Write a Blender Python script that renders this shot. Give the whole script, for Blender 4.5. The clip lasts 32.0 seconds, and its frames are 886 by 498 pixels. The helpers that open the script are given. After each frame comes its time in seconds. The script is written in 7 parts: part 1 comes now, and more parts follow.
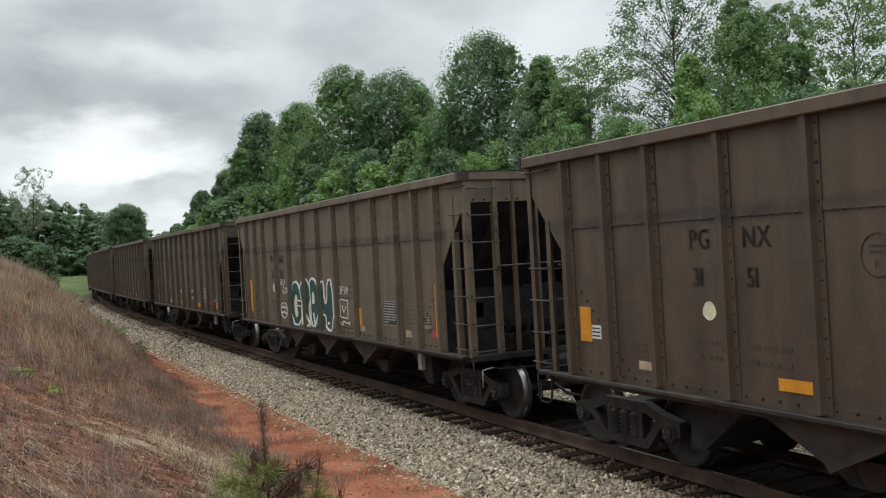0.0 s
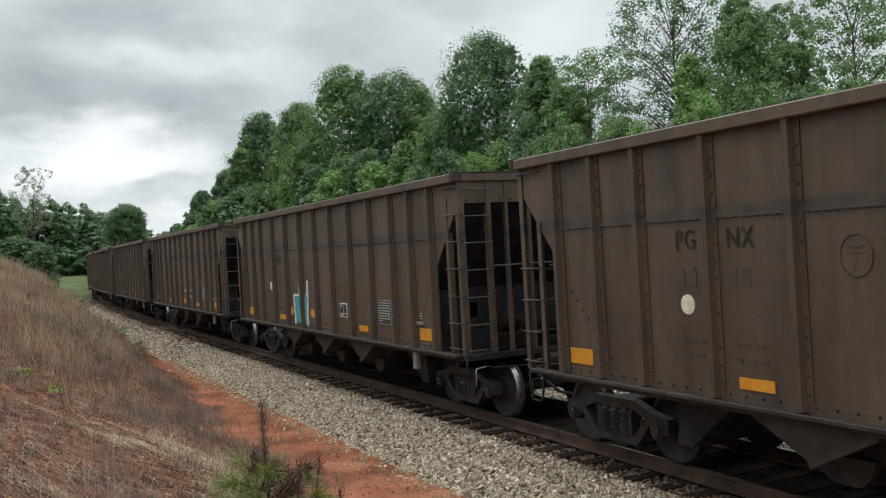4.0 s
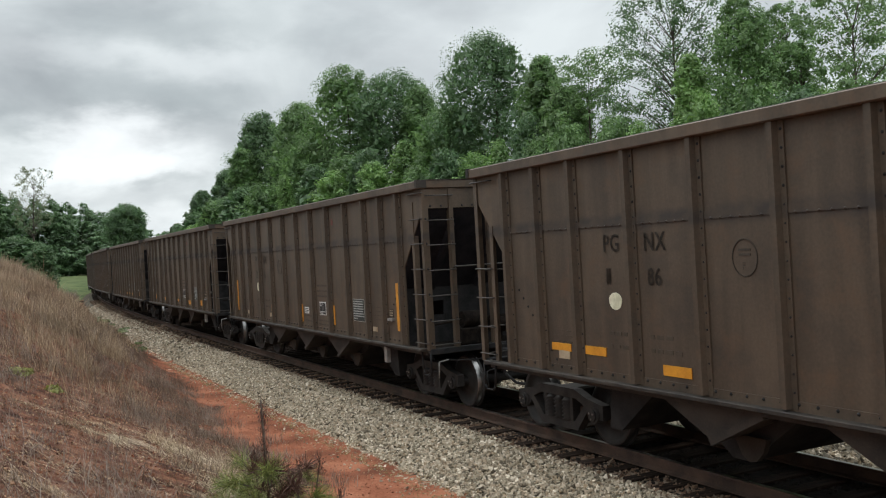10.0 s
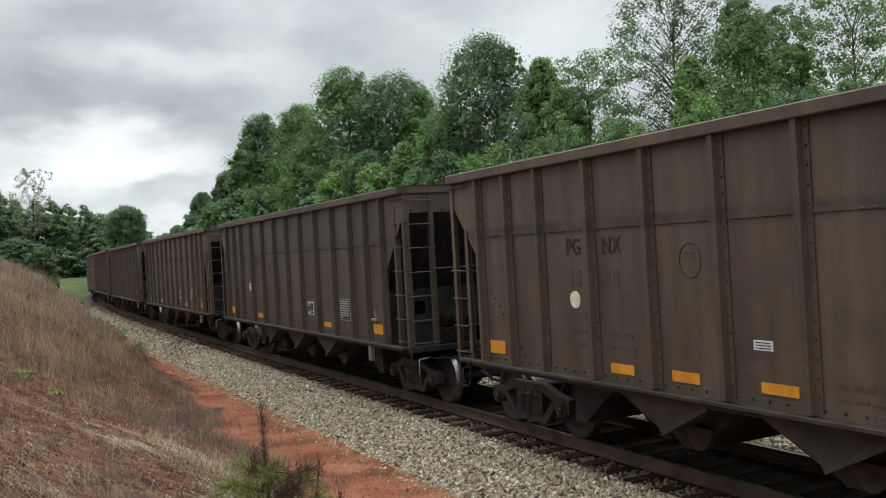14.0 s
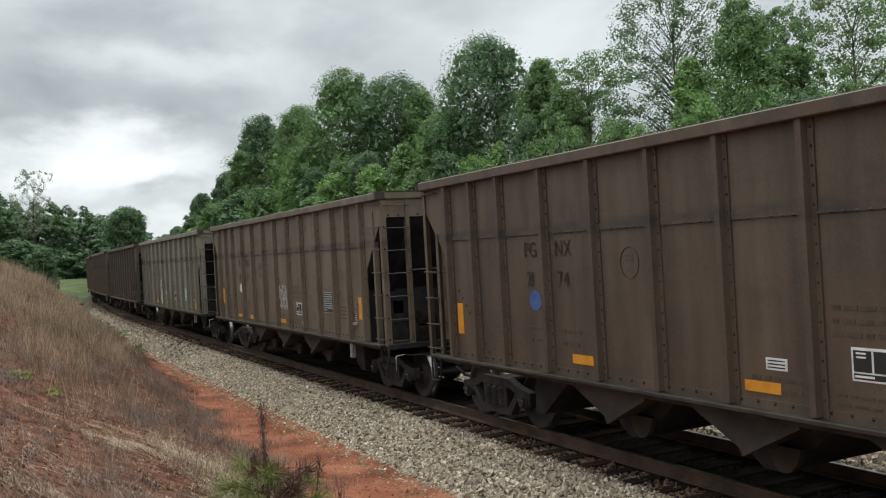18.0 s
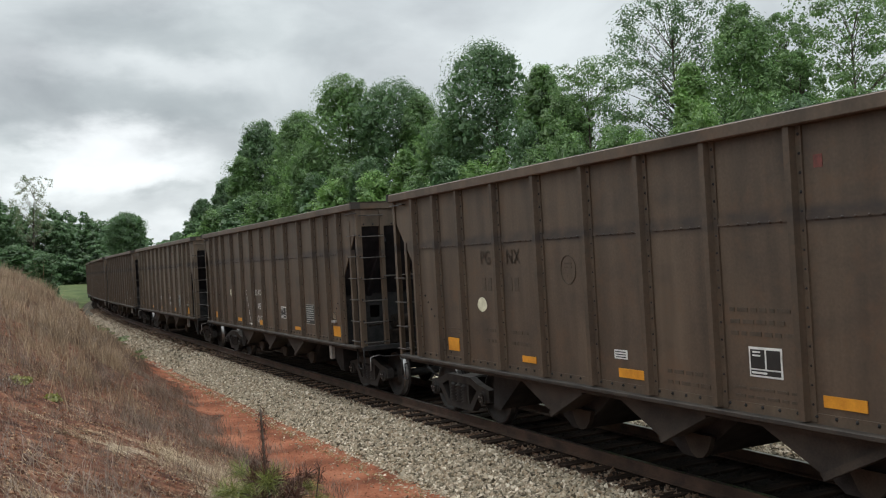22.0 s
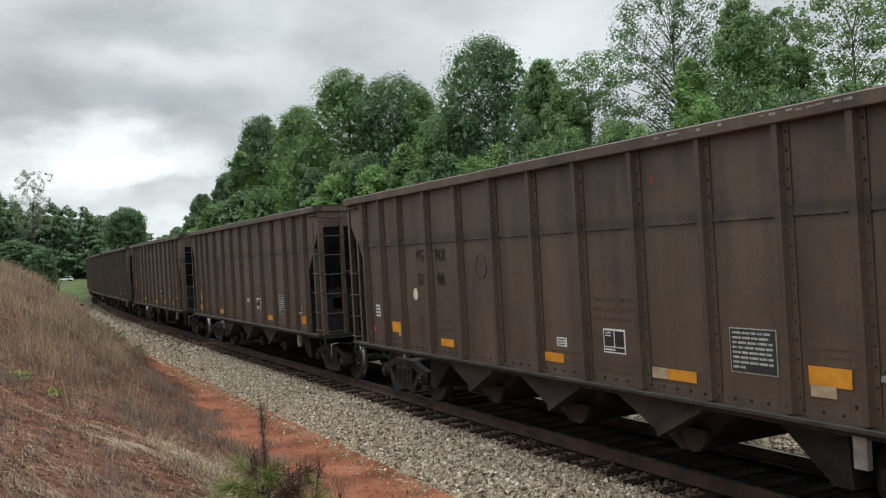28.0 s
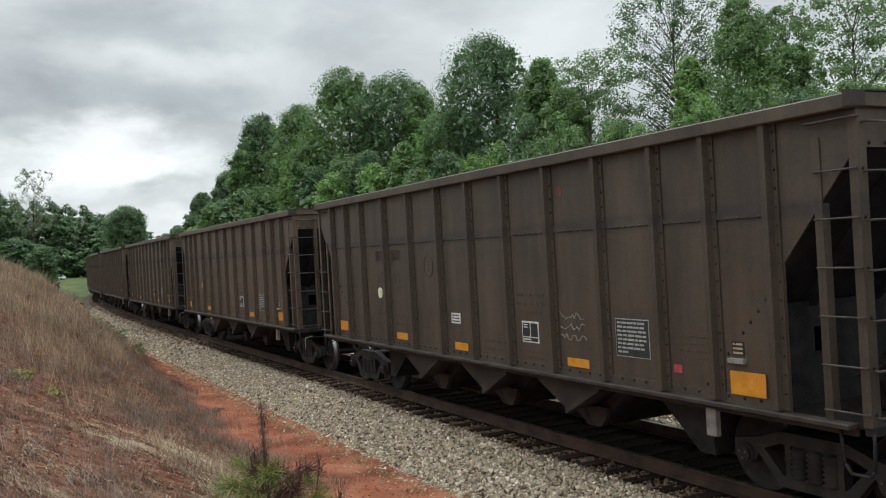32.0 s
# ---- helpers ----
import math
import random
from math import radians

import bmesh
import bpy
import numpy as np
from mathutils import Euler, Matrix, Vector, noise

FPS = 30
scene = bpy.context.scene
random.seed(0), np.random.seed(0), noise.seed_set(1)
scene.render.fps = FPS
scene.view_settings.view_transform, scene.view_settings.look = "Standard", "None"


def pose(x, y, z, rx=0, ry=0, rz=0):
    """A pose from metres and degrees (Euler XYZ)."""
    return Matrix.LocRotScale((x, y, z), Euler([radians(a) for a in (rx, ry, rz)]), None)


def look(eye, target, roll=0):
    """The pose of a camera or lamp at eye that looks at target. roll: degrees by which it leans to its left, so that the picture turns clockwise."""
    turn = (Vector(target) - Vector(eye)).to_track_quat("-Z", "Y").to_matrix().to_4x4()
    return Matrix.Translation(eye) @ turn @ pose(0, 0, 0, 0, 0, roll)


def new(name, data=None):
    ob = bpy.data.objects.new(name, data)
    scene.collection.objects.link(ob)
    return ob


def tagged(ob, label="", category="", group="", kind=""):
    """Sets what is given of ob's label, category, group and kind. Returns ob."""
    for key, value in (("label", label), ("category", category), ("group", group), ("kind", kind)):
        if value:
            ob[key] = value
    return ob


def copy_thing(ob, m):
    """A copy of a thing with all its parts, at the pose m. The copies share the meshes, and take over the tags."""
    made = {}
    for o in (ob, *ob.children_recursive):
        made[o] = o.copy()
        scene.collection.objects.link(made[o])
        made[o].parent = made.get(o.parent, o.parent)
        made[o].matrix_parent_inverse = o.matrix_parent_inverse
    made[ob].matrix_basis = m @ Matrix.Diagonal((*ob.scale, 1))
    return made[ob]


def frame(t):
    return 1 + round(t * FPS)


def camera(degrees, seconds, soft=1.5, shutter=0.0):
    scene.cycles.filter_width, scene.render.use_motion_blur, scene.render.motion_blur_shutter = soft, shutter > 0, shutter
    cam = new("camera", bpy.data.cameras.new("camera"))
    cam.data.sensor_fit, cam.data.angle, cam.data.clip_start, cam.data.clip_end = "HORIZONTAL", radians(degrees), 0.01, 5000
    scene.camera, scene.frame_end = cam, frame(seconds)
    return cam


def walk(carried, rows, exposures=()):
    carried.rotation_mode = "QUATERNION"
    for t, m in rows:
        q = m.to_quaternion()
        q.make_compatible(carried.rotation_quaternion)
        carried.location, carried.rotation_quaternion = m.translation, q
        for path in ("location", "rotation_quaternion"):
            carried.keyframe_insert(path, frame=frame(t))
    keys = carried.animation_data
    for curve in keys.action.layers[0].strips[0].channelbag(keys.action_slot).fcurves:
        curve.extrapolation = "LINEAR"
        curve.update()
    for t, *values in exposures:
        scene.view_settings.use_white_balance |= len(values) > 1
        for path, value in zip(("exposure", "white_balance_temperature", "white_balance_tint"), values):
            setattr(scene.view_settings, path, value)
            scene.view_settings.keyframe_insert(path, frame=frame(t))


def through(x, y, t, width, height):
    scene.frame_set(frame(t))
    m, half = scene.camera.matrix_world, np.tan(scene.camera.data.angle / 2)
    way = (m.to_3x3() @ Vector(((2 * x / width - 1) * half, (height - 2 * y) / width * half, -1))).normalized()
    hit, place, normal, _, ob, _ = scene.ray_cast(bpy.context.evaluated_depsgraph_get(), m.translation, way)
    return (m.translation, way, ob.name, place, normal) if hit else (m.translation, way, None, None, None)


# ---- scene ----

LENGTH = 32.0
FIELD_OF_VIEW = 51.287
TILT, ROLL, EYE = -0.0019, -0.0560, 2.873

# the track's centre line: straight past the eye, tightening to the far bend, straight again beyond it
START, TURN0, TWIST, BEND_END = (3.4644, 12.0), -0.46516, 2.268e-5, 128.0
PITCH, BODY = 16.2014, 14.3744       # coupled length, body length


def track_table():
    us = np.arange(-90.0, 760.0, 0.25)
    c = np.clip(us, 0.0, BEND_END)
    turn = TURN0 + TWIST * c ** 2 / 2
    dx, dy = np.sin(turn) * 0.25, np.cos(turn) * 0.25
    x, y = np.cumsum(dx) - dx / 2, np.cumsum(dy) - dy / 2
    k = int(np.argmin(np.abs(us)))
    return us, x - x[k] + START[0], y - y[k] + START[1], turn


TRACK = track_table()


def on_track(u, lat=0.0):
    """Point and turn of the track u metres away from the eye's abreast, lat metres towards the eye."""
    us, xs, ys, turns = TRACK
    x, y, a = np.interp(u, us, xs), np.interp(u, us, ys), np.interp(u, us, turns)
    return x - lat * np.cos(a), y + lat * np.sin(a), a


def track_coords(x, y):
    """u and lat of points, by the nearest stretch of the track."""
    us, xs, ys, turns = (a[::8] for a in TRACK)
    x, y = np.ravel(x), np.ravel(y)
    u, lat = np.empty(len(x)), np.empty(len(x))
    for i in range(0, len(x), 4000):
        px, py = x[i:i + 4000, None], y[i:i + 4000, None]
        k = np.argmin((px - xs) ** 2 + (py - ys) ** 2, axis=1)
        ox, oy, a = x[i:i + 4000] - xs[k], y[i:i + 4000] - ys[k], turns[k]
        u[i:i + 4000] = us[k] + ox * np.sin(a) + oy * np.cos(a)
        lat[i:i + 4000] = -ox * np.cos(a) + oy * np.sin(a)
    return u, lat


def travelled(t):
    """Metres that the train's reference end has come along the track at t seconds."""
    return -3.647 + (PITCH - 0.0248) * t - 0.007365 * t * t - 0.559 * min(1.0, max(0.0, (t - 7.65) / 0.2))


# ---- camera ----
cam = camera(FIELD_OF_VIEW, LENGTH, soft=1.1)
cr, sr, cp, sp = math.cos(ROLL), math.sin(ROLL), math.cos(TILT), math.sin(TILT)
REST = Matrix(((cr, -sr, 0, 0), (-sr * sp, -cr * sp, -cp, 0), (sr * cp, cr * cp, -sp, EYE), (0, 0, 0, 1)))
SWAY = ((0, 0.000), (13, 0.000), (13.5, 0.105), (14, 0.105), (14.5, 0.088), (16.5, 0.140), (17, 0.228), (17.5, 0.263), (18, 0.175), (18.5, 0.158), (19, 0.228), (19.5, 0.193),
        (20, 0.158), (20.5, 0.158), (21, 0.193), (21.5, 0.386), (22, 0.526), (22.5, 0.544), (23, 0.579), (23.5, 0.526), (24, 0.474), (24.5, 0.456), (25, 0.386), (25.5, 0.333), (27.5, 0.246), (28, 0.210), (28.5, 0.193), (29, 0.175), (29.5, 0.175), (30, 0.175), (30.5, 0.105), (31, 0.105), (31.5, 0.158), (32, 0.123))      # seconds, degrees of upward tilt
walk(cam, [(t, REST @ Matrix.Rotation(radians(d), 4, "X")) for t, d in SWAY], exposures=[(0, 0.0), (32, 0.0)])

# ---- world and sun ----
SUN_AZ, SUN_EL = radians(-28), radians(52)      # azimuth from +y towards +x


def make_world():
    w = bpy.data.worlds.new("sky")
    w.use_nodes = True
    scene.world = w
    nt = w.node_tree
    nt.nodes.clear()
    n = nt.nodes.new
    link = nt.links.new
    out, bg = n("ShaderNodeOutputWorld"), n("ShaderNodeBackground")
    sky = n("ShaderNodeTexSky")
    sky.sky_type, sky.sun_disc = "NISHITA", False
    sky.sun_elevation, sky.sun_rotation = SUN_EL, SUN_AZ
    sky.dust_density = 4.0
    dim = n("ShaderNodeVectorMath"); dim.operation = "SCALE"; dim.inputs["Scale"].default_value = 0.07
    link(sky.outputs[0], dim.inputs[0])
    co = n("ShaderNodeTexCoord")
    # cloud deck: directions flattened on to a plane overhead
    sep = n("ShaderNodeSeparateXYZ"); link(co.outputs["Generated"], sep.inputs[0])
    up = n("ShaderNodeMath"); up.operation = "MAXIMUM"; up.inputs[1].default_value = 0.0; link(sep.outputs[2], up.inputs[0])
    lift = n("ShaderNodeMath"); lift.operation = "ADD"; lift.inputs[1].default_value = 0.42; link(up.outputs[0], lift.inputs[0])
    flat = n("ShaderNodeCombineXYZ")
    for i in (0, 1):
        d = n("ShaderNodeMath"); d.operation = "DIVIDE"
        link(sep.outputs[i], d.inputs[0]); link(lift.outputs[0], d.inputs[1]); link(d.outputs[0], flat.inputs[i])
    big = n("ShaderNodeTexNoise"); big.inputs["Scale"].default_value = 3.1; big.inputs["Detail"].default_value = 6.0
    big.inputs["Roughness"].default_value = 0.5; big.inputs["Distortion"].default_value = 0.35
    shift = n("ShaderNodeMapping"); shift.inputs["Location"].default_value = CLOUD_SHIFT
    link(flat.outputs[0], shift.inputs[0]); link(shift.outputs[0], big.inputs["Vector"])
    ramp = n("ShaderNodeValToRGB"); link(big.outputs["Fac"], ramp.inputs[0])
    e = ramp.color_ramp.elements
    e[0].position, e[0].color = 0.34, (0.500, 0.545, 0.576, 1)
    e[1].position, e[1].color = 0.66, (0.765, 0.83, 0.852, 1)
    m = e.new(0.50); m.color = (0.625, 0.682, 0.71, 1)
    # thicker and thinner banks of the deck, with ragged edges
    nrm = n("ShaderNodeVectorMath"); nrm.operation = "NORMALIZE"; link(co.outputs["Generated"], nrm.inputs[0])
    wisp = n("ShaderNodeMapping"); wisp.inputs["Scale"].default_value = (1.0, 1.0, 2.2); link(nrm.outputs[0], wisp.inputs[0])
    rag = n("ShaderNodeTexNoise"); rag.inputs["Scale"].default_value = 11.0; rag.inputs["Detail"].default_value = 6.0; rag.inputs["Roughness"].default_value = 0.55
    link(wisp.outputs[0], rag.inputs["Vector"])
    mid = n("ShaderNodeVectorMath"); mid.operation = "SUBTRACT"; mid.inputs[1].default_value = (0.5, 0.5, 0.5); link(rag.outputs["Color"], mid.inputs[0])
    pull = n("ShaderNodeVectorMath"); pull.operation = "MULTIPLY_ADD"; pull.inputs[1].default_value = (0.19, 0.0, 0.075)
    link(mid.outputs[0], pull.inputs[0]); link(nrm.outputs[0], pull.inputs[2])
    total = None
    for az, el, wide, high, gain in CLOUD_BANKS:
        rel = n("ShaderNodeVectorMath"); rel.operation = "SUBTRACT"; rel.inputs[1].default_value = (az, 0.0, el); link(pull.outputs[0], rel.inputs[0])
        fit = n("ShaderNodeVectorMath"); fit.operation = "MULTIPLY"; fit.inputs[1].default_value = (1 / wide, 0.0, 1 / high); link(rel.outputs[0], fit.inputs[0])
        far = n("ShaderNodeVectorMath"); far.operation = "LENGTH"; link(fit.outputs[0], far.inputs[0])
        fade = n("ShaderNodeMapRange"); fade.interpolation_type = "SMOOTHSTEP"
        fade.inputs[1].default_value, fade.inputs[2].default_value, fade.inputs[3].default_value, fade.inputs[4].default_value = 0.0, 1.7, gain, 0.0
        link(far.outputs["Value"], fade.inputs[0])
        if total is None:
            total = fade.outputs[0]
        else:
            both = n("ShaderNodeMath"); both.operation = "ADD"; link(total, both.inputs[0]); link(fade.outputs[0], both.inputs[1])
            total = both.outputs[0]
    add = n("ShaderNodeMixRGB"); add.blend_type = "ADD"; add.inputs[0].default_value = 1.0
    link(ramp.outputs[0], add.inputs[1]); link(total, add.inputs[2])
    # an overcast sky grows brighter towards the zenith
    zen = n("ShaderNodeMapRange"); zen.interpolation_type = "SMOOTHSTEP"
    zen.inputs[1].default_value, zen.inputs[2].default_value, zen.inputs[3].default_value, zen.inputs[4].default_value = 0.22, 0.95, 1.0, ZENITH
    link(sep.outputs[2], zen.inputs[0])
    mul = n("ShaderNodeVectorMath"); mul.operation = "SCALE"; link(add.outputs[0], mul.inputs[0]); link(zen.outputs[0], mul.inputs["Scale"])
    mix = n("ShaderNodeMixRGB"); mix.inputs[0].default_value = 0.93
    link(dim.outputs[0], mix.inputs[1]); link(mul.outputs[0], mix.inputs[2])
    link(mix.outputs[0], bg.inputs[0]); bg.inputs[1].default_value = 1.0
    link(bg.outputs[0], out.inputs[0])


CLOUD_BANKS = ((-0.263, 0.245, 0.113, 0.026, -0.15), (-0.143, 0.231, 0.095, 0.024, -0.07), (-0.352, 0.182, 0.119, 0.021, -0.13), (-0.256, 0.165, 0.089, 0.016, -0.12),
               (-0.415, 0.150, 0.036, 0.015, -0.14), (-0.367, 0.250, 0.071, 0.018, -0.03), (-0.293, 0.210, 0.137, 0.015, 0.06), (-0.202, 0.201, 0.065, 0.018, 0.06),
               (-0.322, 0.106, 0.080, 0.028, 0.42), (-0.332, 0.135, 0.065, 0.016, 0.22), (-0.295, 0.047, 0.048, 0.016, 0.22), (-0.381, 0.082, 0.053, 0.024, 0.10),
               (-0.285, 0.080, 0.036, 0.007, -0.16), (0.169, 0.213, 0.190, 0.061, 0.07), (-0.003, 0.206, 0.071, 0.043, 0.04))      # bearing, height, widths, thicker (-) or thinner (+)
CLOUD_SHIFT, ZENITH = (2.3, 7.4, 0.0), 3.35
make_world()
sun = new("sun", bpy.data.lights.new("sun", "SUN"))
sun.data.energy, sun.data.angle, sun.data.color = 1.3, radians(25), (1.0, 0.95, 0.87)
sun.matrix_world = look((0, 0, 0), (-math.sin(SUN_AZ) * math.cos(SUN_EL), -math.cos(SUN_AZ) * math.cos(SUN_EL), -math.sin(SUN_EL)))


# ---- materials ----
def material(name, dark, light, rough=0.8, metal=0.0, scale=6.0, fine=60.0, bump=0.15, third=None, stretch=(1, 1, 1), vary=0.0, spec=0.4):
    """Two-scale mottled surface: colours from dark to light by a coarse noise, grain and relief by a fine one, in object metres."""
    m = bpy.data.materials.new(name)
    m.use_nodes = True
    nt = m.node_tree
    n, link = nt.nodes.new, nt.links.new
    b = nt.nodes["Principled BSDF"]
    co, mp = n("ShaderNodeTexCoord"), n("ShaderNodeMapping")
    mp.inputs["Scale"].default_value = stretch
    link(co.outputs["Object"], mp.inputs[0])
    a = n("ShaderNodeTexNoise"); a.inputs["Scale"].default_value = scale; a.inputs["Detail"].default_value = 5.0
    f = n("ShaderNodeTexNoise"); f.inputs["Scale"].default_value = fine; f.inputs["Detail"].default_value = 3.0
    link(mp.outputs[0], a.inputs["Vector"]); link(co.outputs["Object"], f.inputs["Vector"])
    mix = n("ShaderNodeMath"); mix.operation = "MULTIPLY_ADD"; mix.inputs[1].default_value = 0.45; mix.inputs[2].default_value = -0.22
    link(f.outputs["Fac"], mix.inputs[0])
    s = n("ShaderNodeMath"); s.operation = "ADD"; link(a.outputs["Fac"], s.inputs[0]); link(mix.outputs[0], s.inputs[1])
    r = n("ShaderNodeValToRGB"); link(s.outputs[0], r.inputs[0])
    e = r.color_ramp.elements
    e[0].position, e[0].color = 0.33, (*dark, 1)
    e[1].position, e[1].color = 0.68, (*light, 1)
    if third:
        x = e.new(0.50); x.color = (*third, 1)
    col = r.outputs[0]
    if vary:
        info = n("ShaderNodeObjectInfo")
        hsv = n("ShaderNodeHueSaturation")
        v = n("ShaderNodeMapRange"); v.inputs[3].default_value, v.inputs[4].default_value = 1 - vary, 1 + vary
        link(info.outputs["Random"], v.inputs[0]); link(v.outputs[0], hsv.inputs["Value"]); link(col, hsv.inputs["Color"])
        col = hsv.outputs[0]
    link(col, b.inputs["Base Color"])
    b.inputs["Roughness"].default_value, b.inputs["Metallic"].default_value = rough, metal
    b.inputs["Specular IOR Level"].default_value = spec
    if bump:
        bp = n("ShaderNodeBump"); bp.inputs["Strength"].default_value = bump; bp.inputs["Distance"].default_value = 0.02
        link(s.outputs[0], bp.inputs["Height"]); link(bp.outputs[0], b.inputs["Normal"])
    return m


def stone_material(name, stops):
    """Broken stone: each piece takes its own shade."""
    m = bpy.data.materials.new(name)
    m.use_nodes = True
    nt = m.node_tree
    n, link = nt.nodes.new, nt.links.new
    b = nt.nodes["Principled BSDF"]
    geo, co = n("ShaderNodeNewGeometry"), n("ShaderNodeTexCoord")
    r = n("ShaderNodeValToRGB"); link(geo.outputs["Random Per Island"], r.inputs[0])
    e = r.color_ramp.elements
    e[0].color, e[1].color = (*stops[0], 1), (*stops[-1], 1)
    for i, s in enumerate(stops[1:-1]):
        x = e.new((i + 1) / (len(stops) - 1)); x.color = (*s, 1)
    f = n("ShaderNodeTexNoise"); f.inputs["Scale"].default_value = 60; link(co.outputs["Object"], f.inputs["Vector"])
    v = n("ShaderNodeMapRange"); v.inputs[3].default_value, v.inputs[4].default_value = 0.7, 1.3; link(f.outputs["Fac"], v.inputs[0])
    h = n("ShaderNodeHueSaturation"); link(r.outputs[0], h.inputs["Color"]); link(v.outputs[0], h.inputs["Value"])
    link(h.outputs[0], b.inputs["Base Color"])
    b.inputs["Roughness"].default_value = 0.9
    b.inputs["Specular IOR Level"].default_value = 0.12
    return m


def leaf_material(name, dark, light, through=0.35):
    """Leaves: colour varies from leaf to leaf, some light comes through."""
    m = bpy.data.materials.new(name)
    m.use_nodes = True
    nt = m.node_tree
    n, link = nt.nodes.new, nt.links.new
    nt.nodes.remove(nt.nodes["Principled BSDF"])
    out = nt.nodes["Material Output"]
    geo = n("ShaderNodeNewGeometry")
    r = n("ShaderNodeValToRGB"); link(geo.outputs["Random Per Island"], r.inputs[0])
    e = r.color_ramp.elements
    e[0].color, e[1].color = (*dark, 1), (*light, 1)
    co = n("ShaderNodeTexCoord")
    a = n("ShaderNodeTexNoise"); a.inputs["Scale"].default_value = 0.5; link(co.outputs["Object"], a.inputs["Vector"])
    hsv = n("ShaderNodeHueSaturation"); link(r.outputs[0], hsv.inputs["Color"])
    v = n("ShaderNodeMapRange"); v.inputs[1].default_value, v.inputs[2].default_value = 0.3, 0.7
    v.inputs[3].default_value, v.inputs[4].default_value = 0.65, 1.3
    link(a.outputs["Fac"], v.inputs[0]); link(v.outputs[0], hsv.inputs["Value"])
    d, t, g, mx, mx2 = (n(k) for k in ("ShaderNodeBsdfDiffuse", "ShaderNodeBsdfTranslucent", "ShaderNodeBsdfGlossy", "ShaderNodeMixShader", "ShaderNodeMixShader"))
    g.inputs["Roughness"].default_value = 0.45
    link(hsv.outputs[0], d.inputs[0]); link(hsv.outputs[0], t.inputs[0])
    mx.inputs[0].default_value = through
    link(d.outputs[0], mx.inputs[1]); link(t.outputs[0], mx.inputs[2])
    mx2.inputs[0].default_value = 0.05
    link(mx.outputs[0], mx2.inputs[1]); link(g.outputs[0], mx2.inputs[2]); link(mx2.outputs[0], out.inputs[0])
    return m


def paint(name, dark, light, rust):
    """Weathered paint: broad mottling, upright streaks of run-off and specks of rust."""
    m = material(name, dark, light, rough=0.58, scale=1.1, fine=30, bump=0.05, stretch=(1.6, 1.6, 0.35))
    nt = m.node_tree
    n, link = nt.nodes.new, nt.links.new
    b = nt.nodes["Principled BSDF"]
    base = b.inputs["Base Color"].links[0].from_socket
    co = n("ShaderNodeTexCoord")
    info = n("ShaderNodeObjectInfo")
    mp = n("ShaderNodeMapping"); mp.inputs["Scale"].default_value = (5.0, 5.0, 0.5); link(co.outputs["Object"], mp.inputs[0])
    off = n("ShaderNodeVectorMath"); off.operation = "ADD"; link(mp.outputs[0], off.inputs[0]); link(info.outputs["Random"], off.inputs[1])
    st = n("ShaderNodeTexNoise"); st.inputs["Scale"].default_value = 1.0; st.inputs["Detail"].default_value = 4.0; link(off.outputs[0], st.inputs["Vector"])
    v = n("ShaderNodeMapRange"); v.inputs[1].default_value, v.inputs[2].default_value, v.inputs[3].default_value, v.inputs[4].default_value = 0.3, 0.7, 0.78, 1.18
    link(st.outputs["Fac"], v.inputs[0])
    h = n("ShaderNodeHueSaturation"); link(base, h.inputs["Color"]); link(v.outputs[0], h.inputs["Value"])
    ru = n("ShaderNodeTexNoise"); ru.inputs["Scale"].default_value = 2.2; ru.inputs["Detail"].default_value = 8.0; ru.inputs["Roughness"].default_value = 0.7
    link(co.outputs["Object"], ru.inputs["Vector"])
    rm = n("ShaderNodeMapRange"); rm.inputs[1].default_value, rm.inputs[2].default_value, rm.inputs[3].default_value, rm.inputs[4].default_value = 0.52, 0.75, 0.0, 0.8
    link(ru.outputs["Fac"], rm.inputs[0])
    mx = n("ShaderNodeMixRGB"); link(rm.outputs[0], mx.inputs[0]); link(h.outputs[0], mx.inputs[1]); mx.inputs[2].default_value = (*rust, 1)
    # coal soot: uneven blotches and smears
    sm = n("ShaderNodeMapping"); sm.inputs["Scale"].default_value = (1.0, 1.0, 1.7); link(co.outputs["Object"], sm.inputs[0])
    so = n("ShaderNodeVectorMath"); so.operation = "MULTIPLY_ADD"; link(info.outputs["Random"], so.inputs[0]); so.inputs[1].default_value = (31, 17, 23); link(sm.outputs[0], so.inputs[2])
    sn = n("ShaderNodeTexNoise"); sn.inputs["Scale"].default_value = 1.3; sn.inputs["Detail"].default_value = 7.0; sn.inputs["Roughness"].default_value = 0.62
    link(so.outputs[0], sn.inputs["Vector"])
    sr = n("ShaderNodeMapRange"); sr.inputs[1].default_value, sr.inputs[2].default_value, sr.inputs[3].default_value, sr.inputs[4].default_value = 0.50, 0.80, 0.0, 0.6
    link(sn.outputs["Fac"], sr.inputs[0])
    sx = n("ShaderNodeMixRGB"); link(sr.outputs[0], sx.inputs[0]); link(mx.outputs[0], sx.inputs[1]); sx.inputs[2].default_value = (0.030, 0.025, 0.022, 1)
    # dirt caught along the lap seam, broken by noise
    pz = n("ShaderNodeSeparateXYZ"); link(co.outputs["Object"], pz.inputs[0])
    dz = n("ShaderNodeMath"); dz.operation = "SUBTRACT"; dz.inputs[1].default_value = 3.06; link(pz.outputs[2], dz.inputs[0])
    az = n("ShaderNodeMath"); az.operation = "ABSOLUTE"; link(dz.outputs[0], az.inputs[0])
    band = n("ShaderNodeMapRange"); band.interpolation_type = "SMOOTHSTEP"
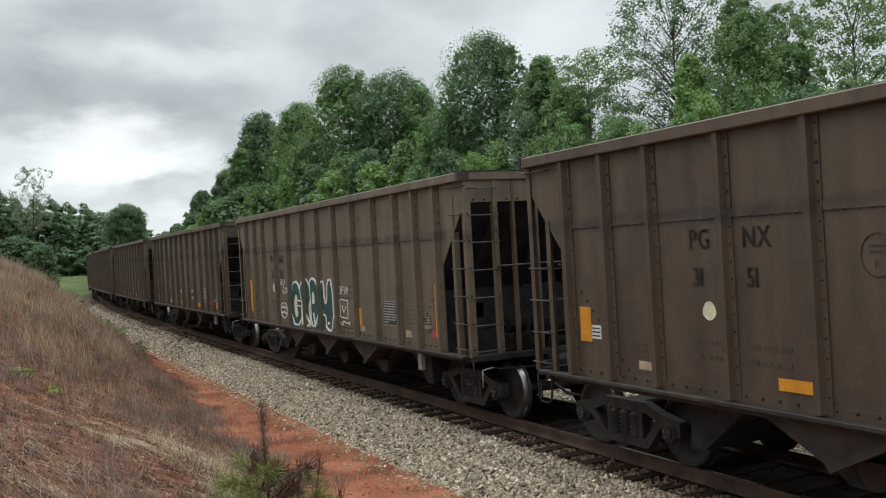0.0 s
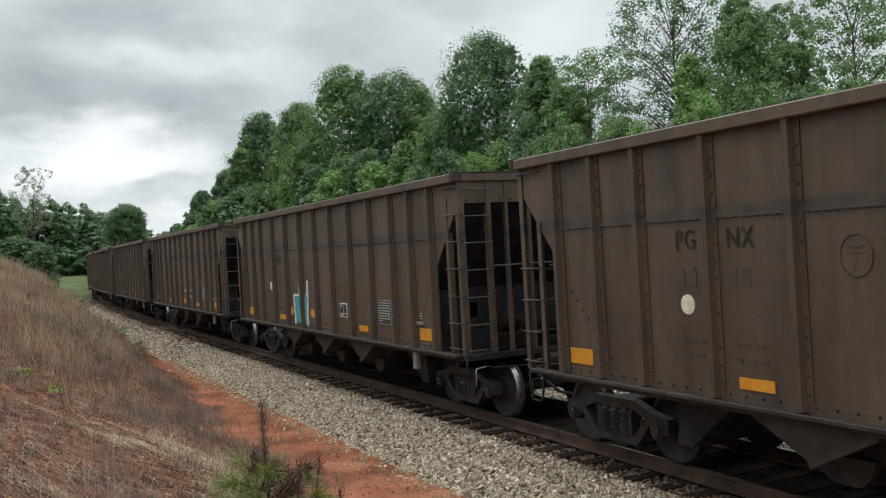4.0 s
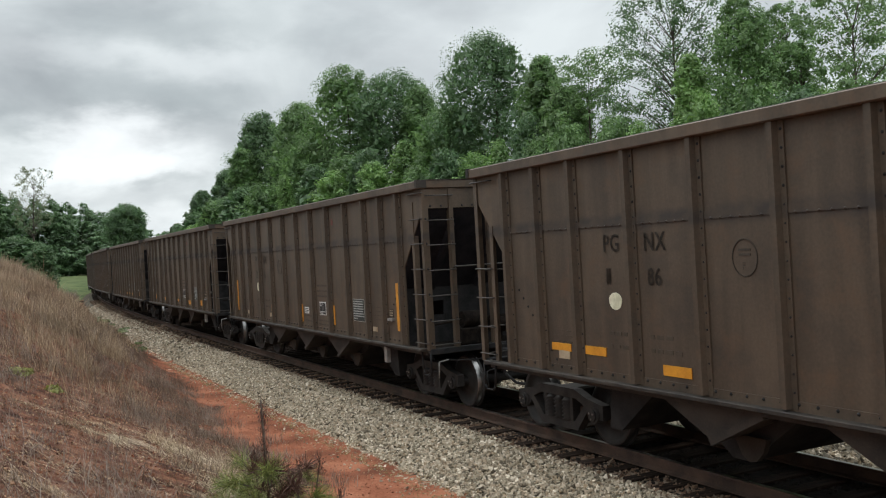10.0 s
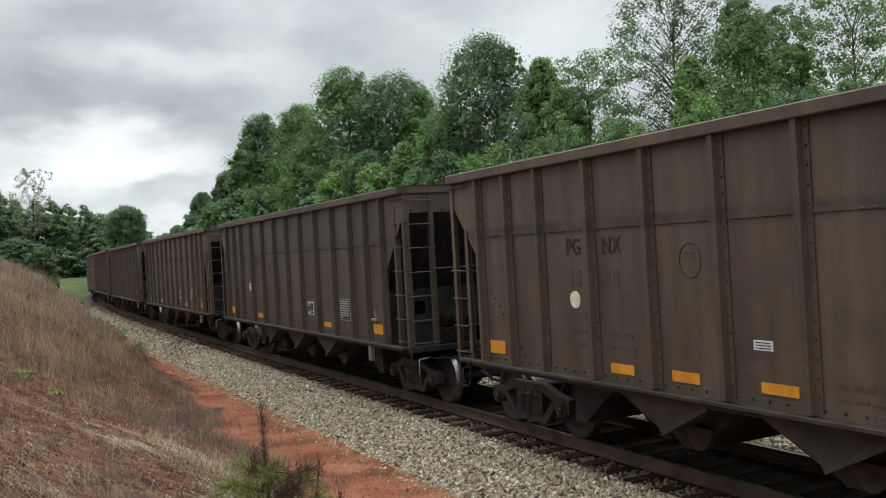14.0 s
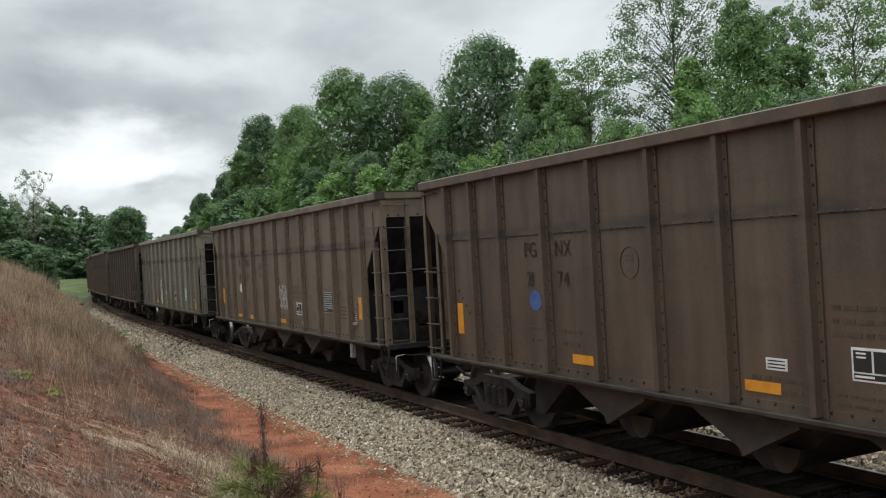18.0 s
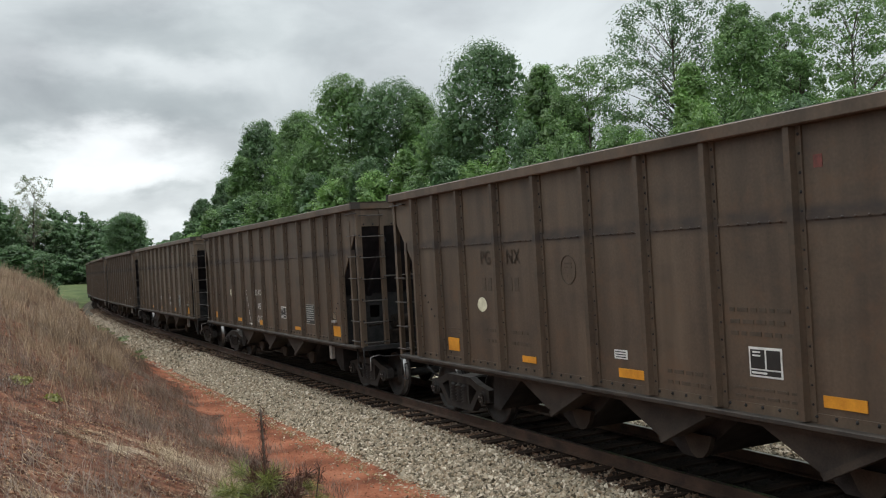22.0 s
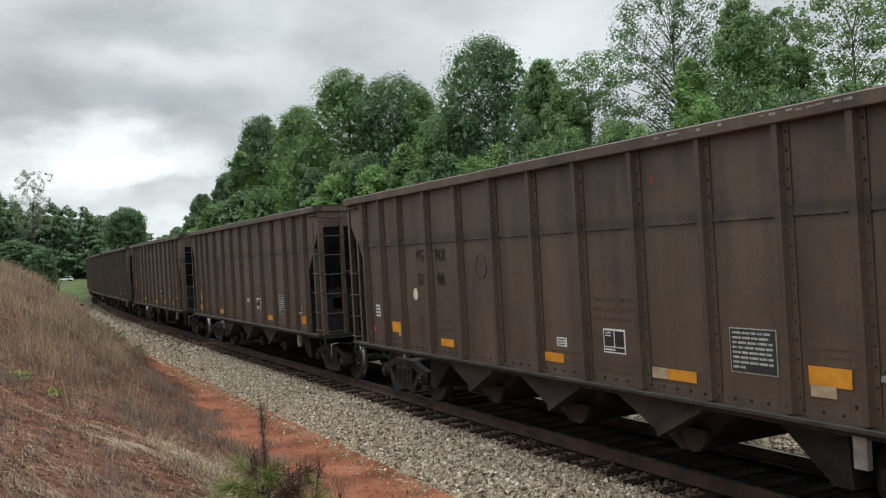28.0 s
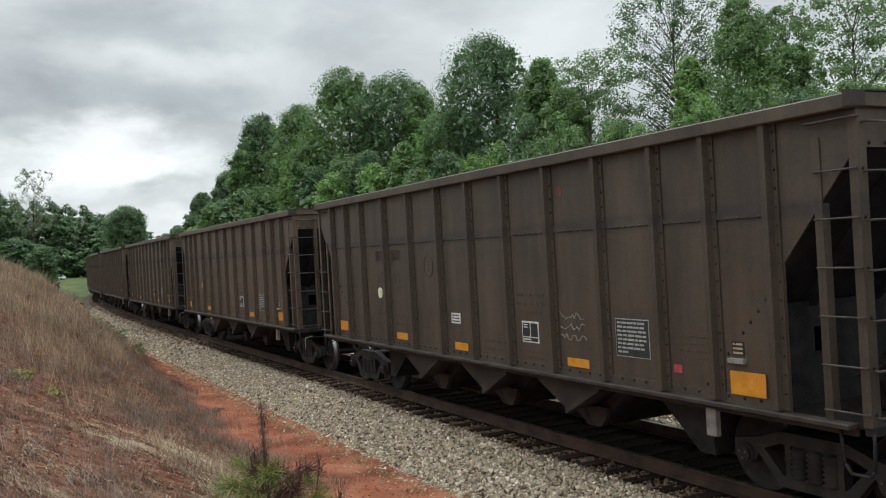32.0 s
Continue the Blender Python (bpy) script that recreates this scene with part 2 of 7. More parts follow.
    band.inputs[1].default_value, band.inputs[2].default_value, band.inputs[3].default_value, band.inputs[4].default_value = 0.03, 0.14, 0.85, 0.0
    link(az.outputs[0], band.inputs[0])
    ln = n("ShaderNodeTexNoise"); ln.inputs["Scale"].default_value = 3.0; ln.inputs["Detail"].default_value = 6.0; link(so.outputs[0], ln.inputs["Vector"])
    lr = n("ShaderNodeMapRange"); lr.inputs[1].default_value, lr.inputs[2].default_value = 0.30, 0.62; link(ln.outputs["Fac"], lr.inputs[0])
    lm = n("ShaderNodeMath"); lm.operation = "MULTIPLY"; link(band.outputs[0], lm.inputs[0]); link(lr.outputs[0], lm.inputs[1])
    lx = n("ShaderNodeMixRGB"); link(lm.outputs[0], lx.inputs[0]); link(sx.outputs[0], lx.inputs[1]); lx.inputs[2].default_value = (0.034, 0.027, 0.025, 1)
    link(lx.outputs[0], b.inputs["Base Color"])
    return m


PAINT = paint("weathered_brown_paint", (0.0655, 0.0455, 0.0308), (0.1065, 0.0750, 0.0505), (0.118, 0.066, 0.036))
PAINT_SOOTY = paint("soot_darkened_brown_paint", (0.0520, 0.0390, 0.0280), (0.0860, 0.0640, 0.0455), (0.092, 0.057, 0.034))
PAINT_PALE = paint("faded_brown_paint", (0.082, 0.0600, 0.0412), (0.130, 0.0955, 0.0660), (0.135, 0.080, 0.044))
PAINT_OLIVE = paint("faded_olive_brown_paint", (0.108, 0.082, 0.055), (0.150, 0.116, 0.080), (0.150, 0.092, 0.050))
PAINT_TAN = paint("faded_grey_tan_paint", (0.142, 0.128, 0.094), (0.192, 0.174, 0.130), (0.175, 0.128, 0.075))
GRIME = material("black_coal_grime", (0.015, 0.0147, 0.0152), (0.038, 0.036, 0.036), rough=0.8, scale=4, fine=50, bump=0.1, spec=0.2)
STEEL = material("worn_wheel_steel", (0.16, 0.155, 0.15), (0.30, 0.29, 0.28), rough=0.34, metal=1.0, scale=9, fine=90, bump=0.02)
TRUCKDIRT = material("dusty_black_cast_steel", (0.013, 0.012, 0.0115), (0.038, 0.033, 0.030), rough=0.75, scale=5, fine=50, bump=0.15)
# coal soot plus the deep end's shade, both put into the blue-black colour
SHADED_SHEET = material("sooty_shaded_blue_black_sheet", (0.019, 0.019, 0.0225), (0.036, 0.035, 0.040), rough=0.9, scale=3, fine=40, bump=0.08, spec=0.1)
HANDHOLD = material("worn_dark_handhold_steel", (0.034, 0.031, 0.029), (0.085, 0.075, 0.068), rough=0.6, scale=6, fine=60, bump=0.05)
RUST = material("rusty_brown_rail_steel", (0.040, 0.024, 0.017), (0.095, 0.055, 0.037), rough=0.8, scale=3, fine=60, bump=0.1)
RAILTOP = material("polished_railhead_steel", (0.30, 0.27, 0.25), (0.45, 0.42, 0.40), rough=0.35, metal=1.0, scale=6, fine=80, bump=0.02)
TIE = material("creosoted_timber", (0.011, 0.0085, 0.007), (0.040, 0.025, 0.018), rough=0.9, scale=3, fine=40, bump=0.4, stretch=(6, 0.7, 6), vary=0.3, spec=0.08)
STONE = stone_material("grey_crushed_stone", ((0.075, 0.060, 0.043), (0.280, 0.235, 0.172), (0.420, 0.360, 0.275), (0.310, 0.232, 0.155), (0.690, 0.605, 0.490)))
# coal and rust stain, darkened further by under-train shade in the colour
DARKSTONE = stone_material("stained_stone_in_train_shade", ((0.011, 0.0095, 0.008), (0.026, 0.021, 0.017), (0.040, 0.031, 0.024), (0.033, 0.026, 0.022)))
BROWNSTONE = stone_material("rust_brown_stone", ((0.045, 0.027, 0.018), (0.12, 0.072, 0.046), (0.19, 0.120, 0.080), (0.14, 0.105, 0.078), (0.25, 0.19, 0.145)))
FRINGE = stone_material("sandy_gravel_and_dry_moss", ((0.10, 0.072, 0.035), (0.22, 0.165, 0.085), (0.34, 0.25, 0.135), (0.16, 0.135, 0.060), (0.50, 0.40, 0.26)))
CHIP = stone_material("dry_leaf_and_bark_litter", ((0.07, 0.036, 0.024), (0.14, 0.070, 0.044), (0.26, 0.155, 0.095), (0.46, 0.34, 0.23)))
CLOD = stone_material("red_clay_clods", ((0.16, 0.058, 0.033), (0.20, 0.075, 0.043), (0.25, 0.105, 0.060), (0.46, 0.30, 0.19)))
BALLAST = material("grey_ballast_bed", (0.030, 0.025, 0.019), (0.13, 0.112, 0.085), rough=0.95, scale=16, fine=45, bump=0.9, spec=0.08)
# coal dust with shade under the cars painted into the same black
COAL_SHADE = material("coal_dust_and_shade", (0.011, 0.0095, 0.0085), (0.030, 0.023, 0.019), rough=0.95, scale=9, fine=40, bump=0.8, spec=0.08)
CLAY = material("red_clay", (0.12, 0.044, 0.025), (0.30, 0.124, 0.072), rough=0.95, scale=1.4, fine=26, bump=0.8, third=(0.215, 0.077, 0.043), spec=0.08)
LITTER = material("straw_covered_red_soil", (0.034, 0.0155, 0.0105), (0.185, 0.088, 0.053), rough=0.95, scale=4.5, fine=30, bump=1.0, third=(0.098, 0.040, 0.0245), spec=0.08)
MEADOW = material("rough_green_meadow", (0.030, 0.055, 0.018), (0.11, 0.125, 0.050), rough=0.95, scale=0.22, fine=3, bump=0.5, spec=0.08)
PALE = material("pale_dry_field", (0.12, 0.105, 0.065), (0.25, 0.225, 0.15), rough=0.95, scale=0.5, fine=12, bump=0.5, spec=0.08)
WHITE = material("white_stencil_paint", (0.55, 0.55, 0.52), (0.78, 0.78, 0.75), rough=0.6, scale=8, fine=80, bump=0)
YELLOW = material("orange_yellow_reflective_tape", (0.52, 0.21, 0.02), (0.70, 0.31, 0.03), rough=0.45, scale=6, fine=60, bump=0)
BLACKPAINT = material("black_stencil_paint", (0.014, 0.013, 0.012), (0.024, 0.022, 0.02), rough=0.6, scale=7, fine=80, bump=0)
BARK = material("grey_brown_bark", (0.045, 0.035, 0.026), (0.12, 0.10, 0.08), rough=0.95, scale=3, fine=25, bump=0.6, stretch=(3, 3, 0.6))
LEAF = leaf_material("broadleaf_green", (0.076, 0.152, 0.046), (0.180, 0.298, 0.094), 0.40)
LEAF_LIGHT = leaf_material("fresh_light_green_leaves", (0.122, 0.240, 0.056), (0.228, 0.365, 0.108), 0.38)
LEAF_DARK = leaf_material("dark_green_leaves", (0.056, 0.118, 0.047), (0.128, 0.218, 0.086), 0.38)
LEAF_PALE = leaf_material("pale_young_leaves", (0.10, 0.13, 0.06), (0.21, 0.24, 0.13), 0.45)
WEED = leaf_material("yellow_green_weed", (0.15, 0.16, 0.035), (0.33, 0.33, 0.09), 0.35)
PALESTRAW = leaf_material("bleached_straw", (0.18, 0.115, 0.066), (0.55, 0.435, 0.295), 0.2)
STRAW = leaf_material("dry_straw_grass", (0.150, 0.090, 0.054), (0.50, 0.375, 0.245), 0.25)
TWIG = leaf_material("grey_dead_weeds", (0.135, 0.098, 0.078), (0.31, 0.245, 0.195), 0.15)


# ---- the built-in font's letters, as flat outlines one capital high ----
def make_glyphs(chars):
    out = {}
    for ch in chars:
        cu = bpy.data.curves.new("letter", "FONT")
        cu.body, cu.resolution_u = ch, 3
        ob = new("letter", cu)
        me = bpy.data.meshes.new_from_object(ob.evaluated_get(bpy.context.evaluated_depsgraph_get()))
        vs = [(v.co.x, v.co.y) for v in me.vertices]
        x0 = min(v[0] for v in vs)
        k = 1 / 0.73
        out[ch] = ([((x - x0) * k, y * k) for x, y in vs], [tuple(p.vertices) for p in me.polygons], (max(v[0] for v in vs) - x0) * k)
        bpy.data.objects.remove(ob)
        bpy.data.meshes.remove(me)
        bpy.data.curves.remove(cu)
    return out


GLYPHS = make_glyphs("PGNXF0123456789BLACKMEOUT!RSYDWIHJV-")


# ---- mesh helpers ----
def part(name, bm, mat, parent, label=""):
    """One mesh object out of a bmesh, under a thing or a part."""
    me = bpy.data.meshes.new(name)
    bm.to_mesh(me)
    bm.free()
    for m in (mat if isinstance(mat, (list, tuple)) else [mat]):
        me.materials.append(m)
    ob = new(name, me)
    ob.parent = parent
    return tagged(ob, label)


def box(bm, x0, x1, y0, y1, z0, z1, slot=0, bevel=0.0):
    v = [bm.verts.new(c) for c in ((x0, y0, z0), (x1, y0, z0), (x1, y1, z0), (x0, y1, z0), (x0, y0, z1), (x1, y0, z1), (x1, y1, z1), (x0, y1, z1))]
    fs = [bm.faces.new([v[i] for i in q]) for q in ((3, 2, 1, 0), (4, 5, 6, 7), (0, 1, 5, 4), (1, 2, 6, 5), (2, 3, 7, 6), (3, 0, 4, 7))]
    for f in fs:
        f.material_index = slot
    if bevel:
        es = {e for f in fs for e in f.edges}
        bmesh.ops.bevel(bm, geom=list(es), offset=bevel, segments=1, affect="EDGES")
    return v


def prism(bm, outline, lo, hi, axis="y", slot=0):
    """A polygon, given in the other two axes, drawn out along an axis."""
    def at(p, d):
        return {"y": (p[0], d, p[1]), "x": (d, p[0], p[1]), "z": (p[0], p[1], d)}[axis]
    a, b = [bm.verts.new(at(p, lo)) for p in outline], [bm.verts.new(at(p, hi)) for p in outline]
    n = len(outline)
    fs = [bm.faces.new(a), bm.faces.new(b[::-1])] + [bm.faces.new((a[i], b[i], b[(i + 1) % n], a[(i + 1) % n])) for i in range(n)]
    for f in fs:
        f.material_index = slot


def rod(bm, p, q, r, n=8, r2=None, slot=0):
    """A round bar from p to q."""
    p, q = Vector(p), Vector(q)
    d = (q - p).normalized()
    s = d.orthogonal().normalized()
    w = d.cross(s)
    r2 = r if r2 is None else r2
    rings = [[bm.verts.new(c + rr * (math.cos(a) * s + math.sin(a) * w)) for a in [2 * math.pi * i / n for i in range(n)]] for c, rr in ((p, r), (q, r2))]
    fs = [bm.faces.new((rings[0][i], rings[0][(i + 1) % n], rings[1][(i + 1) % n], rings[1][i])) for i in range(n)]
    for f in fs:
        f.smooth = n > 5
    fs += [bm.faces.new(rings[0][::-1]), bm.faces.new(rings[1])]
    for f in fs:
        f.material_index = slot


def lathe(bm, profile, axis_y0=0.0, n=32, slots=None, centre=(0, 0, 0)):
    """Turned about the y axis: profile of (y, radius)."""
    rings = [[bm.verts.new((centre[0] + r * math.cos(a), centre[1] + y, centre[2] + r * math.sin(a))) for a in [2 * math.pi * i / n for i in range(n)]] for y, r in profile]
    for k in range(len(rings) - 1):
        for i in range(n):
            f = bm.faces.new((rings[k][i], rings[k][(i + 1) % n], rings[k + 1][(i + 1) % n], rings[k + 1][i]))
            f.smooth = True
            if slots:
                f.material_index = slots[k]
    bm.faces.new(rings[0][::-1]); bm.faces.new(rings[-1])


def stud(bm, x, y, z, r=0.018, h=0.014, axis="y", sgn=-1, slot=0):
    """A rivet head: a small flat six-sided dome."""
    def at(a, b, d):
        return (x + a, y + sgn * d, z + b) if axis == "y" else (x + sgn * d, y + a, z + b)
    ang = [math.pi / 3 * i for i in range(6)]
    lo = [bm.verts.new(at(r * math.cos(a), r * math.sin(a), 0)) for a in ang]
    top = bm.verts.new(at(0, 0, h * 1.3))
    for i in range(6):
        bm.faces.new((lo[i], lo[(i + 1) % 6], top)).material_index = slot


def mesh_of(name, verts, faces, mats, smooth=False, slots=None):
    me = bpy.data.meshes.new(name)
    me.from_pydata(np.asarray(verts).tolist(), [], np.asarray(faces).tolist() if not isinstance(faces, list) else faces)
    for m in mats:
        me.materials.append(m)
    if slots is not None:
        me.polygons.foreach_set("material_index", np.asarray(slots, dtype=np.int32))
    if smooth:
        me.polygons.foreach_set("use_smooth", np.ones(len(me.polygons), dtype=bool))
    me.update()
    return me


# ---- ground ----
def graded(lo, f0, f1, hi, step, grow=1.12):
    mid = list(np.arange(f0, f1 + 1e-6, step))
    out, d = [f1], step
    while out[-1] < hi:
        d *= grow
        out.append(out[-1] + d)
    inn, d = [f0], step
    while inn[-1] > lo:
        d *= grow
        inn.append(inn[-1] - d)
    return np.array(inn[:0:-1] + mid + out[1:])


def ground_height(x, y):
    """Height of the ground, and u and lat, at points."""
    u, lat = track_coords(x, y)
    x, y = np.ravel(x), np.ravel(y)
    z = np.interp(lat, FIELD[0], FIELD[1])
    # the cutting's bank on the eye's side: low and gentle abreast, steep and high up the line, sinking to the fields beyond
    slope, foot = np.interp(u, (4, 26), (0.46, 0.82)), np.interp(u, (8, 26), (4.2, 3.1))
    crest = np.interp(u, (0, 14, 30), (1.9, 2.5, 2.95)) + 0.13 * np.clip(lat - 7.5, -4, 12)
    rise = -0.6 + (lat - foot) * slope
    soft = 0.25
    bank = -soft * np.log(np.exp(-np.clip(rise, -5, 12) / soft) + np.exp(-crest / soft))
    bank = np.maximum(bank, -0.62)
    sink = np.clip((u - 60) / 36, 0, 1)
    sink = sink * sink * (3 - 2 * sink)
    far = np.interp(lat, (2.7, 6, 30, 200), (-0.62, -0.15, 0.4, 1.6))
    z = np.where(lat > np.minimum(3.4, foot), bank * (1 - sink) + sink * far, z)
    bumps = np.sin(x * 1.7 + np.sin(y * 0.9)) * np.cos(y * 1.3 + 0.6 * np.sin(x * 0.8)) * 0.5 + np.sin(x * 0.41 + 1.3) * np.cos(y * 0.37)
    small = np.sin(x * 5.1 + 2 * np.sin(y * 3.3)) * np.cos(y * 4.7 + np.sin(x * 2.9))
    rough = np.clip((np.abs(lat) - 3.6) / 3.0, 0, 1)
    return z + (0.07 * bumps + 0.03 * small) * rough, u, lat


FIELD = ((-400, -90, -34, -12, -6, -3.3, -1.4, 1.4, 2.75, 3.4), (7.0, 2.5, 0.0, -0.5, -0.55, -0.66, -0.45, -0.45, -0.64, -0.62))


def build_ground():
    xs, ys = graded(-2500, -32, 14, 2500, 0.35), graded(-1500, 0, 48, 3500, 0.35)
    gx, gy = np.meshgrid(xs, ys)
    z, u, lat = ground_height(gx, gy)
    nx, ny = len(xs), len(ys)
    idx = np.arange(nx * ny).reshape(ny, nx)
    faces = np.stack([idx[:-1, :-1], idx[:-1, 1:], idx[1:, 1:], idx[1:, :-1]], -1).reshape(-1, 4)
    cu, cl = u[faces].mean(1), lat[faces].mean(1)
    cl = cl + np.interp(cu, (8, 26), (0.0, 1.4)) * (cl > 2.9)
    wob = 0.35 * np.sin(cu * 0.9) + 0.25 * np.sin(cu * 2.3 + 1)
    slots = np.full(len(faces), 2)
    slots[(cl > 0) & (cl < 4.5 + wob) & (cu < 90)] = 0
    slots[(cl >= 4.5 + wob) & (cl < 14) & (cu < 84 + 3 * wob)] = 1
    slots[(cl < 0) & (cl > -32)] = 3
    me = mesh_of("ground", np.column_stack([gx.ravel(), gy.ravel(), z]), faces, [CLAY, LITTER, MEADOW, PALE], True, slots)
    tagged(new("ground", me), "red clay cutting with straw-covered bank and rough meadow", "ground", kind="structure")


build_ground()


# ---- track ----
def sweep(name, us, section, mats, parent=None, slots=None, closed=True):
    """A section of (lat, z) drawn along the track."""
    us = np.asarray(us)
    x0, y0, a = on_track(us)
    n = len(section)
    V = np.concatenate([np.column_stack([x0 - l * np.cos(a), y0 + l * np.sin(a), np.full(len(us), z)])[:, None, :] for l, z in section], 1).reshape(-1, 3)
    F, S = [], []
    for i in range(len(us) - 1):
        for k in range(n if closed else n - 1):
            F.append((i * n + k, i * n + (k + 1) % n, (i + 1) * n + (k + 1) % n, (i + 1) * n + k))
            S.append(slots[k] if slots else 0)
    ob = new(name, mesh_of(name, V, F, mats, False, S))
    ob.parent = parent
    return ob


def build_track():
    root = tagged(new("railway_track"), "single railway track on grey crushed-stone ballast", "track", kind="structure")
    near, far = np.arange(-60, 130, 1.0), np.arange(129, 740, 8.0)
    allu = np.concatenate([near, far])
    # strip between the rails: coal dust and the train's shade as one colour
    sweep("ballast_bed", allu, [(-6.3, -0.85), (-5.9, -0.47), (-2.6, -0.50), (-1.7, -0.26), (-1.25, -0.205), (1.28, -0.205), (1.6, -0.24), (2.72, -0.68)], [BALLAST, COAL_SHADE], root, slots=[0, 0, 0, 0, 1, 0, 0], closed=False)
    for side in (-1, 1):
        c = side * 0.7525
        sec = [(c - .07, -.17), (c + .07, -.17), (c + .07, -.155), (c + .012, -.135), (c + .012, -.045), (c + .037, -.035), (c + .037, -.004), (c + .028, 0.0), (c - .028, 0.0), (c - .037, -.004), (c - .037, -.035), (c - .012, -.045), (c - .012, -.135), (c - .07, -.155)]
        tagged(sweep("rail", allu, sec, [RUST, RAILTOP], root, [0] * 7 + [1] + [0] * 6), "rust-brown steel rail with polished head")
    bm = bmesh.new()
    box(bm, -0.11, 0.11, -1.3, 1.3, -0.35, -0.175, bevel=0.012)
    me = bpy.data.meshes.new("tie")
    bm.to_mesh(me); bm.free()
    me.materials.append(TIE)
    rnd = random.Random(4)
    for i, u in enumerate(np.arange(-22, 118, 0.53)):
        x, y, a = on_track(u, rnd.uniform(-0.05, 0.05))
        ob = new("tie", me)
        ob.matrix_basis = pose(x, y, rnd.uniform(-0.008, 0.006), 0, 0, math.degrees(-a) + 90 + rnd.uniform(-0.8, 0.8))
        ob.parent = root


build_track()


# ---- the hopper cars ----
# car space: x forward, y away from the eye's side, z up from the rail tops; the side that shows lies at y = -1.61
SIDE = 1.60
RIBS = (-6.22, -5.38, -4.53, -3.38, -2.24, -1.10, 0.0, 1.10, 2.24, 3.38, 4.45, 5.30, 6.15)
RUNGS = (3.38, 2.95, 2.51, 2.07, 1.63, 1.22)
TRUCK, AXLE = 5.98, 0.90


def side_wall(root, sgn):
    bm = bmesh.new()
    y0, y1 = sorted((sgn * SIDE, sgn * (SIDE - 0.02)))
    prism(bm, [(-7.16, 3.92), (7.16, 3.92), (7.16, 3.60), (6.25, 2.55), (6.25, 1.12), (-6.25, 1.12), (-6.25, 2.55), (-7.16, 3.60)], y0, y1)
    ya, yb = sorted((sgn * SIDE, sgn * (SIDE + 0.012)))
    box(bm, -6.2, 6.2, ya, yb, 3.015, 3.10)                    # lap seam of the upper sheet
    box(bm, -6.2, 6.2, ya, yb, 1.12, 1.22)
    if sgn > 0:
        for x in RIBS:
            box(bm, x - .08, x + .08, SIDE, SIDE + .085, 1.14, 3.915)
    if sgn < 0:
        for i in range(88):
            stud(bm, -6.12 + i * 0.1406, sgn * (SIDE + 0.012), 3.022, 0.018)
        for i in range(56):
            stud(bm, -6.1 + i * 0.2218, sgn * (SIDE + 0.012), 1.19, 0.021, 0.018, slot=1)
        for e in (-1, 1):                                        # rivet rows over the slope sheet's edge
            for i in range(9):
                stud(bm, e * (6.0 - i * 0.11), sgn * SIDE, 2.2 - i * 0.115, 0.022, slot=1)
    return part("side_wall", bm, [PAINT, GRIME], root)


def rib_mesh():
    bm = bmesh.new()
    prism(bm, [(-0.085, 0.0), (-0.062, -0.085), (0.012, -0.085), (0.028, -0.02), (0.095, -0.02), (0.095, 0.0)], 1.14, 3.915, axis="z")
    for i in range(15):
        stud(bm, 0.064, -0.02, 1.3 + i * 0.18, 0.0130 if i < 11 else 0.018, slot=1)
    me = bpy.data.meshes.new("rib")
    bm.to_mesh(me); bm.free()
    me.materials.append(PAINT)
    me.materials.append(GRIME)
    return me


def wheelset(root, x):
    bm = bmesh.new()
    for s in (-1, 1):
        w = [(s * .665, .17), (s * .665, .45), (s * .672, .483), (s * .694, .486), (s * .702, .462), (s * .712, .458), (s * .800, .452), (s * .803, .445), (s * .803, .385), (s * .765, .372), (s * .745, .20), (s * .79, .15), (s * .79, .10)]
        lathe(bm, w, n=32, slots=[0, 0, 0, 0, 0, 1, 1, 0, 0, 0, 0, 0])
    rod(bm, (0, -1.05, 0), (0, 1.05, 0), 0.08, 12)
    ob = part("wheelset", bm, [TRUCKDIRT, STEEL], root, "steel wheels with shiny treads on one axle")
    ob.location = (x, 0, 0.457)
    return ob


def lathe_z(bm, profile, centre, n=12):
    """Turned about an upright axis: profile of (z, radius)."""
    rings = [[bm.verts.new((centre[0] + r * math.cos(a), centre[1] + r * math.sin(a), z)) for a in [2 * math.pi * i / n for i in range(n)]] for z, r in profile]
    for k in range(len(rings) - 1):
        for i in range(n):
            bm.faces.new((rings[k][i], rings[k][(i + 1) % n], rings[k + 1][(i + 1) % n], rings[k + 1][i])).smooth = True
    bm.faces.new(rings[0][::-1]); bm.faces.new(rings[-1])


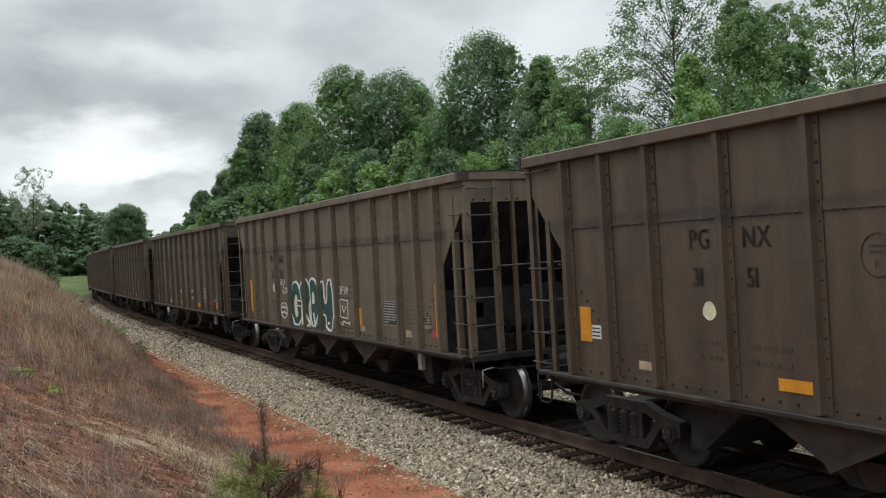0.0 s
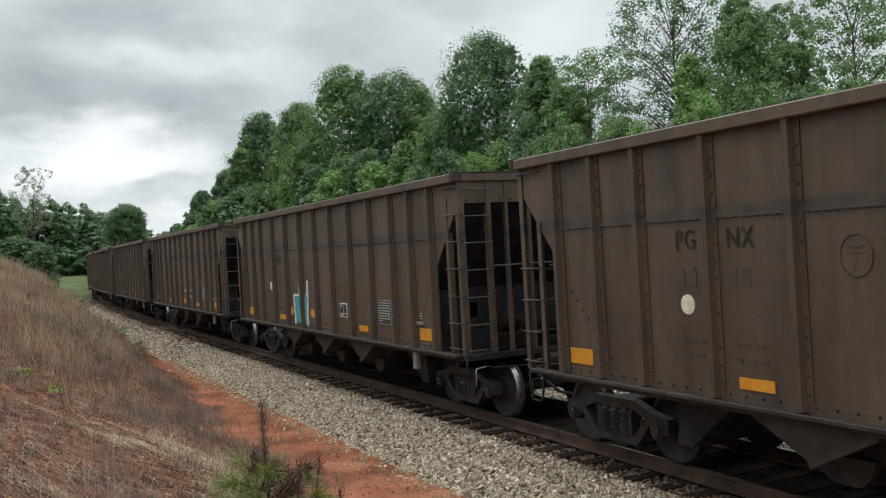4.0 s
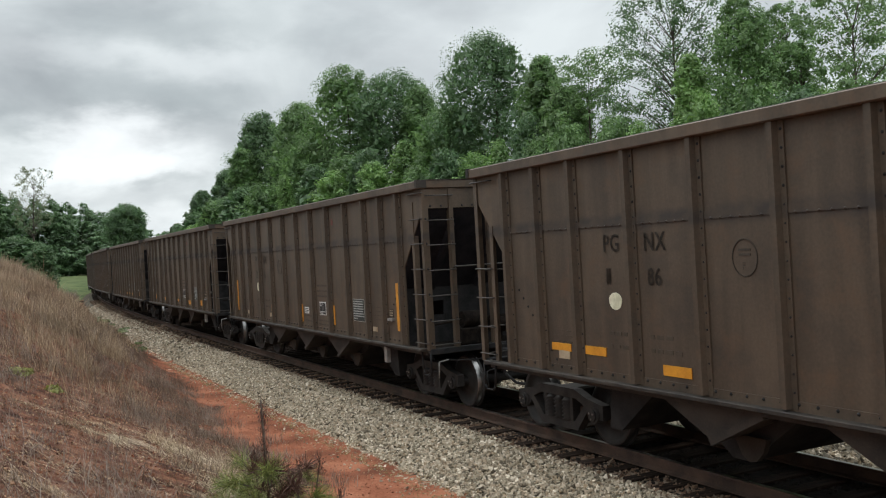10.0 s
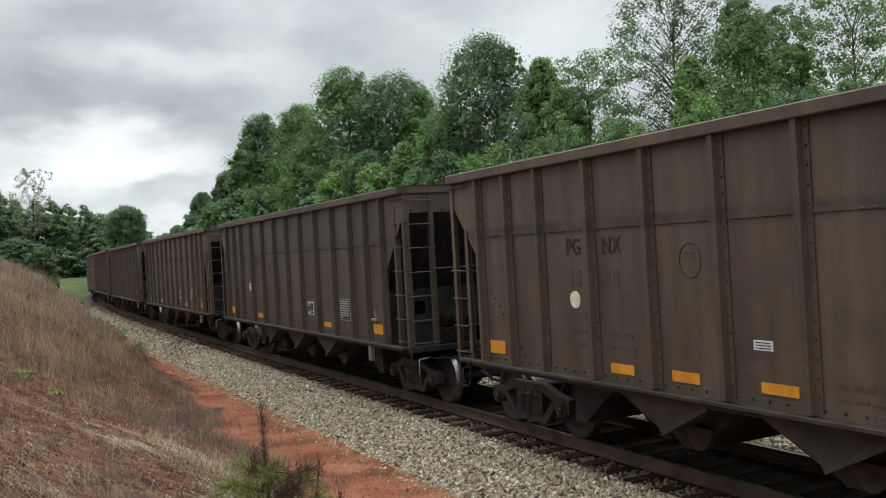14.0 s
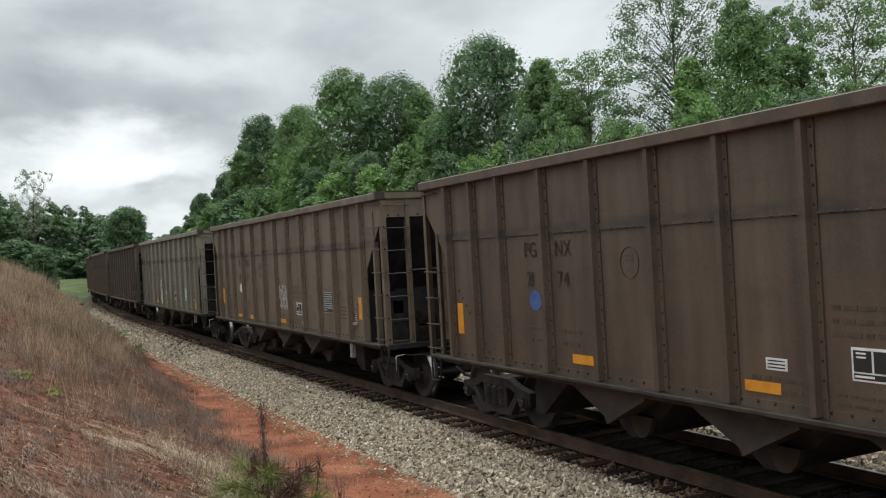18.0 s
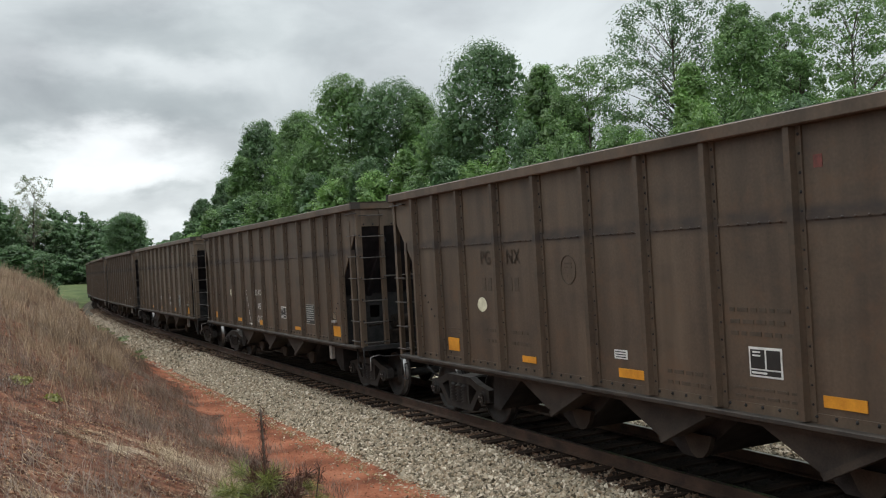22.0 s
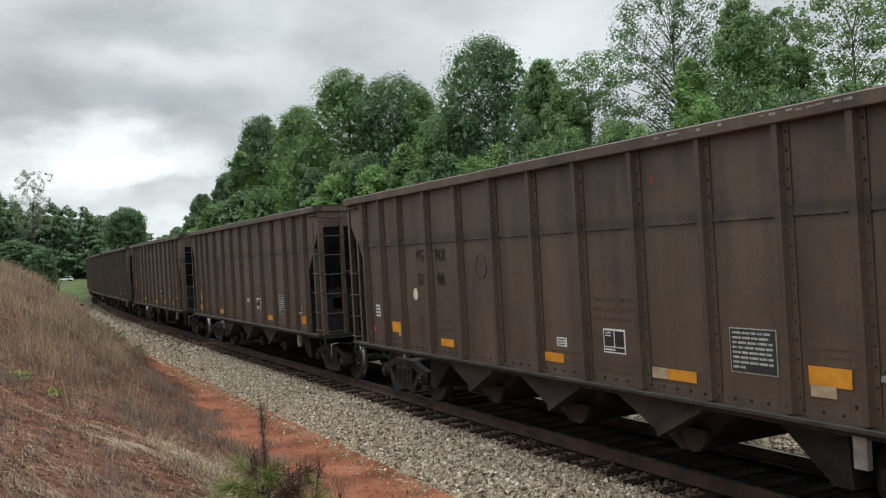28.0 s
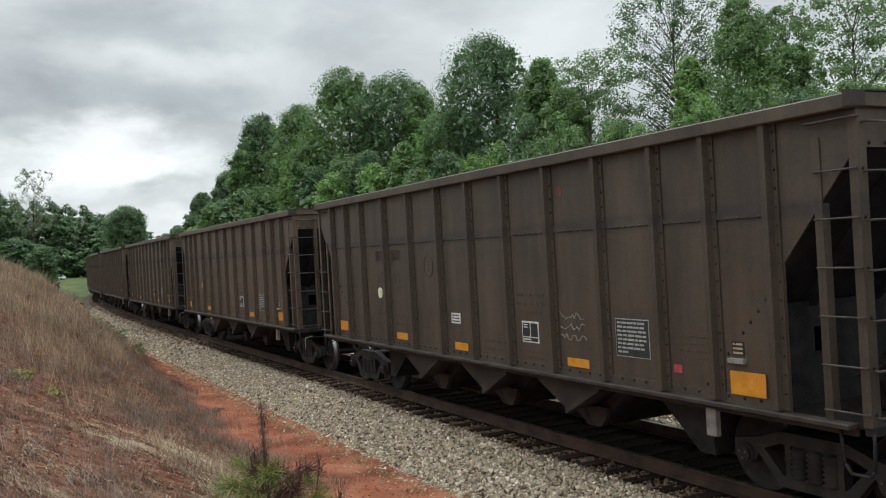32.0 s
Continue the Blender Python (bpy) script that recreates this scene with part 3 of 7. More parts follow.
def truck(root, x):
    bm = bmesh.new()
    box(bm, -0.22, 0.22, -1.02, 1.02, 0.46, 0.74, bevel=0.03)
    t = part("truck", bm, TRUCKDIRT, root, "two-axle truck, black with coal grime")
    t.location = (x, 0, 0)
    for s in (-1, 1):
        bm = bmesh.new()
        ya, yb = sorted((s * 0.93, s * 1.06))
        # cast side frame: arch bar above, sagging lower bar, two columns
        prism(bm, [(-1.08, .40), (-1.08, .60), (-.72, .66), (-.42, .76), (.42, .76), (.72, .66), (1.08, .60), (1.08, .40), (.78, .40), (.70, .53), (.44, .63), (-.44, .63), (-.70, .53), (-.78, .40)], ya, yb)
        prism(bm, [(-.74, .50), (-.66, .56), (-.40, .30), (.40, .30), (.66, .56), (.74, .50), (.46, .18), (-.46, .18)], ya, yb)
        for c in (-.36, .30):
            box(bm, c, c + .07, ya, yb, .28, .66)
        part("side_frame", bm, TRUCKDIRT, t)
        for cx in (-.205, 0.0, .205):
            bm = bmesh.new()
            lathe_z(bm, [(.30, .06)] + [(.305 + k * .027, .085 if k % 2 else .118) for k in range(12)] + [(.63, .06)], (cx, s * 1.0), 12)
            part("spring", bm, TRUCKDIRT, t)
        for e in (-1, 1):
            bm = bmesh.new()
            rod(bm, (e * AXLE, s * .9, .457), (e * AXLE, s * 1.10, .457), 0.115, 16)
            rod(bm, (e * AXLE, s * 1.10, .457), (e * AXLE, s * 1.125, .457), 0.085, 12)
            for k in range(3):
                a = k * 2.094 + .5
                rod(bm, (e * AXLE + .05 * math.cos(a), s * 1.12, .457 + .05 * math.sin(a)), (e * AXLE + .05 * math.cos(a), s * 1.14, .457 + .05 * math.sin(a)), 0.014, 6, slot=1)
            part("axle_bearing", bm, [TRUCKDIRT, STEEL], t)
    for e in (-1, 1):
        wheelset(t, e * AXLE)
    return t


def car_end(root, e):
    """The open end under the slope sheet: sheets, posts, ladders, platform, coupler. e: 1 forward end, -1 rear end."""
    def px(a, b):
        return sorted((e * a, e * b))
    bm = bmesh.new()
    box(bm, *px(7.08, 7.19), -1.53, 1.53, 3.91, 4.05, bevel=0.01)
    for s in (-1, 1):
        box(bm, *px(7.12, 7.2), *sorted((s * 1.53, s * 1.725)), 3.92, 4.055, 1)
    box(bm, *px(7.06, 7.2), -1.53, 1.53, 4.05, 4.062, 1)
    part("end_chord", bm, [PAINT, GRIME_PAINT], root)
    bm = bmesh.new()
    box(bm, *px(7.13, 7.15), -1.58, 1.58, 3.56, 3.91)
    for i in range(15):
        stud(bm, e * 7.15, -1.45 + i * 0.207, 3.60, 0.022, axis="x", sgn=e, slot=1)
    part("end_sheet", bm, [PAINT, GRIME], root)
    # sheet and stiffeners: shade of the recess is painted in over the soot
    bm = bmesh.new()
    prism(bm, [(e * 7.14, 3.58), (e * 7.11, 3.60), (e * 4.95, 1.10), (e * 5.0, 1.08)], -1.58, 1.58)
    sheet = part("slope_sheet", bm, SHADED_SHEET, root, "grimy sloping end sheet, blackened with painted shade")
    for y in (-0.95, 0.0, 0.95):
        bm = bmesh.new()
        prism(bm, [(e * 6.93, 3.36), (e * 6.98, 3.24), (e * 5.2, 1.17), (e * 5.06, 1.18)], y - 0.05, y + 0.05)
        part("stiffener", bm, SHADED_SHEET, sheet)
    bm = bmesh.new()
    box(bm, *px(7.06, 7.18), -1.60, 1.60, 1.02, 1.12, bevel=0.01)
    part("end_sill", bm, GRIME, root)
    if e > 0:                                                   # the rear end is open down to the coupler
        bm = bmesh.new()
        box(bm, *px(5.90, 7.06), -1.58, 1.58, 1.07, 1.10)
        # platform takes the black that holds coal dust and painted shade
        part("end_platform", bm, COAL_SHADE, root)
    # posts
    for y in (-1.565, -1.06, -0.30, 0.22, 1.06, 1.565):
        bm = bmesh.new()
        hw = 0.058 if abs(y) > 1.3 else 0.042
        box(bm, *px(7.15, 7.165), y - hw, y + hw, 1.10, 3.90)
        yy = y - hw if y < 0 else y + hw
        box(bm, *px(7.07, 7.15), min(yy, yy - math.copysign(.014, yy)), max(yy, yy - math.copysign(.014, yy)), 1.10, 3.90)
        if abs(y) > 1.0:
            for z in RUNGS:
                stud(bm, e * 7.165, y, z, 0.022, axis="x", sgn=e, slot=1)
        part("end_post", bm, [PAINT, GRIME], root)
    for s in (-1, 1):
        ya, yb = sorted((s * 1.60, s * 1.615))
        bm = bmesh.new()
        box(bm, *px(6.66, 6.75), ya, yb, 1.10, 3.70 if e > 0 else 3.14)
        box(bm, *px(6.735, 6.75), *sorted((s * 1.52, s * 1.60)), 1.10, 3.10)
        zs = RUNGS if (s * e < 0) else RUNGS[2:]
        if s > 0:
            for z in zs:
                rod(bm, (e * 6.66, s * 1.665, z), (e * 7.19, s * 1.665, z), 0.013, 6)
        stile = part("side_ladder", bm, PAINT, root)
        for z in zs if s < 0 else ():
            bm = bmesh.new()
            rod(bm, (e * 6.69, s * 1.655, z), (e * 7.17, s * 1.655, z), 0.010, 6)
            for xx in (6.70, 7.15):
                rod(bm, (e * xx, s * 1.61, z), (e * xx, s * 1.668, z), 0.011, 5)
            part("rung", bm, HANDHOLD, stile)
        bm = bmesh.new()
        z = 3.83
        rod(bm, (e * 6.62, s * 1.665, z), (e * 7.19, s * 1.665, z), 0.012, 6)
        for xx in (6.64, 7.17):
            rod(bm, (e * xx, s * 1.60, z), (e * xx, s * 1.668, z), 0.011, 5)
        part("grab_iron", bm, HANDHOLD, root)
        if s < 0:
            bm = bmesh.new()
            rod(bm, (e * 7.225, -1.57, z - .05), (e * 7.225, -1.04, z - .05), 0.011, 6)
            for yy in (1.06, 1.555):
                rod(bm, (e * 7.15, -yy, z - .05), (e * 7.23, -yy, z - .05), 0.011, 5)
            part("grab_iron", bm, HANDHOLD, root)
        bm = bmesh.new()
        box(bm, *px(7.166, 7.172), *sorted((s * 1.04, s * 1.10)), 1.10, 3.90)
        if s > 0:
            for z in zs:
                rod(bm, (e * 7.225, s * 1.04, z - .03), (e * 7.225, s * 1.57, z - .03), 0.013, 6)
        end_ladder = part("end_ladder", bm, PAINT, root)
        for z in zs if s < 0 else ():
            bm = bmesh.new()
            rod(bm, (e * 7.225, s * 1.04, z - .03), (e * 7.225, s * 1.57, z - .03), 0.011, 6)
            for yy in (1.06, 1.555):
                rod(bm, (e * 7.165, s * yy, z - .03), (e * 7.23, s * yy, z - .03), 0.011, 5)
            part("rung", bm, HANDHOLD, end_ladder)
        # sill step hanging under the corner, bent from one bar
        bm = bmesh.new()
        y = s * 1.60
        bar = [(6.80, 1.05), (6.84, 0.74), (6.90, 0.66), (7.10, 0.66), (7.15, 0.72), (7.16, 1.05)]
        for (xa, za), (xb, zb) in zip(bar, bar[1:]):
            rod(bm, (e * xa, y, za), (e * xb, y, zb), 0.016, 6)
        part("stirrup_step", bm, GRIME, root)
    bm = bmesh.new()
    rod(bm, (e * 7.25, -1.1, 2.53), (e * 7.25, 1.1, 2.53), 0.014, 6)
    for yy in (-1.06, -.30, .22, 1.06):
        rod(bm, (e * 7.16, yy, 2.53), (e * 7.25, yy, 2.53), 0.011, 5)
    part("handrail", bm, HANDHOLD, root)
    bm = bmesh.new()
    box(bm, *px(7.18, 7.52), -0.24, 0.24, 0.66, 1.02, bevel=0.03)
    box(bm, *px(7.52, 7.90), -0.075, 0.075, 0.74, 0.90, bevel=0.02)
    box(bm, *px(7.86, 8.12), -0.17, 0.14, 0.66, 0.98, bevel=0.04)
    box(bm, *px(8.0, 8.17), 0.02, 0.15, 0.70, 0.94, bevel=0.03)
    part("coupler", bm, GRIME, root, "knuckle coupler in its draft box")
    bm = bmesh.new()
    pts = [Vector((e * 7.45, -.38, .86)), Vector((e * 7.62, -.40, .62)), Vector((e * 7.85, -.34, .48)), Vector((e * 8.1, -.26, .46))]
    for a, b in zip(pts, pts[1:]):
        rod(bm, a, b, 0.024, 8)
    part("air_hose", bm, GRIME, root)
    bm = bmesh.new()
    pts = [Vector((e * 7.24, -1.50, .62)), Vector((e * 7.26, -1.50, .90)), Vector((e * 7.28, -1.32, .93)), Vector((e * 7.30, -1.2, .90)), Vector((e * 7.55, -.3, .90))]
    for k, (a, b) in enumerate(zip(pts, pts[1:])):
        rod(bm, a, b, 0.011, 6, slot=1 if e > 0 and k < 2 else 0)
    part("uncoupling_lever", bm, [GRIME, ALLOY], root)


def chute(root, xc):
    """One cross trough under the sill: a V-shaped funnel with a lock bar on its edge and a discharge gate."""
    end = abs(xc) > 4
    l, r = xc - 1.15, xc + 1.15
    if end:
        l, r = (xc - 1.15, xc - 0.02) if xc > 0 else (xc + 0.02, xc + 1.15)
    tip = xc if not end else (r - 0.05 if xc > 0 else l + 0.05)
    bm = bmesh.new()
    prism(bm, [(l, 1.13), (r, 1.13), (tip + 0.12, 0.36), (tip - 0.12, 0.36)], -1.12, 1.12)
    c = part("hopper_chute", bm, GRIME, root)
    if end:
        return
    for s in (-1, 1):
        bm = bmesh.new()
        prism(bm, [(tip - .95, 1.06), (tip + .95, 1.06), (tip + .04, .62), (tip - .04, .62)], *sorted((s * 1.12, s * 1.50)))
        part("chute_end_plate", bm, GRIME_PAINT, c)
        bm = bmesh.new()
        prism(bm, [(tip - 0.01, 0.64), (tip + 0.03, 0.58), (tip + .80, 0.97), (tip + .76, 1.04)], *sorted((s * 1.505, s * 1.57)))
        part("lock_bar", bm, GRIME_PAINT, c)
        bm = bmesh.new()
        prism(bm, [(tip - .02, .66), (tip + .46, .66), (tip + .40, .50), (tip + .30, .40), (tip + .20, .38), (tip + .10, .44)], *sorted((s * 1.13, s * 1.20)))
        part("gate_arm", bm, GRIME_PAINT, c)


GRIME_PAINT = material("grimy_brown_underframe_paint", (0.016, 0.013, 0.011), (0.046, 0.036, 0.028), rough=0.7, scale=3, fine=40, bump=0.08)


def hopper_car():
    root = new("hopper_car")
    rib = rib_mesh()
    for sgn in (-1, 1):
        side_wall(root, sgn)
        for x in RIBS if sgn < 0 else ():
            ob = new("rib", rib)
            ob.parent = root
            ob.matrix_basis = pose(x, sgn * SIDE, 0, 0, 0, 0 if sgn < 0 else 180)
        bm = bmesh.new()
        box(bm, -7.19, 7.19, *sorted((sgn * 1.52, sgn * 1.715)), 3.90, 4.04, bevel=0.012)
        part("top_chord", bm, PAINT, root)
        if sgn < 0:
            bm = bmesh.new()
            box(bm, -7.1, 7.1, -1.66, -1.56, 4.036, 4.054, bevel=0.006)
            part("coal_residue", bm, GRIME, root, "black coal residue along the rim")
        bm = bmesh.new()
        box(bm, -6.98, 6.98, *sorted((sgn * 1.56, sgn * 1.71)), 1.07, 1.12, bevel=0.008)
        box(bm, -6.98, 6.98, *sorted((sgn * 1.56, sgn * 1.585)), 1.0, 1.07)
        part("side_sill", bm, GRIME_PAINT, root)
    bm = bmesh.new()
    box(bm, -7.2, 7.2, -0.2, 0.2, 0.74, 1.09, bevel=0.01)
    part("centre_sill", bm, GRIME, root)
    bm = bmesh.new()
    box(bm, -5.0, 5.0, -1.58, 1.58, 1.131, 1.16)
    part("floor_sheet", bm, GRIME, root)
    for e in (-1, 1):
        car_end(root, e)
        truck(root, e * TRUCK)
    for xc in (-4.6, -2.3, 0.0, 2.3, 4.6):
        chute(root, xc)
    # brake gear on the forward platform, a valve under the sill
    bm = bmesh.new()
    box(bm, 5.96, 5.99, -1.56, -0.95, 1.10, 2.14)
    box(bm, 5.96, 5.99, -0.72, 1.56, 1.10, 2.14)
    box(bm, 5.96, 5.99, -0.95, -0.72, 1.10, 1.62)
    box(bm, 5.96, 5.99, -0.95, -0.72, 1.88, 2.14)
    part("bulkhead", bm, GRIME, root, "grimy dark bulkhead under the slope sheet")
    bm = bmesh.new()
    rod(bm, (6.72, -0.15, 1.42), (6.72, 0.85, 1.42), 0.16, 16)
    box(bm, 6.64, 6.80, 0.0, 0.06, 1.10, 1.34); box(bm, 6.64, 6.80, 0.62, 0.68, 1.10, 1.34)
    part("air_reservoir", bm, COAL_SHADE, root)
    bm = bmesh.new()
    for k in range(14):
        a0, a1 = 2 * math.pi * k / 14, 2 * math.pi * (k + 1) / 14
        rod(bm, (7.0, 0.78 + .24 * math.cos(a0), 2.02 + .24 * math.sin(a0)), (7.0, 0.78 + .24 * math.cos(a1), 2.02 + .24 * math.sin(a1)), 0.014, 5)
    for a0 in (0, 2.09, 4.19):
        rod(bm, (7.0, 0.78, 2.02), (7.0, 0.78 + .24 * math.cos(a0), 2.02 + .24 * math.sin(a0)), 0.010, 5)
    box(bm, 6.86, 7.0, 0.66, 0.90, 1.82, 2.2, bevel=0.02)
    part("hand_brake_wheel", bm, COAL_SHADE, root)
    bm = bmesh.new()
    rod(bm, (6.75, -0.75, 1.55), (6.75, -0.40, 1.55), 0.15, 14)
    box(bm, 6.6, 6.9, -0.85, -0.35, 1.10, 1.40, bevel=0.02)
    rod(bm, (6.75, -0.75, 1.55), (6.75, -1.3, 1.50), 0.02, 6)
    part("brake_cylinder", bm, COAL_SHADE, root)
    bm = bmesh.new()
    box(bm, 5.05, 5.20, -1.60, -1.52, 0.72, 1.02, bevel=0.01)
    part("door_valve_box", bm, ALLOY, root, "dull aluminium box under the sill")
    return root


ALLOY = material("dull_aluminium", (0.20, 0.19, 0.18), (0.34, 0.33, 0.31), rough=0.5, metal=0.3, scale=8, fine=60, bump=0.05)
CAR_LABEL = "weathered brown steel coal hopper car with ribbed sides on the track"
SOOTY_LABEL = "soot-darkened brown steel coal hopper car with ribbed sides on the track"
FIRST, LAST = -1, 38
CARS = {}


def build_train():
    first = tagged(hopper_car(), CAR_LABEL, "freight car", "coal hopper cars of the train")
    for j in range(FIRST, LAST + 1):
        CARS[j] = first if j == FIRST else copy_thing(first, Matrix())
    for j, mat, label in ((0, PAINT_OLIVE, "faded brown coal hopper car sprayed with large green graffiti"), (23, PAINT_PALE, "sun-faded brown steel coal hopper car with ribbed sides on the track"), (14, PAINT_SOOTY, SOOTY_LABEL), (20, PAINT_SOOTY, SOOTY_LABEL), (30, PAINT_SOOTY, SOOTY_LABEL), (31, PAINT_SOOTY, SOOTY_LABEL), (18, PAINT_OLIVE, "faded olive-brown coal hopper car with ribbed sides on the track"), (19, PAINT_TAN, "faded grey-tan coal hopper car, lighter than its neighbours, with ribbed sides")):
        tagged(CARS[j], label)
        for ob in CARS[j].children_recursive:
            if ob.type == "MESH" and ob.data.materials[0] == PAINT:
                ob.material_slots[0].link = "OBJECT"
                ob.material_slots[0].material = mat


build_train()


def thin_end_posts():
    """Some cars have one more slender post in the forward end."""
    bm = bmesh.new()
    box(bm, 7.15, 7.165, -0.745, -0.695, 1.10, 3.90)
    box(bm, 7.08, 7.15, -0.745, -0.733, 1.10, 3.90)
    me = bpy.data.meshes.new("end_post")
    bm.to_mesh(me); bm.free()
    me.materials.append(PAINT)
    for j in (0, 1, 4, 19):
        ob = new("end_post", me)
        ob.parent = CARS[j]
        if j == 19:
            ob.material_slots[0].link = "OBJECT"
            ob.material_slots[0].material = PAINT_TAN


thin_end_posts()


# ---- markings on the side that shows ----
MARK_Y = -1.602
RED = material("faded_red_paint", (0.34, 0.045, 0.05), (0.50, 0.09, 0.09), rough=0.6, scale=8, fine=80, bump=0)
BLUE = material("faded_blue_paint", (0.035, 0.07, 0.20), (0.06, 0.11, 0.30), rough=0.6, scale=8, fine=80, bump=0)
CREAM = material("cream_white_paint", (0.55, 0.52, 0.36), (0.75, 0.72, 0.54), rough=0.6, scale=12, fine=90, bump=0)
TANTAPE = material("faded_tan_tape", (0.33, 0.25, 0.16), (0.50, 0.40, 0.28), rough=0.55, scale=7, fine=70, bump=0)
TEAL = material("dark_green_teal_paint", (0.012, 0.045, 0.040), (0.025, 0.085, 0.072), rough=0.6, scale=8, fine=80, bump=0)
BRIGHT_TEAL = material("bright_teal_paint", (0.03, 0.26, 0.26), (0.05, 0.36, 0.35), rough=0.6, scale=8, fine=80, bump=0)
PANEL = material("dark_green_stencil_panel", (0.018, 0.022, 0.019), (0.032, 0.037, 0.032), rough=0.6, scale=8, fine=80, bump=0)
DULLWHITE = material("dull_white_stencil", (0.26, 0.26, 0.245), (0.46, 0.46, 0.43), rough=0.7, scale=20, fine=120, bump=0)
CHALK = material("chalk_white_scrawl", (0.16, 0.145, 0.125), (0.34, 0.31, 0.27), rough=0.8, scale=20, fine=120, bump=0)
SILVER = material("silver_white_sprayed_patch", (0.24, 0.23, 0.205), (0.48, 0.46, 0.42), rough=0.5, scale=7, fine=50, bump=0)
FAINT = material("nearly_worn_off_lettering", (0.050, 0.037, 0.026), (0.082, 0.060, 0.042), rough=0.65, scale=9, fine=60, bump=0)
RED_FADED = material("worn_red_badge", (0.10, 0.035, 0.028), (0.20, 0.055, 0.045), rough=0.6, scale=9, fine=60, bump=0)
GHOST = material("worn_dark_lettering", (0.034, 0.026, 0.020), (0.062, 0.046, 0.034), rough=0.65, scale=9, fine=60, bump=0)


WAVE = material("brown_spray_paint", (0.080, 0.062, 0.046), (0.115, 0.090, 0.068), rough=0.7, scale=12, fine=80, bump=0)


def plaque(bm, x, z, w, h, out=0.0, slot=0):
    """A thin flat piece lying on the side; low ones lie on the lap strip."""
    out += 0.012 if z - h / 2 < 1.225 else 0.0
    box(bm, x - w / 2, x + w / 2, MARK_Y - 0.004 - out, MARK_Y + 0.006 - out, z - h / 2, z + h / 2, slot)


def disc(bm, x, z, rx, rz, n=20, wobble=0.0, slot=0):
    prism(bm, [(x + rx * math.cos(a) * (1 + wobble * math.sin(3 * a)), z + rz * math.sin(a) * (1 + wobble * math.cos(2 * a))) for a in [2 * math.pi * i / n for i in range(n)]], MARK_Y - 0.004, MARK_Y + 0.006, slot=slot)


def line(bm, pts, w=0.022, out=0.003, slot=0):
    """A painted stroke along points (x, z) on the side."""
    for (xa, za), (xb, zb) in zip(pts, pts[1:]):
        d = Vector((xb - xa, zb - za))
        if d.length < 1e-4:
            continue
        n = Vector((-d.y, d.x)).normalized() * w / 2
        o = out + (0.012 if min(za, zb) < 1.24 else 0.0)
        e = d.normalized() * w * 0.3
        prism(bm, [(xa - e.x + n.x, za - e.y + n.y), (xa - e.x - n.x, za - e.y - n.y), (xb + e.x - n.x, zb + e.y - n.y), (xb + e.x + n.x, zb + e.y + n.y)], MARK_Y - 0.004 - o, MARK_Y + 0.004, slot=slot)


def scrawl(rnd, x, z, w, h, n=5):
    """Strokes that read as illegible hand writing."""
    out = []
    for row in range(max(1, int(h / 0.14))):
        zz = z + h / 2 - 0.07 - row * 0.14
        xx = x - w / 2
        pts = []
        while xx < x + w / 2:
            pts.append((xx, zz + rnd.uniform(-0.05, 0.05)))
            xx += rnd.uniform(0.03, 0.07)
        out.append(pts)
    return out


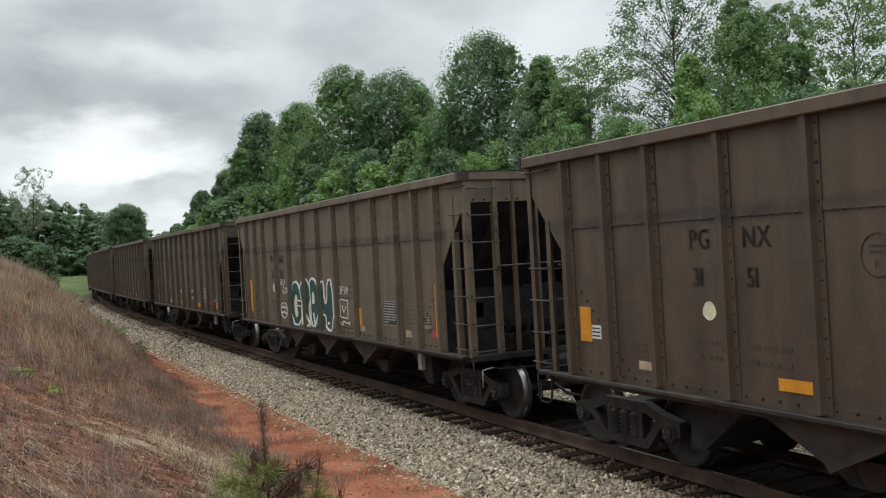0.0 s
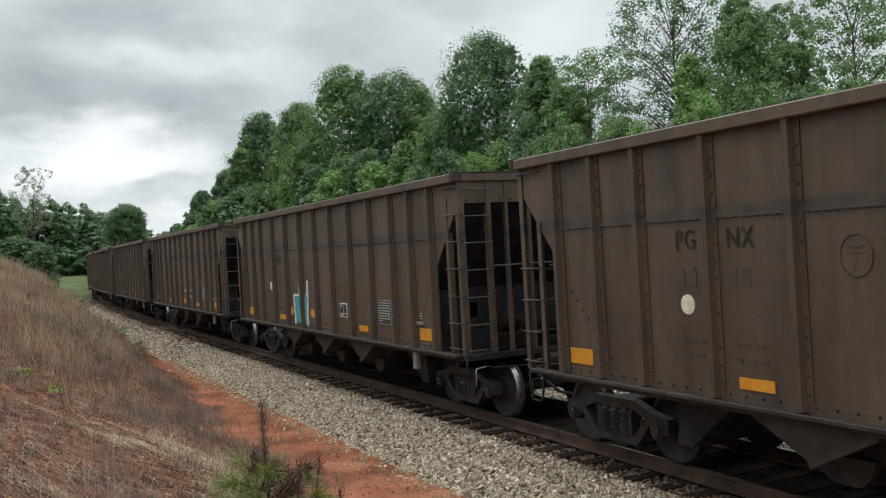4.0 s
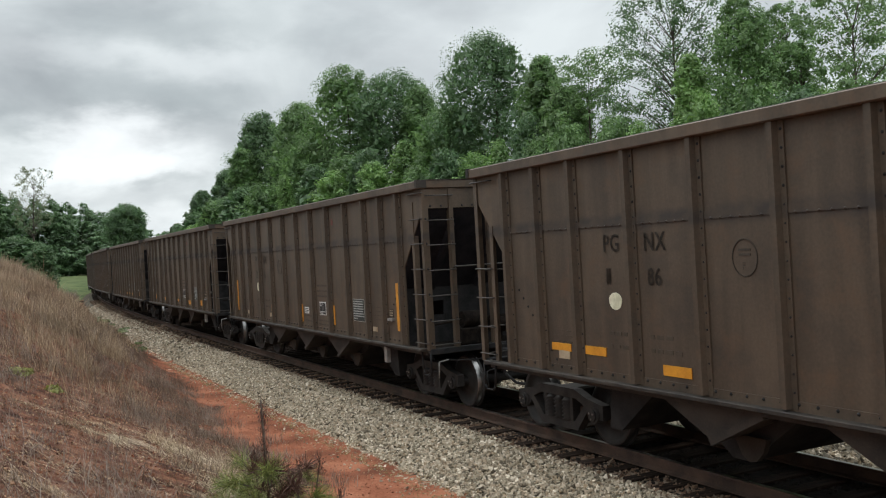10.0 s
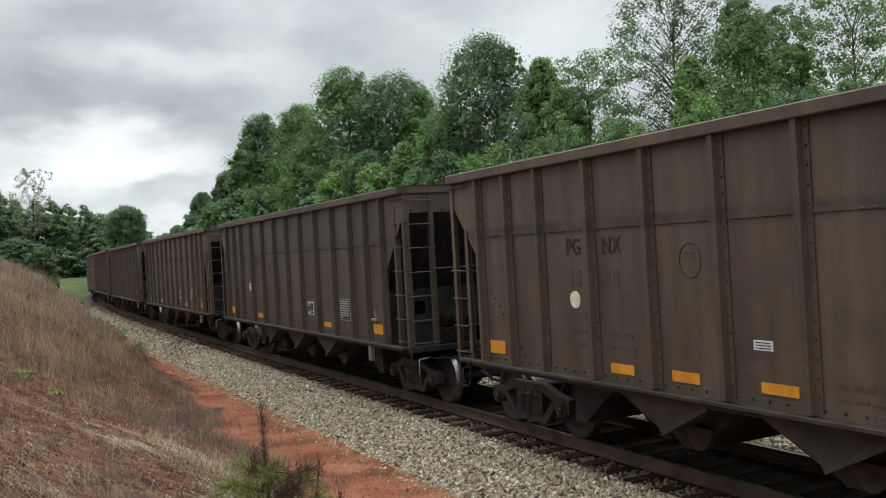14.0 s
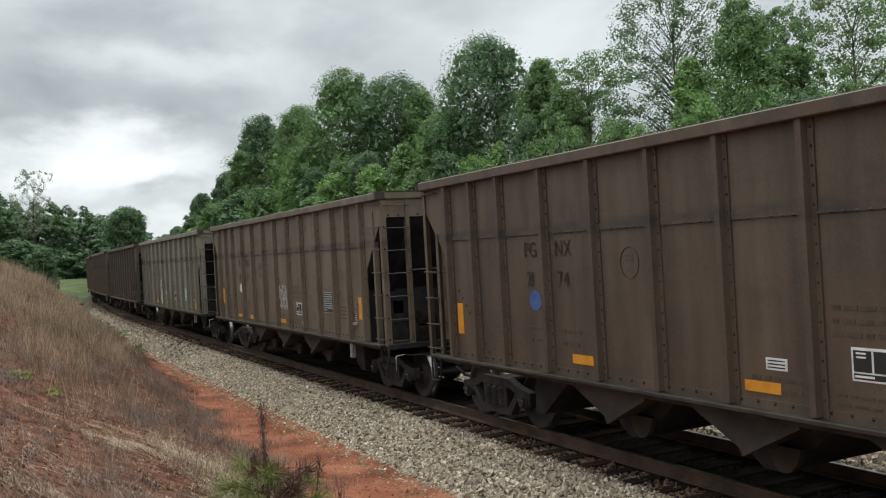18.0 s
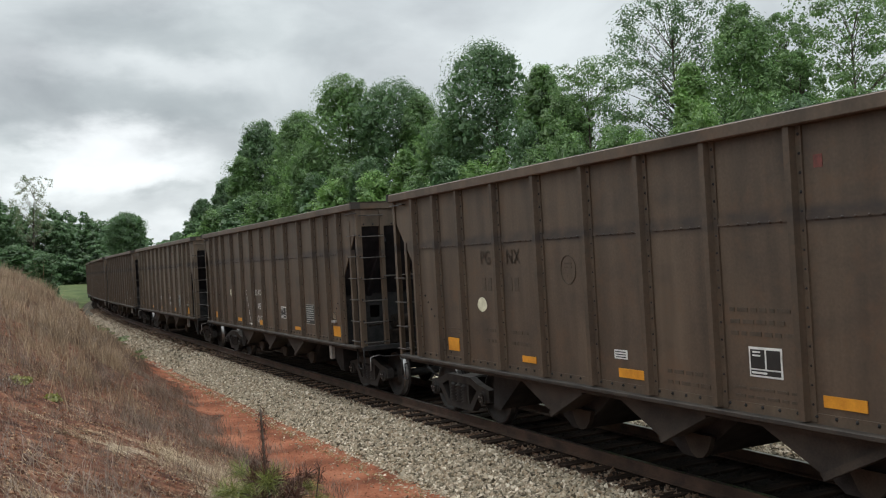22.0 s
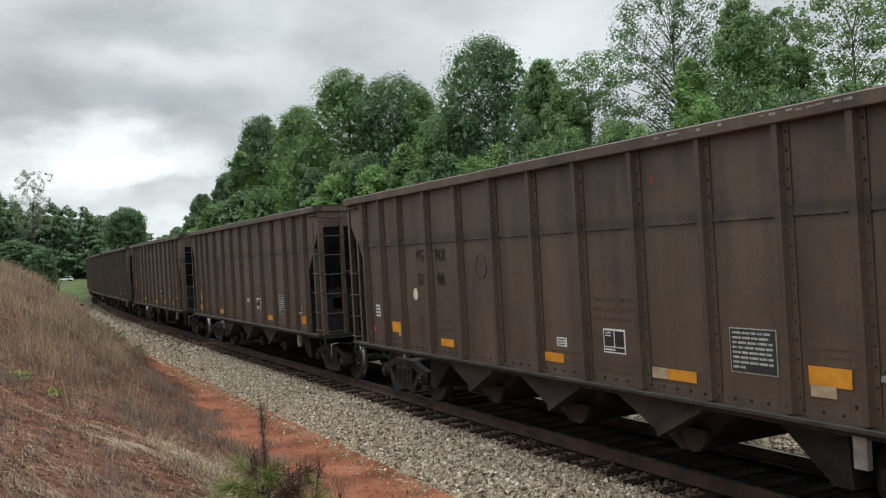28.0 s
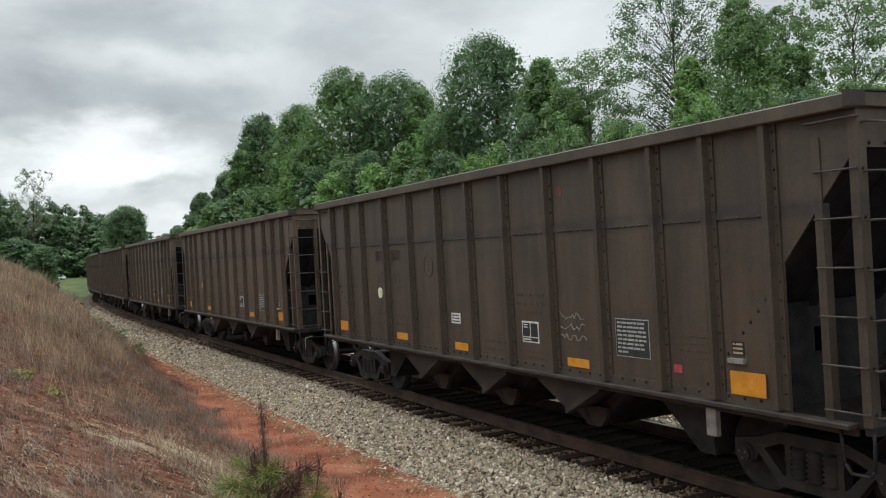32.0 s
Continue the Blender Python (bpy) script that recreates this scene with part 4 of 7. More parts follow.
def mark(j, kind, x, z, w, h):
    if j not in CARS:
        return
    root, bm, rnd = CARS[j], bmesh.new(), random.Random(j * 7 + int(x * 10))
    if kind in ("tape", "faded_tape"):
        plaque(bm, x, z, w, h, 0.006)
        part("reflective_tape", bm, YELLOW if kind == "tape" else TANTAPE, root, "orange-yellow reflective tape" if kind == "tape" else "faded tan reflective tape")
    elif kind == "white_label":
        plaque(bm, x, z, w, h, slot=0)
        for k in range(3):
            plaque(bm, x, z + h * (0.28 - 0.28 * k), w * 0.8, h * 0.1, 0.004, 1)
        part("white_label", bm, [WHITE, BLACKPAINT], root, "white label with dark lines")
    elif kind in ("cream_dot", "blue_dot"):
        disc(bm, x, z, max(0.09, w / 2), max(0.09, h / 2 + 0.01), wobble=rnd.uniform(-0.08, 0.08))
        part("paint_spot", bm, CREAM if kind == "cream_dot" else BLUE, root, "cream paint spot" if kind == "cream_dot" else "blue paint spot")
    elif kind == "red_square":
        plaque(bm, x, z, w, h)
        part("red_square", bm, RED, root, "faded red square")
    elif kind == "date_box":
        w, h = 0.43, 0.30
        plaque(bm, x, z, w, h, slot=0)
        plaque(bm, x - 0.10, z + 0.03, 0.185, 0.19, 0.004, 1)
        plaque(bm, x + 0.105, z + 0.03, 0.175, 0.19, 0.004, 1)
        plaque(bm, x, z - 0.106, 0.385, 0.05, 0.004, 1)
        for k in range(2):
            plaque(bm, x - 0.11, z + 0.10 - k * 0.035, 0.10, 0.016, 0.008, 0)
        plaque(bm, x - 0.08, z - 0.106, 0.2, 0.02, 0.008, 0)
        part("date_stencil", bm, [WHITE, BLACKPAINT], root, "white-edged black stencil box")
    elif kind in ("text_panel", "teal_panel"):
        w, h = 0.63, 0.46
        plaque(bm, x, z, w, h, slot=0)
        plaque(bm, x, z, w - 0.024, h - 0.024, 0.004, 1)
        for k in range(8):
            xx, end = x - w / 2 + 0.04, x + w / 2 - (0.05 if k < 7 else 0.4)
            while xx < end - 0.04:
                ww = min(rnd.uniform(0.05, 0.13), end - xx)
                plaque(bm, xx + ww / 2, z + h / 2 - 0.05 - k * 0.05, ww, 0.024, 0.006, 2)
                xx += ww + 0.016
        part("instruction_panel", bm, [DULLWHITE if kind == "text_panel" else WHITE, PANEL if kind == "text_panel" else BRIGHT_TEAL, DULLWHITE if kind == "text_panel" else WHITE], root, "dark panel of small white writing" if kind == "text_panel" else "teal panel of small white writing")
    elif kind == "plate":
        plaque(bm, x, z + 0.03, 0.17, 0.15)
        for k in range(3):
            plaque(bm, x, z + 0.075 - k * 0.045, 0.13, 0.02, 0.004, 1)
        box(bm, x - 0.11, x + 0.11, MARK_Y - 0.05, MARK_Y + 0.006, z - 0.12, z - 0.07, 2)
        part("card_holder", bm, [GRIME_PAINT, TANTAPE, ALLOY], root)
    elif kind == "chalk":
        for pts in scrawl(rnd, x, z, w, h):
            line(bm, pts, 0.012)
        part("chalk_scrawl", bm, CHALK, root, "faint chalk scrawl")
    elif kind == "silver_patch":
        edge = [(-.50, .47), (-.2, .43), (.1, .46), (.48, .40), (.46, .1), (.49, -.2), (.47, -.56), (.3, -.47), (.1, -.38), (-.15, -.36), (-.3, -.30), (-.48, -.30), (-.46, .1)]
        prism(bm, [(x + a * w + rnd.uniform(-.012, .012), z + e * h + rnd.uniform(-.012, .012)) for a, e in edge], MARK_Y - .004, MARK_Y + .004)
        for k in range(9):
            a, e = rnd.uniform(-.38, .3), rnd.uniform(-.2, .35)
            line(bm, [(x + a * w, z + e * h), (x + (a + rnd.uniform(-.05, .15)) * w, z + (e - .08) * h), (x + (a + rnd.uniform(0, .12)) * w, z + (e - .16) * h)], 0.016, 0.008)
        part("sprayed_patch", bm, SILVER, root, "silver-white sprayed patch")
    elif kind == "black_patch":
        plaque(bm, x, z, w, h)
        part("sprayed_patch", bm, BLACKPAINT, root, "black sprayed patch")


def words(bm, text, x, z, size, squeeze=1.0, bold=0.0, slot=0, out=0.0, slant=0.0):
    """Built-in font, letters laid side by side from x, on the base line z; size is the capitals' height. Returns the end."""
    out += 0.012 if z < 1.26 else 0.0
    for ch in text:
        if ch == " ":
            x += size * 0.5 * squeeze
            continue
        verts, faces, wide = GLYPHS[ch]
        vs = [bm.verts.new((x + (vx * size + slant * vy * size) * squeeze, MARK_Y - 0.005 - out - bold * 0.01, z + vy * size)) for vx, vy in verts]
        for f in faces:
            bm.faces.new([vs[i] for i in f]).material_index = slot
        x += (wide + 0.16) * size * squeeze
    return x


def lettering(j, number, mat):
    root, bm = CARS[j], bmesh.new()
    def bold(text, x, z, size):
        nonlocal bm
        for dx, dz in ((0, 0), (.012, 0), (0, .008), (.012, .008)):
            words(bm, text, x + dx, z + dz, size, 0.84)
    for text, x in (("PG", -3.94), ("NX", -3.16)):
        bold(text, x, 2.70, 0.22)
        part("reporting_mark", bm, mat, root)
        bm = bmesh.new()
    for text, x in ((number[:2], -3.91), (number[2:], -3.13)):
        if number:
            bold(text, x, 2.30, 0.21)
        else:
            plaque(bm, x + 0.03, 2.4, 0.11, 0.2); plaque(bm, x + 0.21, 2.4, 0.11, 0.2)
        part("car_number", bm, mat, root)
        bm = bmesh.new()
    for k in range(24):
        a, b = 2 * math.pi * k / 24, 2 * math.pi * (k + 1) / 24
        line(bm, [(-1.6 + .17 * math.cos(a), 2.6 + .19 * math.sin(a)), (-1.6 + .17 * math.cos(b), 2.6 + .19 * math.sin(b))], 0.009)
    for zz in (2.68, 2.63):
        plaque(bm, -1.6, zz, 0.16, 0.022)
    words(bm, "F", -1.63, 2.48, 0.08)
    part("round_stencil", bm, mat, root)
    rnd = random.Random(j)
    blocks = (("load_stencil", "LD LMT/LT WT", -3.92, 1.66, .09, .16), ("weight_stencil", "238300/ 49700", -3.13, 1.66, .09, .16), ("dimension_stencil", "EXW 11-1  H 2-8/EW  10-8  H 13-3/CU FT 4200", 1.28, 2.12, .075, .12),
              ("door_stencil", "PRIMARY DOOR/INDICATOR LOCK", 0.26, 1.40, .075, .12), ("lock_stencil", "DOORS ARE LOCKED WHEN/INDICATOR IS WITHIN STRIPE", 1.30, 1.34, .05, .085),
              ("repair_stencil", "", -5.15, 1.66, .03, .07), ("brake_stencil", "", 4.66, 1.76, .03, .08))
    for name, text, x, z, size, step in blocks:
        bm = bmesh.new()
        if text and j in (18, 19):
            for k, ln in enumerate(text.split("/")):
                words(bm, ln, x, z - k * step, size, 0.8)
        else:
            for k in range(len(text.split("/")) if text else 4):
                xx, end = x, x + (0.42 if x < 0 else 0.75)
                while xx < end:
                    w = rnd.uniform(0.06, 0.16)
                    plaque(bm, xx + w / 2, z - k * step + size / 2, w, size * 0.55)
                    xx += w + 0.04
        part(name, bm, mat if mat is BLACKPAINT else FAINT, root)
    bm = bmesh.new()
    plaque(bm, 2.50, 3.55, 0.10, 0.12)
    part("red_badge", bm, RED_FADED, root, "small faded red badge")
    if j != 23:
        return
    bm = bmesh.new()
    xx = 2.62
    for w in (0.07, 0.05, 0.06, 0.05, 0.06, 0.05, 0.06, 0.05, 0.09, 0.06, 0.05, 0.06, 0.05, 0.06):
        plaque(bm, xx + w / 2, 3.56, w, 0.05)
        xx += w + (0.05 if w == 0.05 and xx > 3.0 and xx < 3.1 else 0.014)
    part("owner_lettering", bm, FAINT, root)


def build_markings():
    # car -1
    mark(-1, "tape", -5.94, 1.79, 0.23, 0.44)
    mark(-1, "white_label", -5.73, 1.7, 0.2, 0.17)
    mark(-1, "faded_tape", -4.77, 1.36, 0.27, 0.1)
    mark(-1, "tape", -2.55, 1.36, 0.46, 0.12)
    mark(-1, "cream_dot", -3.69, 2.04, 0.2, 0.17)
    mark(-1, "text_panel", 3.88, 1.69, 0.63, 0.45)
    mark(-1, "tape", 2.75, 1.32, 0.47, 0.12)
    mark(-1, "tape", 5.68, 1.37, 0.48, 0.21)
    mark(-1, "plate", 5.54, 1.66, 0.2, 0.26)
    # car 0
    mark(0, "tape", -6.04, 1.8, 0.21, 0.89)
    mark(0, "faded_tape", -4.79, 1.36, 0.23, 0.09)
    mark(0, "cream_dot", -3.73, 2.06, 0.25, 0.21)
    mark(0, "tape", 2.4, 1.54, 0.11, 0.38)
    mark(0, "faded_tape", 2.48, 1.32, 0.25, 0.11)
    mark(0, "text_panel", 3.93, 1.68, 0.63, 0.43)
    mark(0, "faded_tape", 4.75, 1.34, 0.25, 0.12)
    mark(0, "plate", 5.6, 1.6, 0.18, 0.28)
    mark(0, "red_square", 5.81, 1.39, 0.17, 0.12)
    mark(0, "tape", 5.99, 1.79, 0.17, 0.9)
    # car 1
    mark(1, "tape", -5.8, 1.38, 0.45, 0.19)
    mark(1, "tape", -2.8, 1.32, 0.44, 0.13)
    mark(1, "cream_dot", -3.76, 2.12, 0.19, 0.16)
    mark(1, "red_square", -4.21, 1.48, 0.15, 0.09)
    mark(1, "white_label", -0.62, 1.73, 0.29, 0.12)
    mark(1, "tape", -0.46, 1.31, 0.44, 0.12)
    mark(1, "date_box", 1.64, 1.65, 0.41, 0.28)
    mark(1, "tape", 2.79, 1.31, 0.52, 0.13)
    mark(1, "text_panel", 3.91, 1.68, 0.66, 0.45)
    mark(1, "red_square", 4.7, 1.44, 0.15, 0.11)
    mark(1, "plate", 5.56, 1.62, 0.17, 0.31)
    mark(1, "tape", 5.76, 1.37, 0.48, 0.22)
    # car 2
    mark(2, "tape", -5.8, 1.38, 0.5, 0.19)
    mark(2, "tape", -2.84, 1.33, 0.49, 0.14)
    mark(2, "blue_dot", -3.74, 2.15, 0.22, 0.2)
    mark(2, "red_square", -4.82, 1.5, 0.16, 0.09)
    mark(2, "white_label", 0.53, 1.74, 0.25, 0.11)
    mark(2, "tape", 0.3, 1.31, 0.43, 0.12)
    mark(2, "date_box", 1.67, 1.67, 0.4, 0.28)
    mark(2, "tape", 2.77, 1.32, 0.46, 0.13)
    mark(2, "text_panel", 3.92, 1.7, 0.61, 0.44)
    mark(2, "red_square", 4.75, 1.48, 0.14, 0.11)
    mark(2, "plate", 5.58, 1.63, 0.19, 0.3)
    mark(2, "tape", 5.75, 1.38, 0.48, 0.23)
    # car 3
    mark(3, "white_label", -0.63, 1.58, 0.31, 0.13)
    mark(3, "tape", -0.49, 1.32, 0.41, 0.12)
    mark(3, "date_box", 1.62, 1.66, 0.44, 0.29)
    mark(3, "tape", 2.68, 1.32, 0.73, 0.13)
    mark(3, "text_panel", 3.9, 1.7, 0.63, 0.44)
    mark(3, "faded_tape", 4.72, 1.34, 0.25, 0.11)
    mark(3, "plate", 5.55, 1.62, 0.21, 0.29)
    mark(3, "tape", 5.9, 1.86, 0.23, 0.47)
    mark(3, "red_square", 5.49, 1.38, 0.15, 0.1)
    mark(3, "cream_dot", -3.8, 2.1, 0.22, 0.2)
    mark(3, "tape", -5.85, 1.37, 0.48, 0.2)
    mark(3, "tape", -2.85, 1.32, 0.47, 0.12)
    # car 4
    mark(4, "date_box", 1.62, 1.65, 0.42, 0.29)
    mark(4, "text_panel", 3.88, 1.69, 0.63, 0.45)
    mark(4, "cream_dot", -3.8, 2.1, 0.22, 0.2)
    mark(4, "tape", -5.85, 1.37, 0.48, 0.2)
    mark(4, "tape", -2.85, 1.32, 0.47, 0.12)
    mark(4, "tape", 2.75, 1.32, 0.47, 0.12)
    mark(4, "tape", 5.68, 1.37, 0.48, 0.21)
    mark(4, "plate", 5.54, 1.66, 0.2, 0.26)
    # car 5
    mark(5, "tape", -5.84, 1.37, 0.51, 0.18)
    mark(5, "tape", -2.87, 1.32, 0.48, 0.12)
    mark(5, "cream_dot", -3.78, 2.1, 0.23, 0.22)
    mark(5, "tape", 0.27, 1.38, 0.45, 0.19)
    mark(5, "white_label", 0.48, 1.76, 0.31, 0.12)
    mark(5, "date_box", 1.57, 1.67, 0.43, 0.3)
    mark(5, "tape", 2.71, 1.32, 0.5, 0.12)
    mark(5, "text_panel", 3.85, 1.7, 0.63, 0.44)
    mark(5, "plate", 5.54, 1.66, 0.18, 0.11)
    mark(5, "tape", 5.68, 1.38, 0.47, 0.23)
    mark(5, "red_square", 5.87, 1.54, 0.16, 0.11)
    mark(5, "chalk", 5.64, 1.91, 0.27, 0.22)
    # car 6
    mark(6, "tape", -5.87, 1.37, 0.5, 0.22)
    mark(6, "tape", -2.87, 1.32, 0.47, 0.11)
    mark(6, "cream_dot", -4.21, 2.16, 0.15, 0.13)
    mark(6, "red_square", -4.83, 1.44, 0.14, 0.08)
    mark(6, "tape", 0.24, 1.3, 0.5, 0.12)
    mark(6, "white_label", 0.44, 1.74, 0.27, 0.12)
    mark(6, "date_box", 1.61, 1.66, 0.4, 0.27)
    mark(6, "chalk", 2.73, 1.72, 0.25, 0.58)
    mark(6, "tape", 2.71, 1.31, 0.48, 0.12)
    mark(6, "text_panel", 3.86, 1.69, 0.65, 0.47)
    mark(6, "red_square", 4.63, 1.43, 0.19, 0.1)
    mark(6, "plate", 5.52, 1.68, 0.2, 0.26)
    mark(6, "tape", 5.67, 1.38, 0.5, 0.23)
    # car 7
    mark(7, "tape", -5.86, 1.38, 0.52, 0.22)
    mark(7, "tape", -2.87, 1.31, 0.48, 0.12)
    mark(7, "cream_dot", -3.87, 2.08, 0.15, 0.14)
    mark(7, "tape", 0.24, 1.37, 0.42, 0.18)
    mark(7, "date_box", 1.58, 1.66, 0.39, 0.29)
    mark(7, "white_label", 0.24, 1.74, 0.25, 0.12)
    mark(7, "tape", 2.7, 1.33, 0.48, 0.12)
    mark(7, "text_panel", 3.86, 1.72, 0.65, 0.45)
    mark(7, "plate", 5.51, 1.68, 0.23, 0.29)
    mark(7, "tape", 5.67, 1.39, 0.48, 0.22)
    # car 8
    mark(8, "tape", -5.85, 1.37, 0.44, 0.2)
    mark(8, "tape", -2.89, 1.32, 0.5, 0.12)
    mark(8, "cream_dot", -3.91, 2.06, 0.18, 0.2)
    mark(8, "silver_patch", -1.77, 1.84, 0.78, 0.39)
    mark(8, "red_square", -4.89, 1.44, 0.18, 0.1)
    mark(8, "tape", 0.27, 1.33, 0.47, 0.12)
    mark(8, "white_label", 0.5, 1.72, 0.27, 0.13)
    mark(8, "date_box", 1.61, 1.66, 0.39, 0.29)
    mark(8, "tape", 2.71, 1.31, 0.48, 0.14)
    mark(8, "text_panel", 3.87, 1.68, 0.65, 0.47)
    mark(8, "plate", 5.54, 1.66, 0.24, 0.3)
    mark(8, "tape", 5.69, 1.36, 0.49, 0.19)
    # car 9
    mark(9, "tape", -4.98, 1.46, 0.45, 0.1)
    mark(9, "faded_tape", -4.92, 1.36, 0.25, 0.11)
    mark(9, "tape", -4.23, 1.46, 0.47, 0.11)
    mark(9, "tape", -2.7, 1.34, 0.47, 0.12)
    mark(9, "cream_dot", -3.76, 2.1, 0.25, 0.2)
    mark(9, "tape", 0.19, 1.32, 0.46, 0.13)
    mark(9, "white_label", 0.44, 1.56, 0.27, 0.13)
    mark(9, "date_box", 1.58, 1.64, 0.4, 0.29)
    mark(9, "tape", 1.5, 1.31, 0.46, 0.14)
    mark(9, "tape", 2.48, 1.32, 0.48, 0.11)
    mark(9, "text_panel", 3.83, 1.69, 0.62, 0.45)
    mark(9, "tape", 4.73, 1.46, 0.43, 0.11)
    mark(9, "tape", 5.87, 1.69, 0.14, 0.47)
    mark(9, "red_square", 5.85, 1.4, 0.16, 0.11)
    mark(9, "plate", 5.54, 1.66, 0.2, 0.26)
    # car 10
    mark(10, "tape", -6.12, 1.78, 0.17, 0.89)
    mark(10, "faded_tape", -4.89, 1.32, 0.21, 0.1)
    mark(10, "tape", -2.52, 1.5, 0.09, 0.42)
    mark(10, "faded_tape", -2.64, 1.33, 0.18, 0.1)
    mark(10, "cream_dot", -3.78, 2.06, 0.21, 0.22)
    mark(10, "tape", 0.09, 1.49, 0.13, 0.42)
    mark(10, "white_label", 0.44, 1.56, 0.32, 0.15)
    mark(10, "date_box", 1.61, 1.64, 0.41, 0.27)
    mark(10, "tape", 2.35, 1.52, 0.11, 0.42)
    mark(10, "text_panel", 3.85, 1.68, 0.66, 0.46)
    mark(10, "faded_tape", 4.7, 1.34, 0.23, 0.09)
    mark(10, "tape", 5.89, 1.81, 0.16, 0.89)
    mark(10, "plate", 5.54, 1.66, 0.2, 0.26)
    # car 11
    mark(11, "tape", -4.99, 1.38, 0.44, 0.19)
    mark(11, "tape", -2.7, 1.35, 0.46, 0.12)
    mark(11, "tape", 0.21, 1.36, 0.23, 0.11)
    mark(11, "cream_dot", -3.79, 2.08, 0.23, 0.22)
    mark(11, "white_label", -5.95, 1.7, 0.16, 0.17)
    mark(11, "date_box", 1.57, 1.65, 0.38, 0.28)
    mark(11, "tape", 2.51, 1.34, 0.45, 0.14)
    mark(11, "text_panel", 3.84, 1.69, 0.58, 0.45)
    mark(11, "tape", 4.77, 1.38, 0.46, 0.18)
    mark(11, "plate", 5.5, 1.62, 0.18, 0.29)
    mark(11, "red_square", 5.84, 1.4, 0.15, 0.08)
    mark(11, "chalk", 6.35, 1.78, 0.19, 0.19)
    # car 12
    mark(12, "tape", -5.91, 1.34, 0.5, 0.21)
    mark(12, "tape", -2.87, 1.32, 0.44, 0.11)
    mark(12, "tape", 0.32, 1.32, 0.43, 0.13)
    mark(12, "white_label", 0.48, 1.74, 0.17, 0.12)
    mark(12, "cream_dot", -3.95, 2.08, 0.25, 0.2)
    mark(12, "chalk", -1.72, 1.7, 0.56, 0.34)
    mark(12, "red_square", -4.89, 1.45, 0.19, 0.1)
    mark(12, "date_box", 1.56, 1.65, 0.4, 0.26)
    mark(12, "tape", 1.54, 1.32, 0.42, 0.11)
    mark(12, "tape", 2.72, 1.31, 0.45, 0.13)
    mark(12, "text_panel", 3.83, 1.7, 0.64, 0.41)
    mark(12, "red_square", 4.7, 1.44, 0.19, 0.1)
    mark(12, "tape", 5.62, 1.37, 0.46, 0.22)
    mark(12, "plate", 5.54, 1.66, 0.2, 0.26)
    # car 13
    mark(13, "tape", -5.88, 1.36, 0.44, 0.19)
    mark(13, "tape", -2.88, 1.3, 0.44, 0.12)
    mark(13, "tape", -1.76, 1.31, 0.44, 0.12)
    mark(13, "tape", -0.42, 1.32, 0.47, 0.11)
    mark(13, "white_label", -0.61, 1.74, 0.25, 0.1)
    mark(13, "cream_dot", -3.8, 2.12, 0.23, 0.21)
    mark(13, "date_box", 1.56, 1.66, 0.43, 0.27)
    mark(13, "tape", 2.68, 1.31, 0.44, 0.1)
    mark(13, "text_panel", 3.82, 1.69, 0.64, 0.44)
    mark(13, "tape", 5.65, 1.37, 0.46, 0.2)
    mark(13, "plate", 5.51, 1.7, 0.21, 0.16)
    # car 14
    mark(14, "date_box", 1.56, 1.66, 0.43, 0.27)
    mark(14, "tape", 2.72, 1.33, 0.46, 0.1)
    mark(14, "text_panel", 3.84, 1.7, 0.61, 0.42)
    mark(14, "tape", 5.67, 1.38, 0.47, 0.19)
    mark(14, "cream_dot", -3.8, 2.1, 0.22, 0.2)
    mark(14, "tape", -5.85, 1.37, 0.48, 0.2)
    mark(14, "tape", -2.85, 1.32, 0.47, 0.12)
    mark(14, "plate", 5.54, 1.66, 0.2, 0.26)
    # car 15
    mark(15, "date_box", 1.62, 1.65, 0.42, 0.29)
    mark(15, "text_panel", 3.88, 1.69, 0.63, 0.45)
    mark(15, "cream_dot", -3.8, 2.1, 0.22, 0.2)
    mark(15, "tape", -5.85, 1.37, 0.48, 0.2)
    mark(15, "tape", -2.85, 1.32, 0.47, 0.12)
    mark(15, "tape", 2.75, 1.32, 0.47, 0.12)
    mark(15, "tape", 5.68, 1.37, 0.48, 0.21)
    mark(15, "plate", 5.54, 1.66, 0.2, 0.26)
    # car 16
    mark(16, "tape", -5.86, 1.36, 0.5, 0.21)
    mark(16, "tape", -2.81, 1.32, 0.48, 0.11)
    mark(16, "tape", 0.42, 1.32, 0.46, 0.13)
    mark(16, "white_label", 0.59, 1.74, 0.25, 0.13)
    mark(16, "cream_dot", -3.72, 2.14, 0.29, 0.22)
    mark(16, "black_patch", -1.75, 1.9, 0.41, 0.23)
    mark(16, "date_box", 1.65, 1.64, 0.44, 0.28)
    mark(16, "text_panel", 3.96, 1.69, 0.67, 0.44)
    mark(16, "tape", 2.76, 1.29, 0.46, 0.1)
    mark(16, "tape", 5.73, 1.36, 0.48, 0.19)
    mark(16, "chalk", 5.84, 1.68, 0.21, 0.11)
    mark(16, "plate", 5.54, 1.66, 0.2, 0.26)
    # car 17
    mark(17, "tape", -5.98, 1.76, 0.19, 0.49)
    mark(17, "tape", -2.65, 1.36, 0.46, 0.12)
    mark(17, "tape", 0.4, 1.34, 0.47, 0.11)
    mark(17, "white_label", 0.59, 1.58, 0.27, 0.12)
    mark(17, "blue_dot", -3.72, 2.1, 0.31, 0.25)
    mark(17, "date_box", 1.68, 1.66, 0.29, 0.29)
    mark(17, "tape", 2.52, 1.33, 0.48, 0.14)
    mark(17, "text_panel", 3.89, 1.68, 0.59, 0.44)
    mark(17, "faded_tape", 4.71, 1.33, 0.31, 0.12)
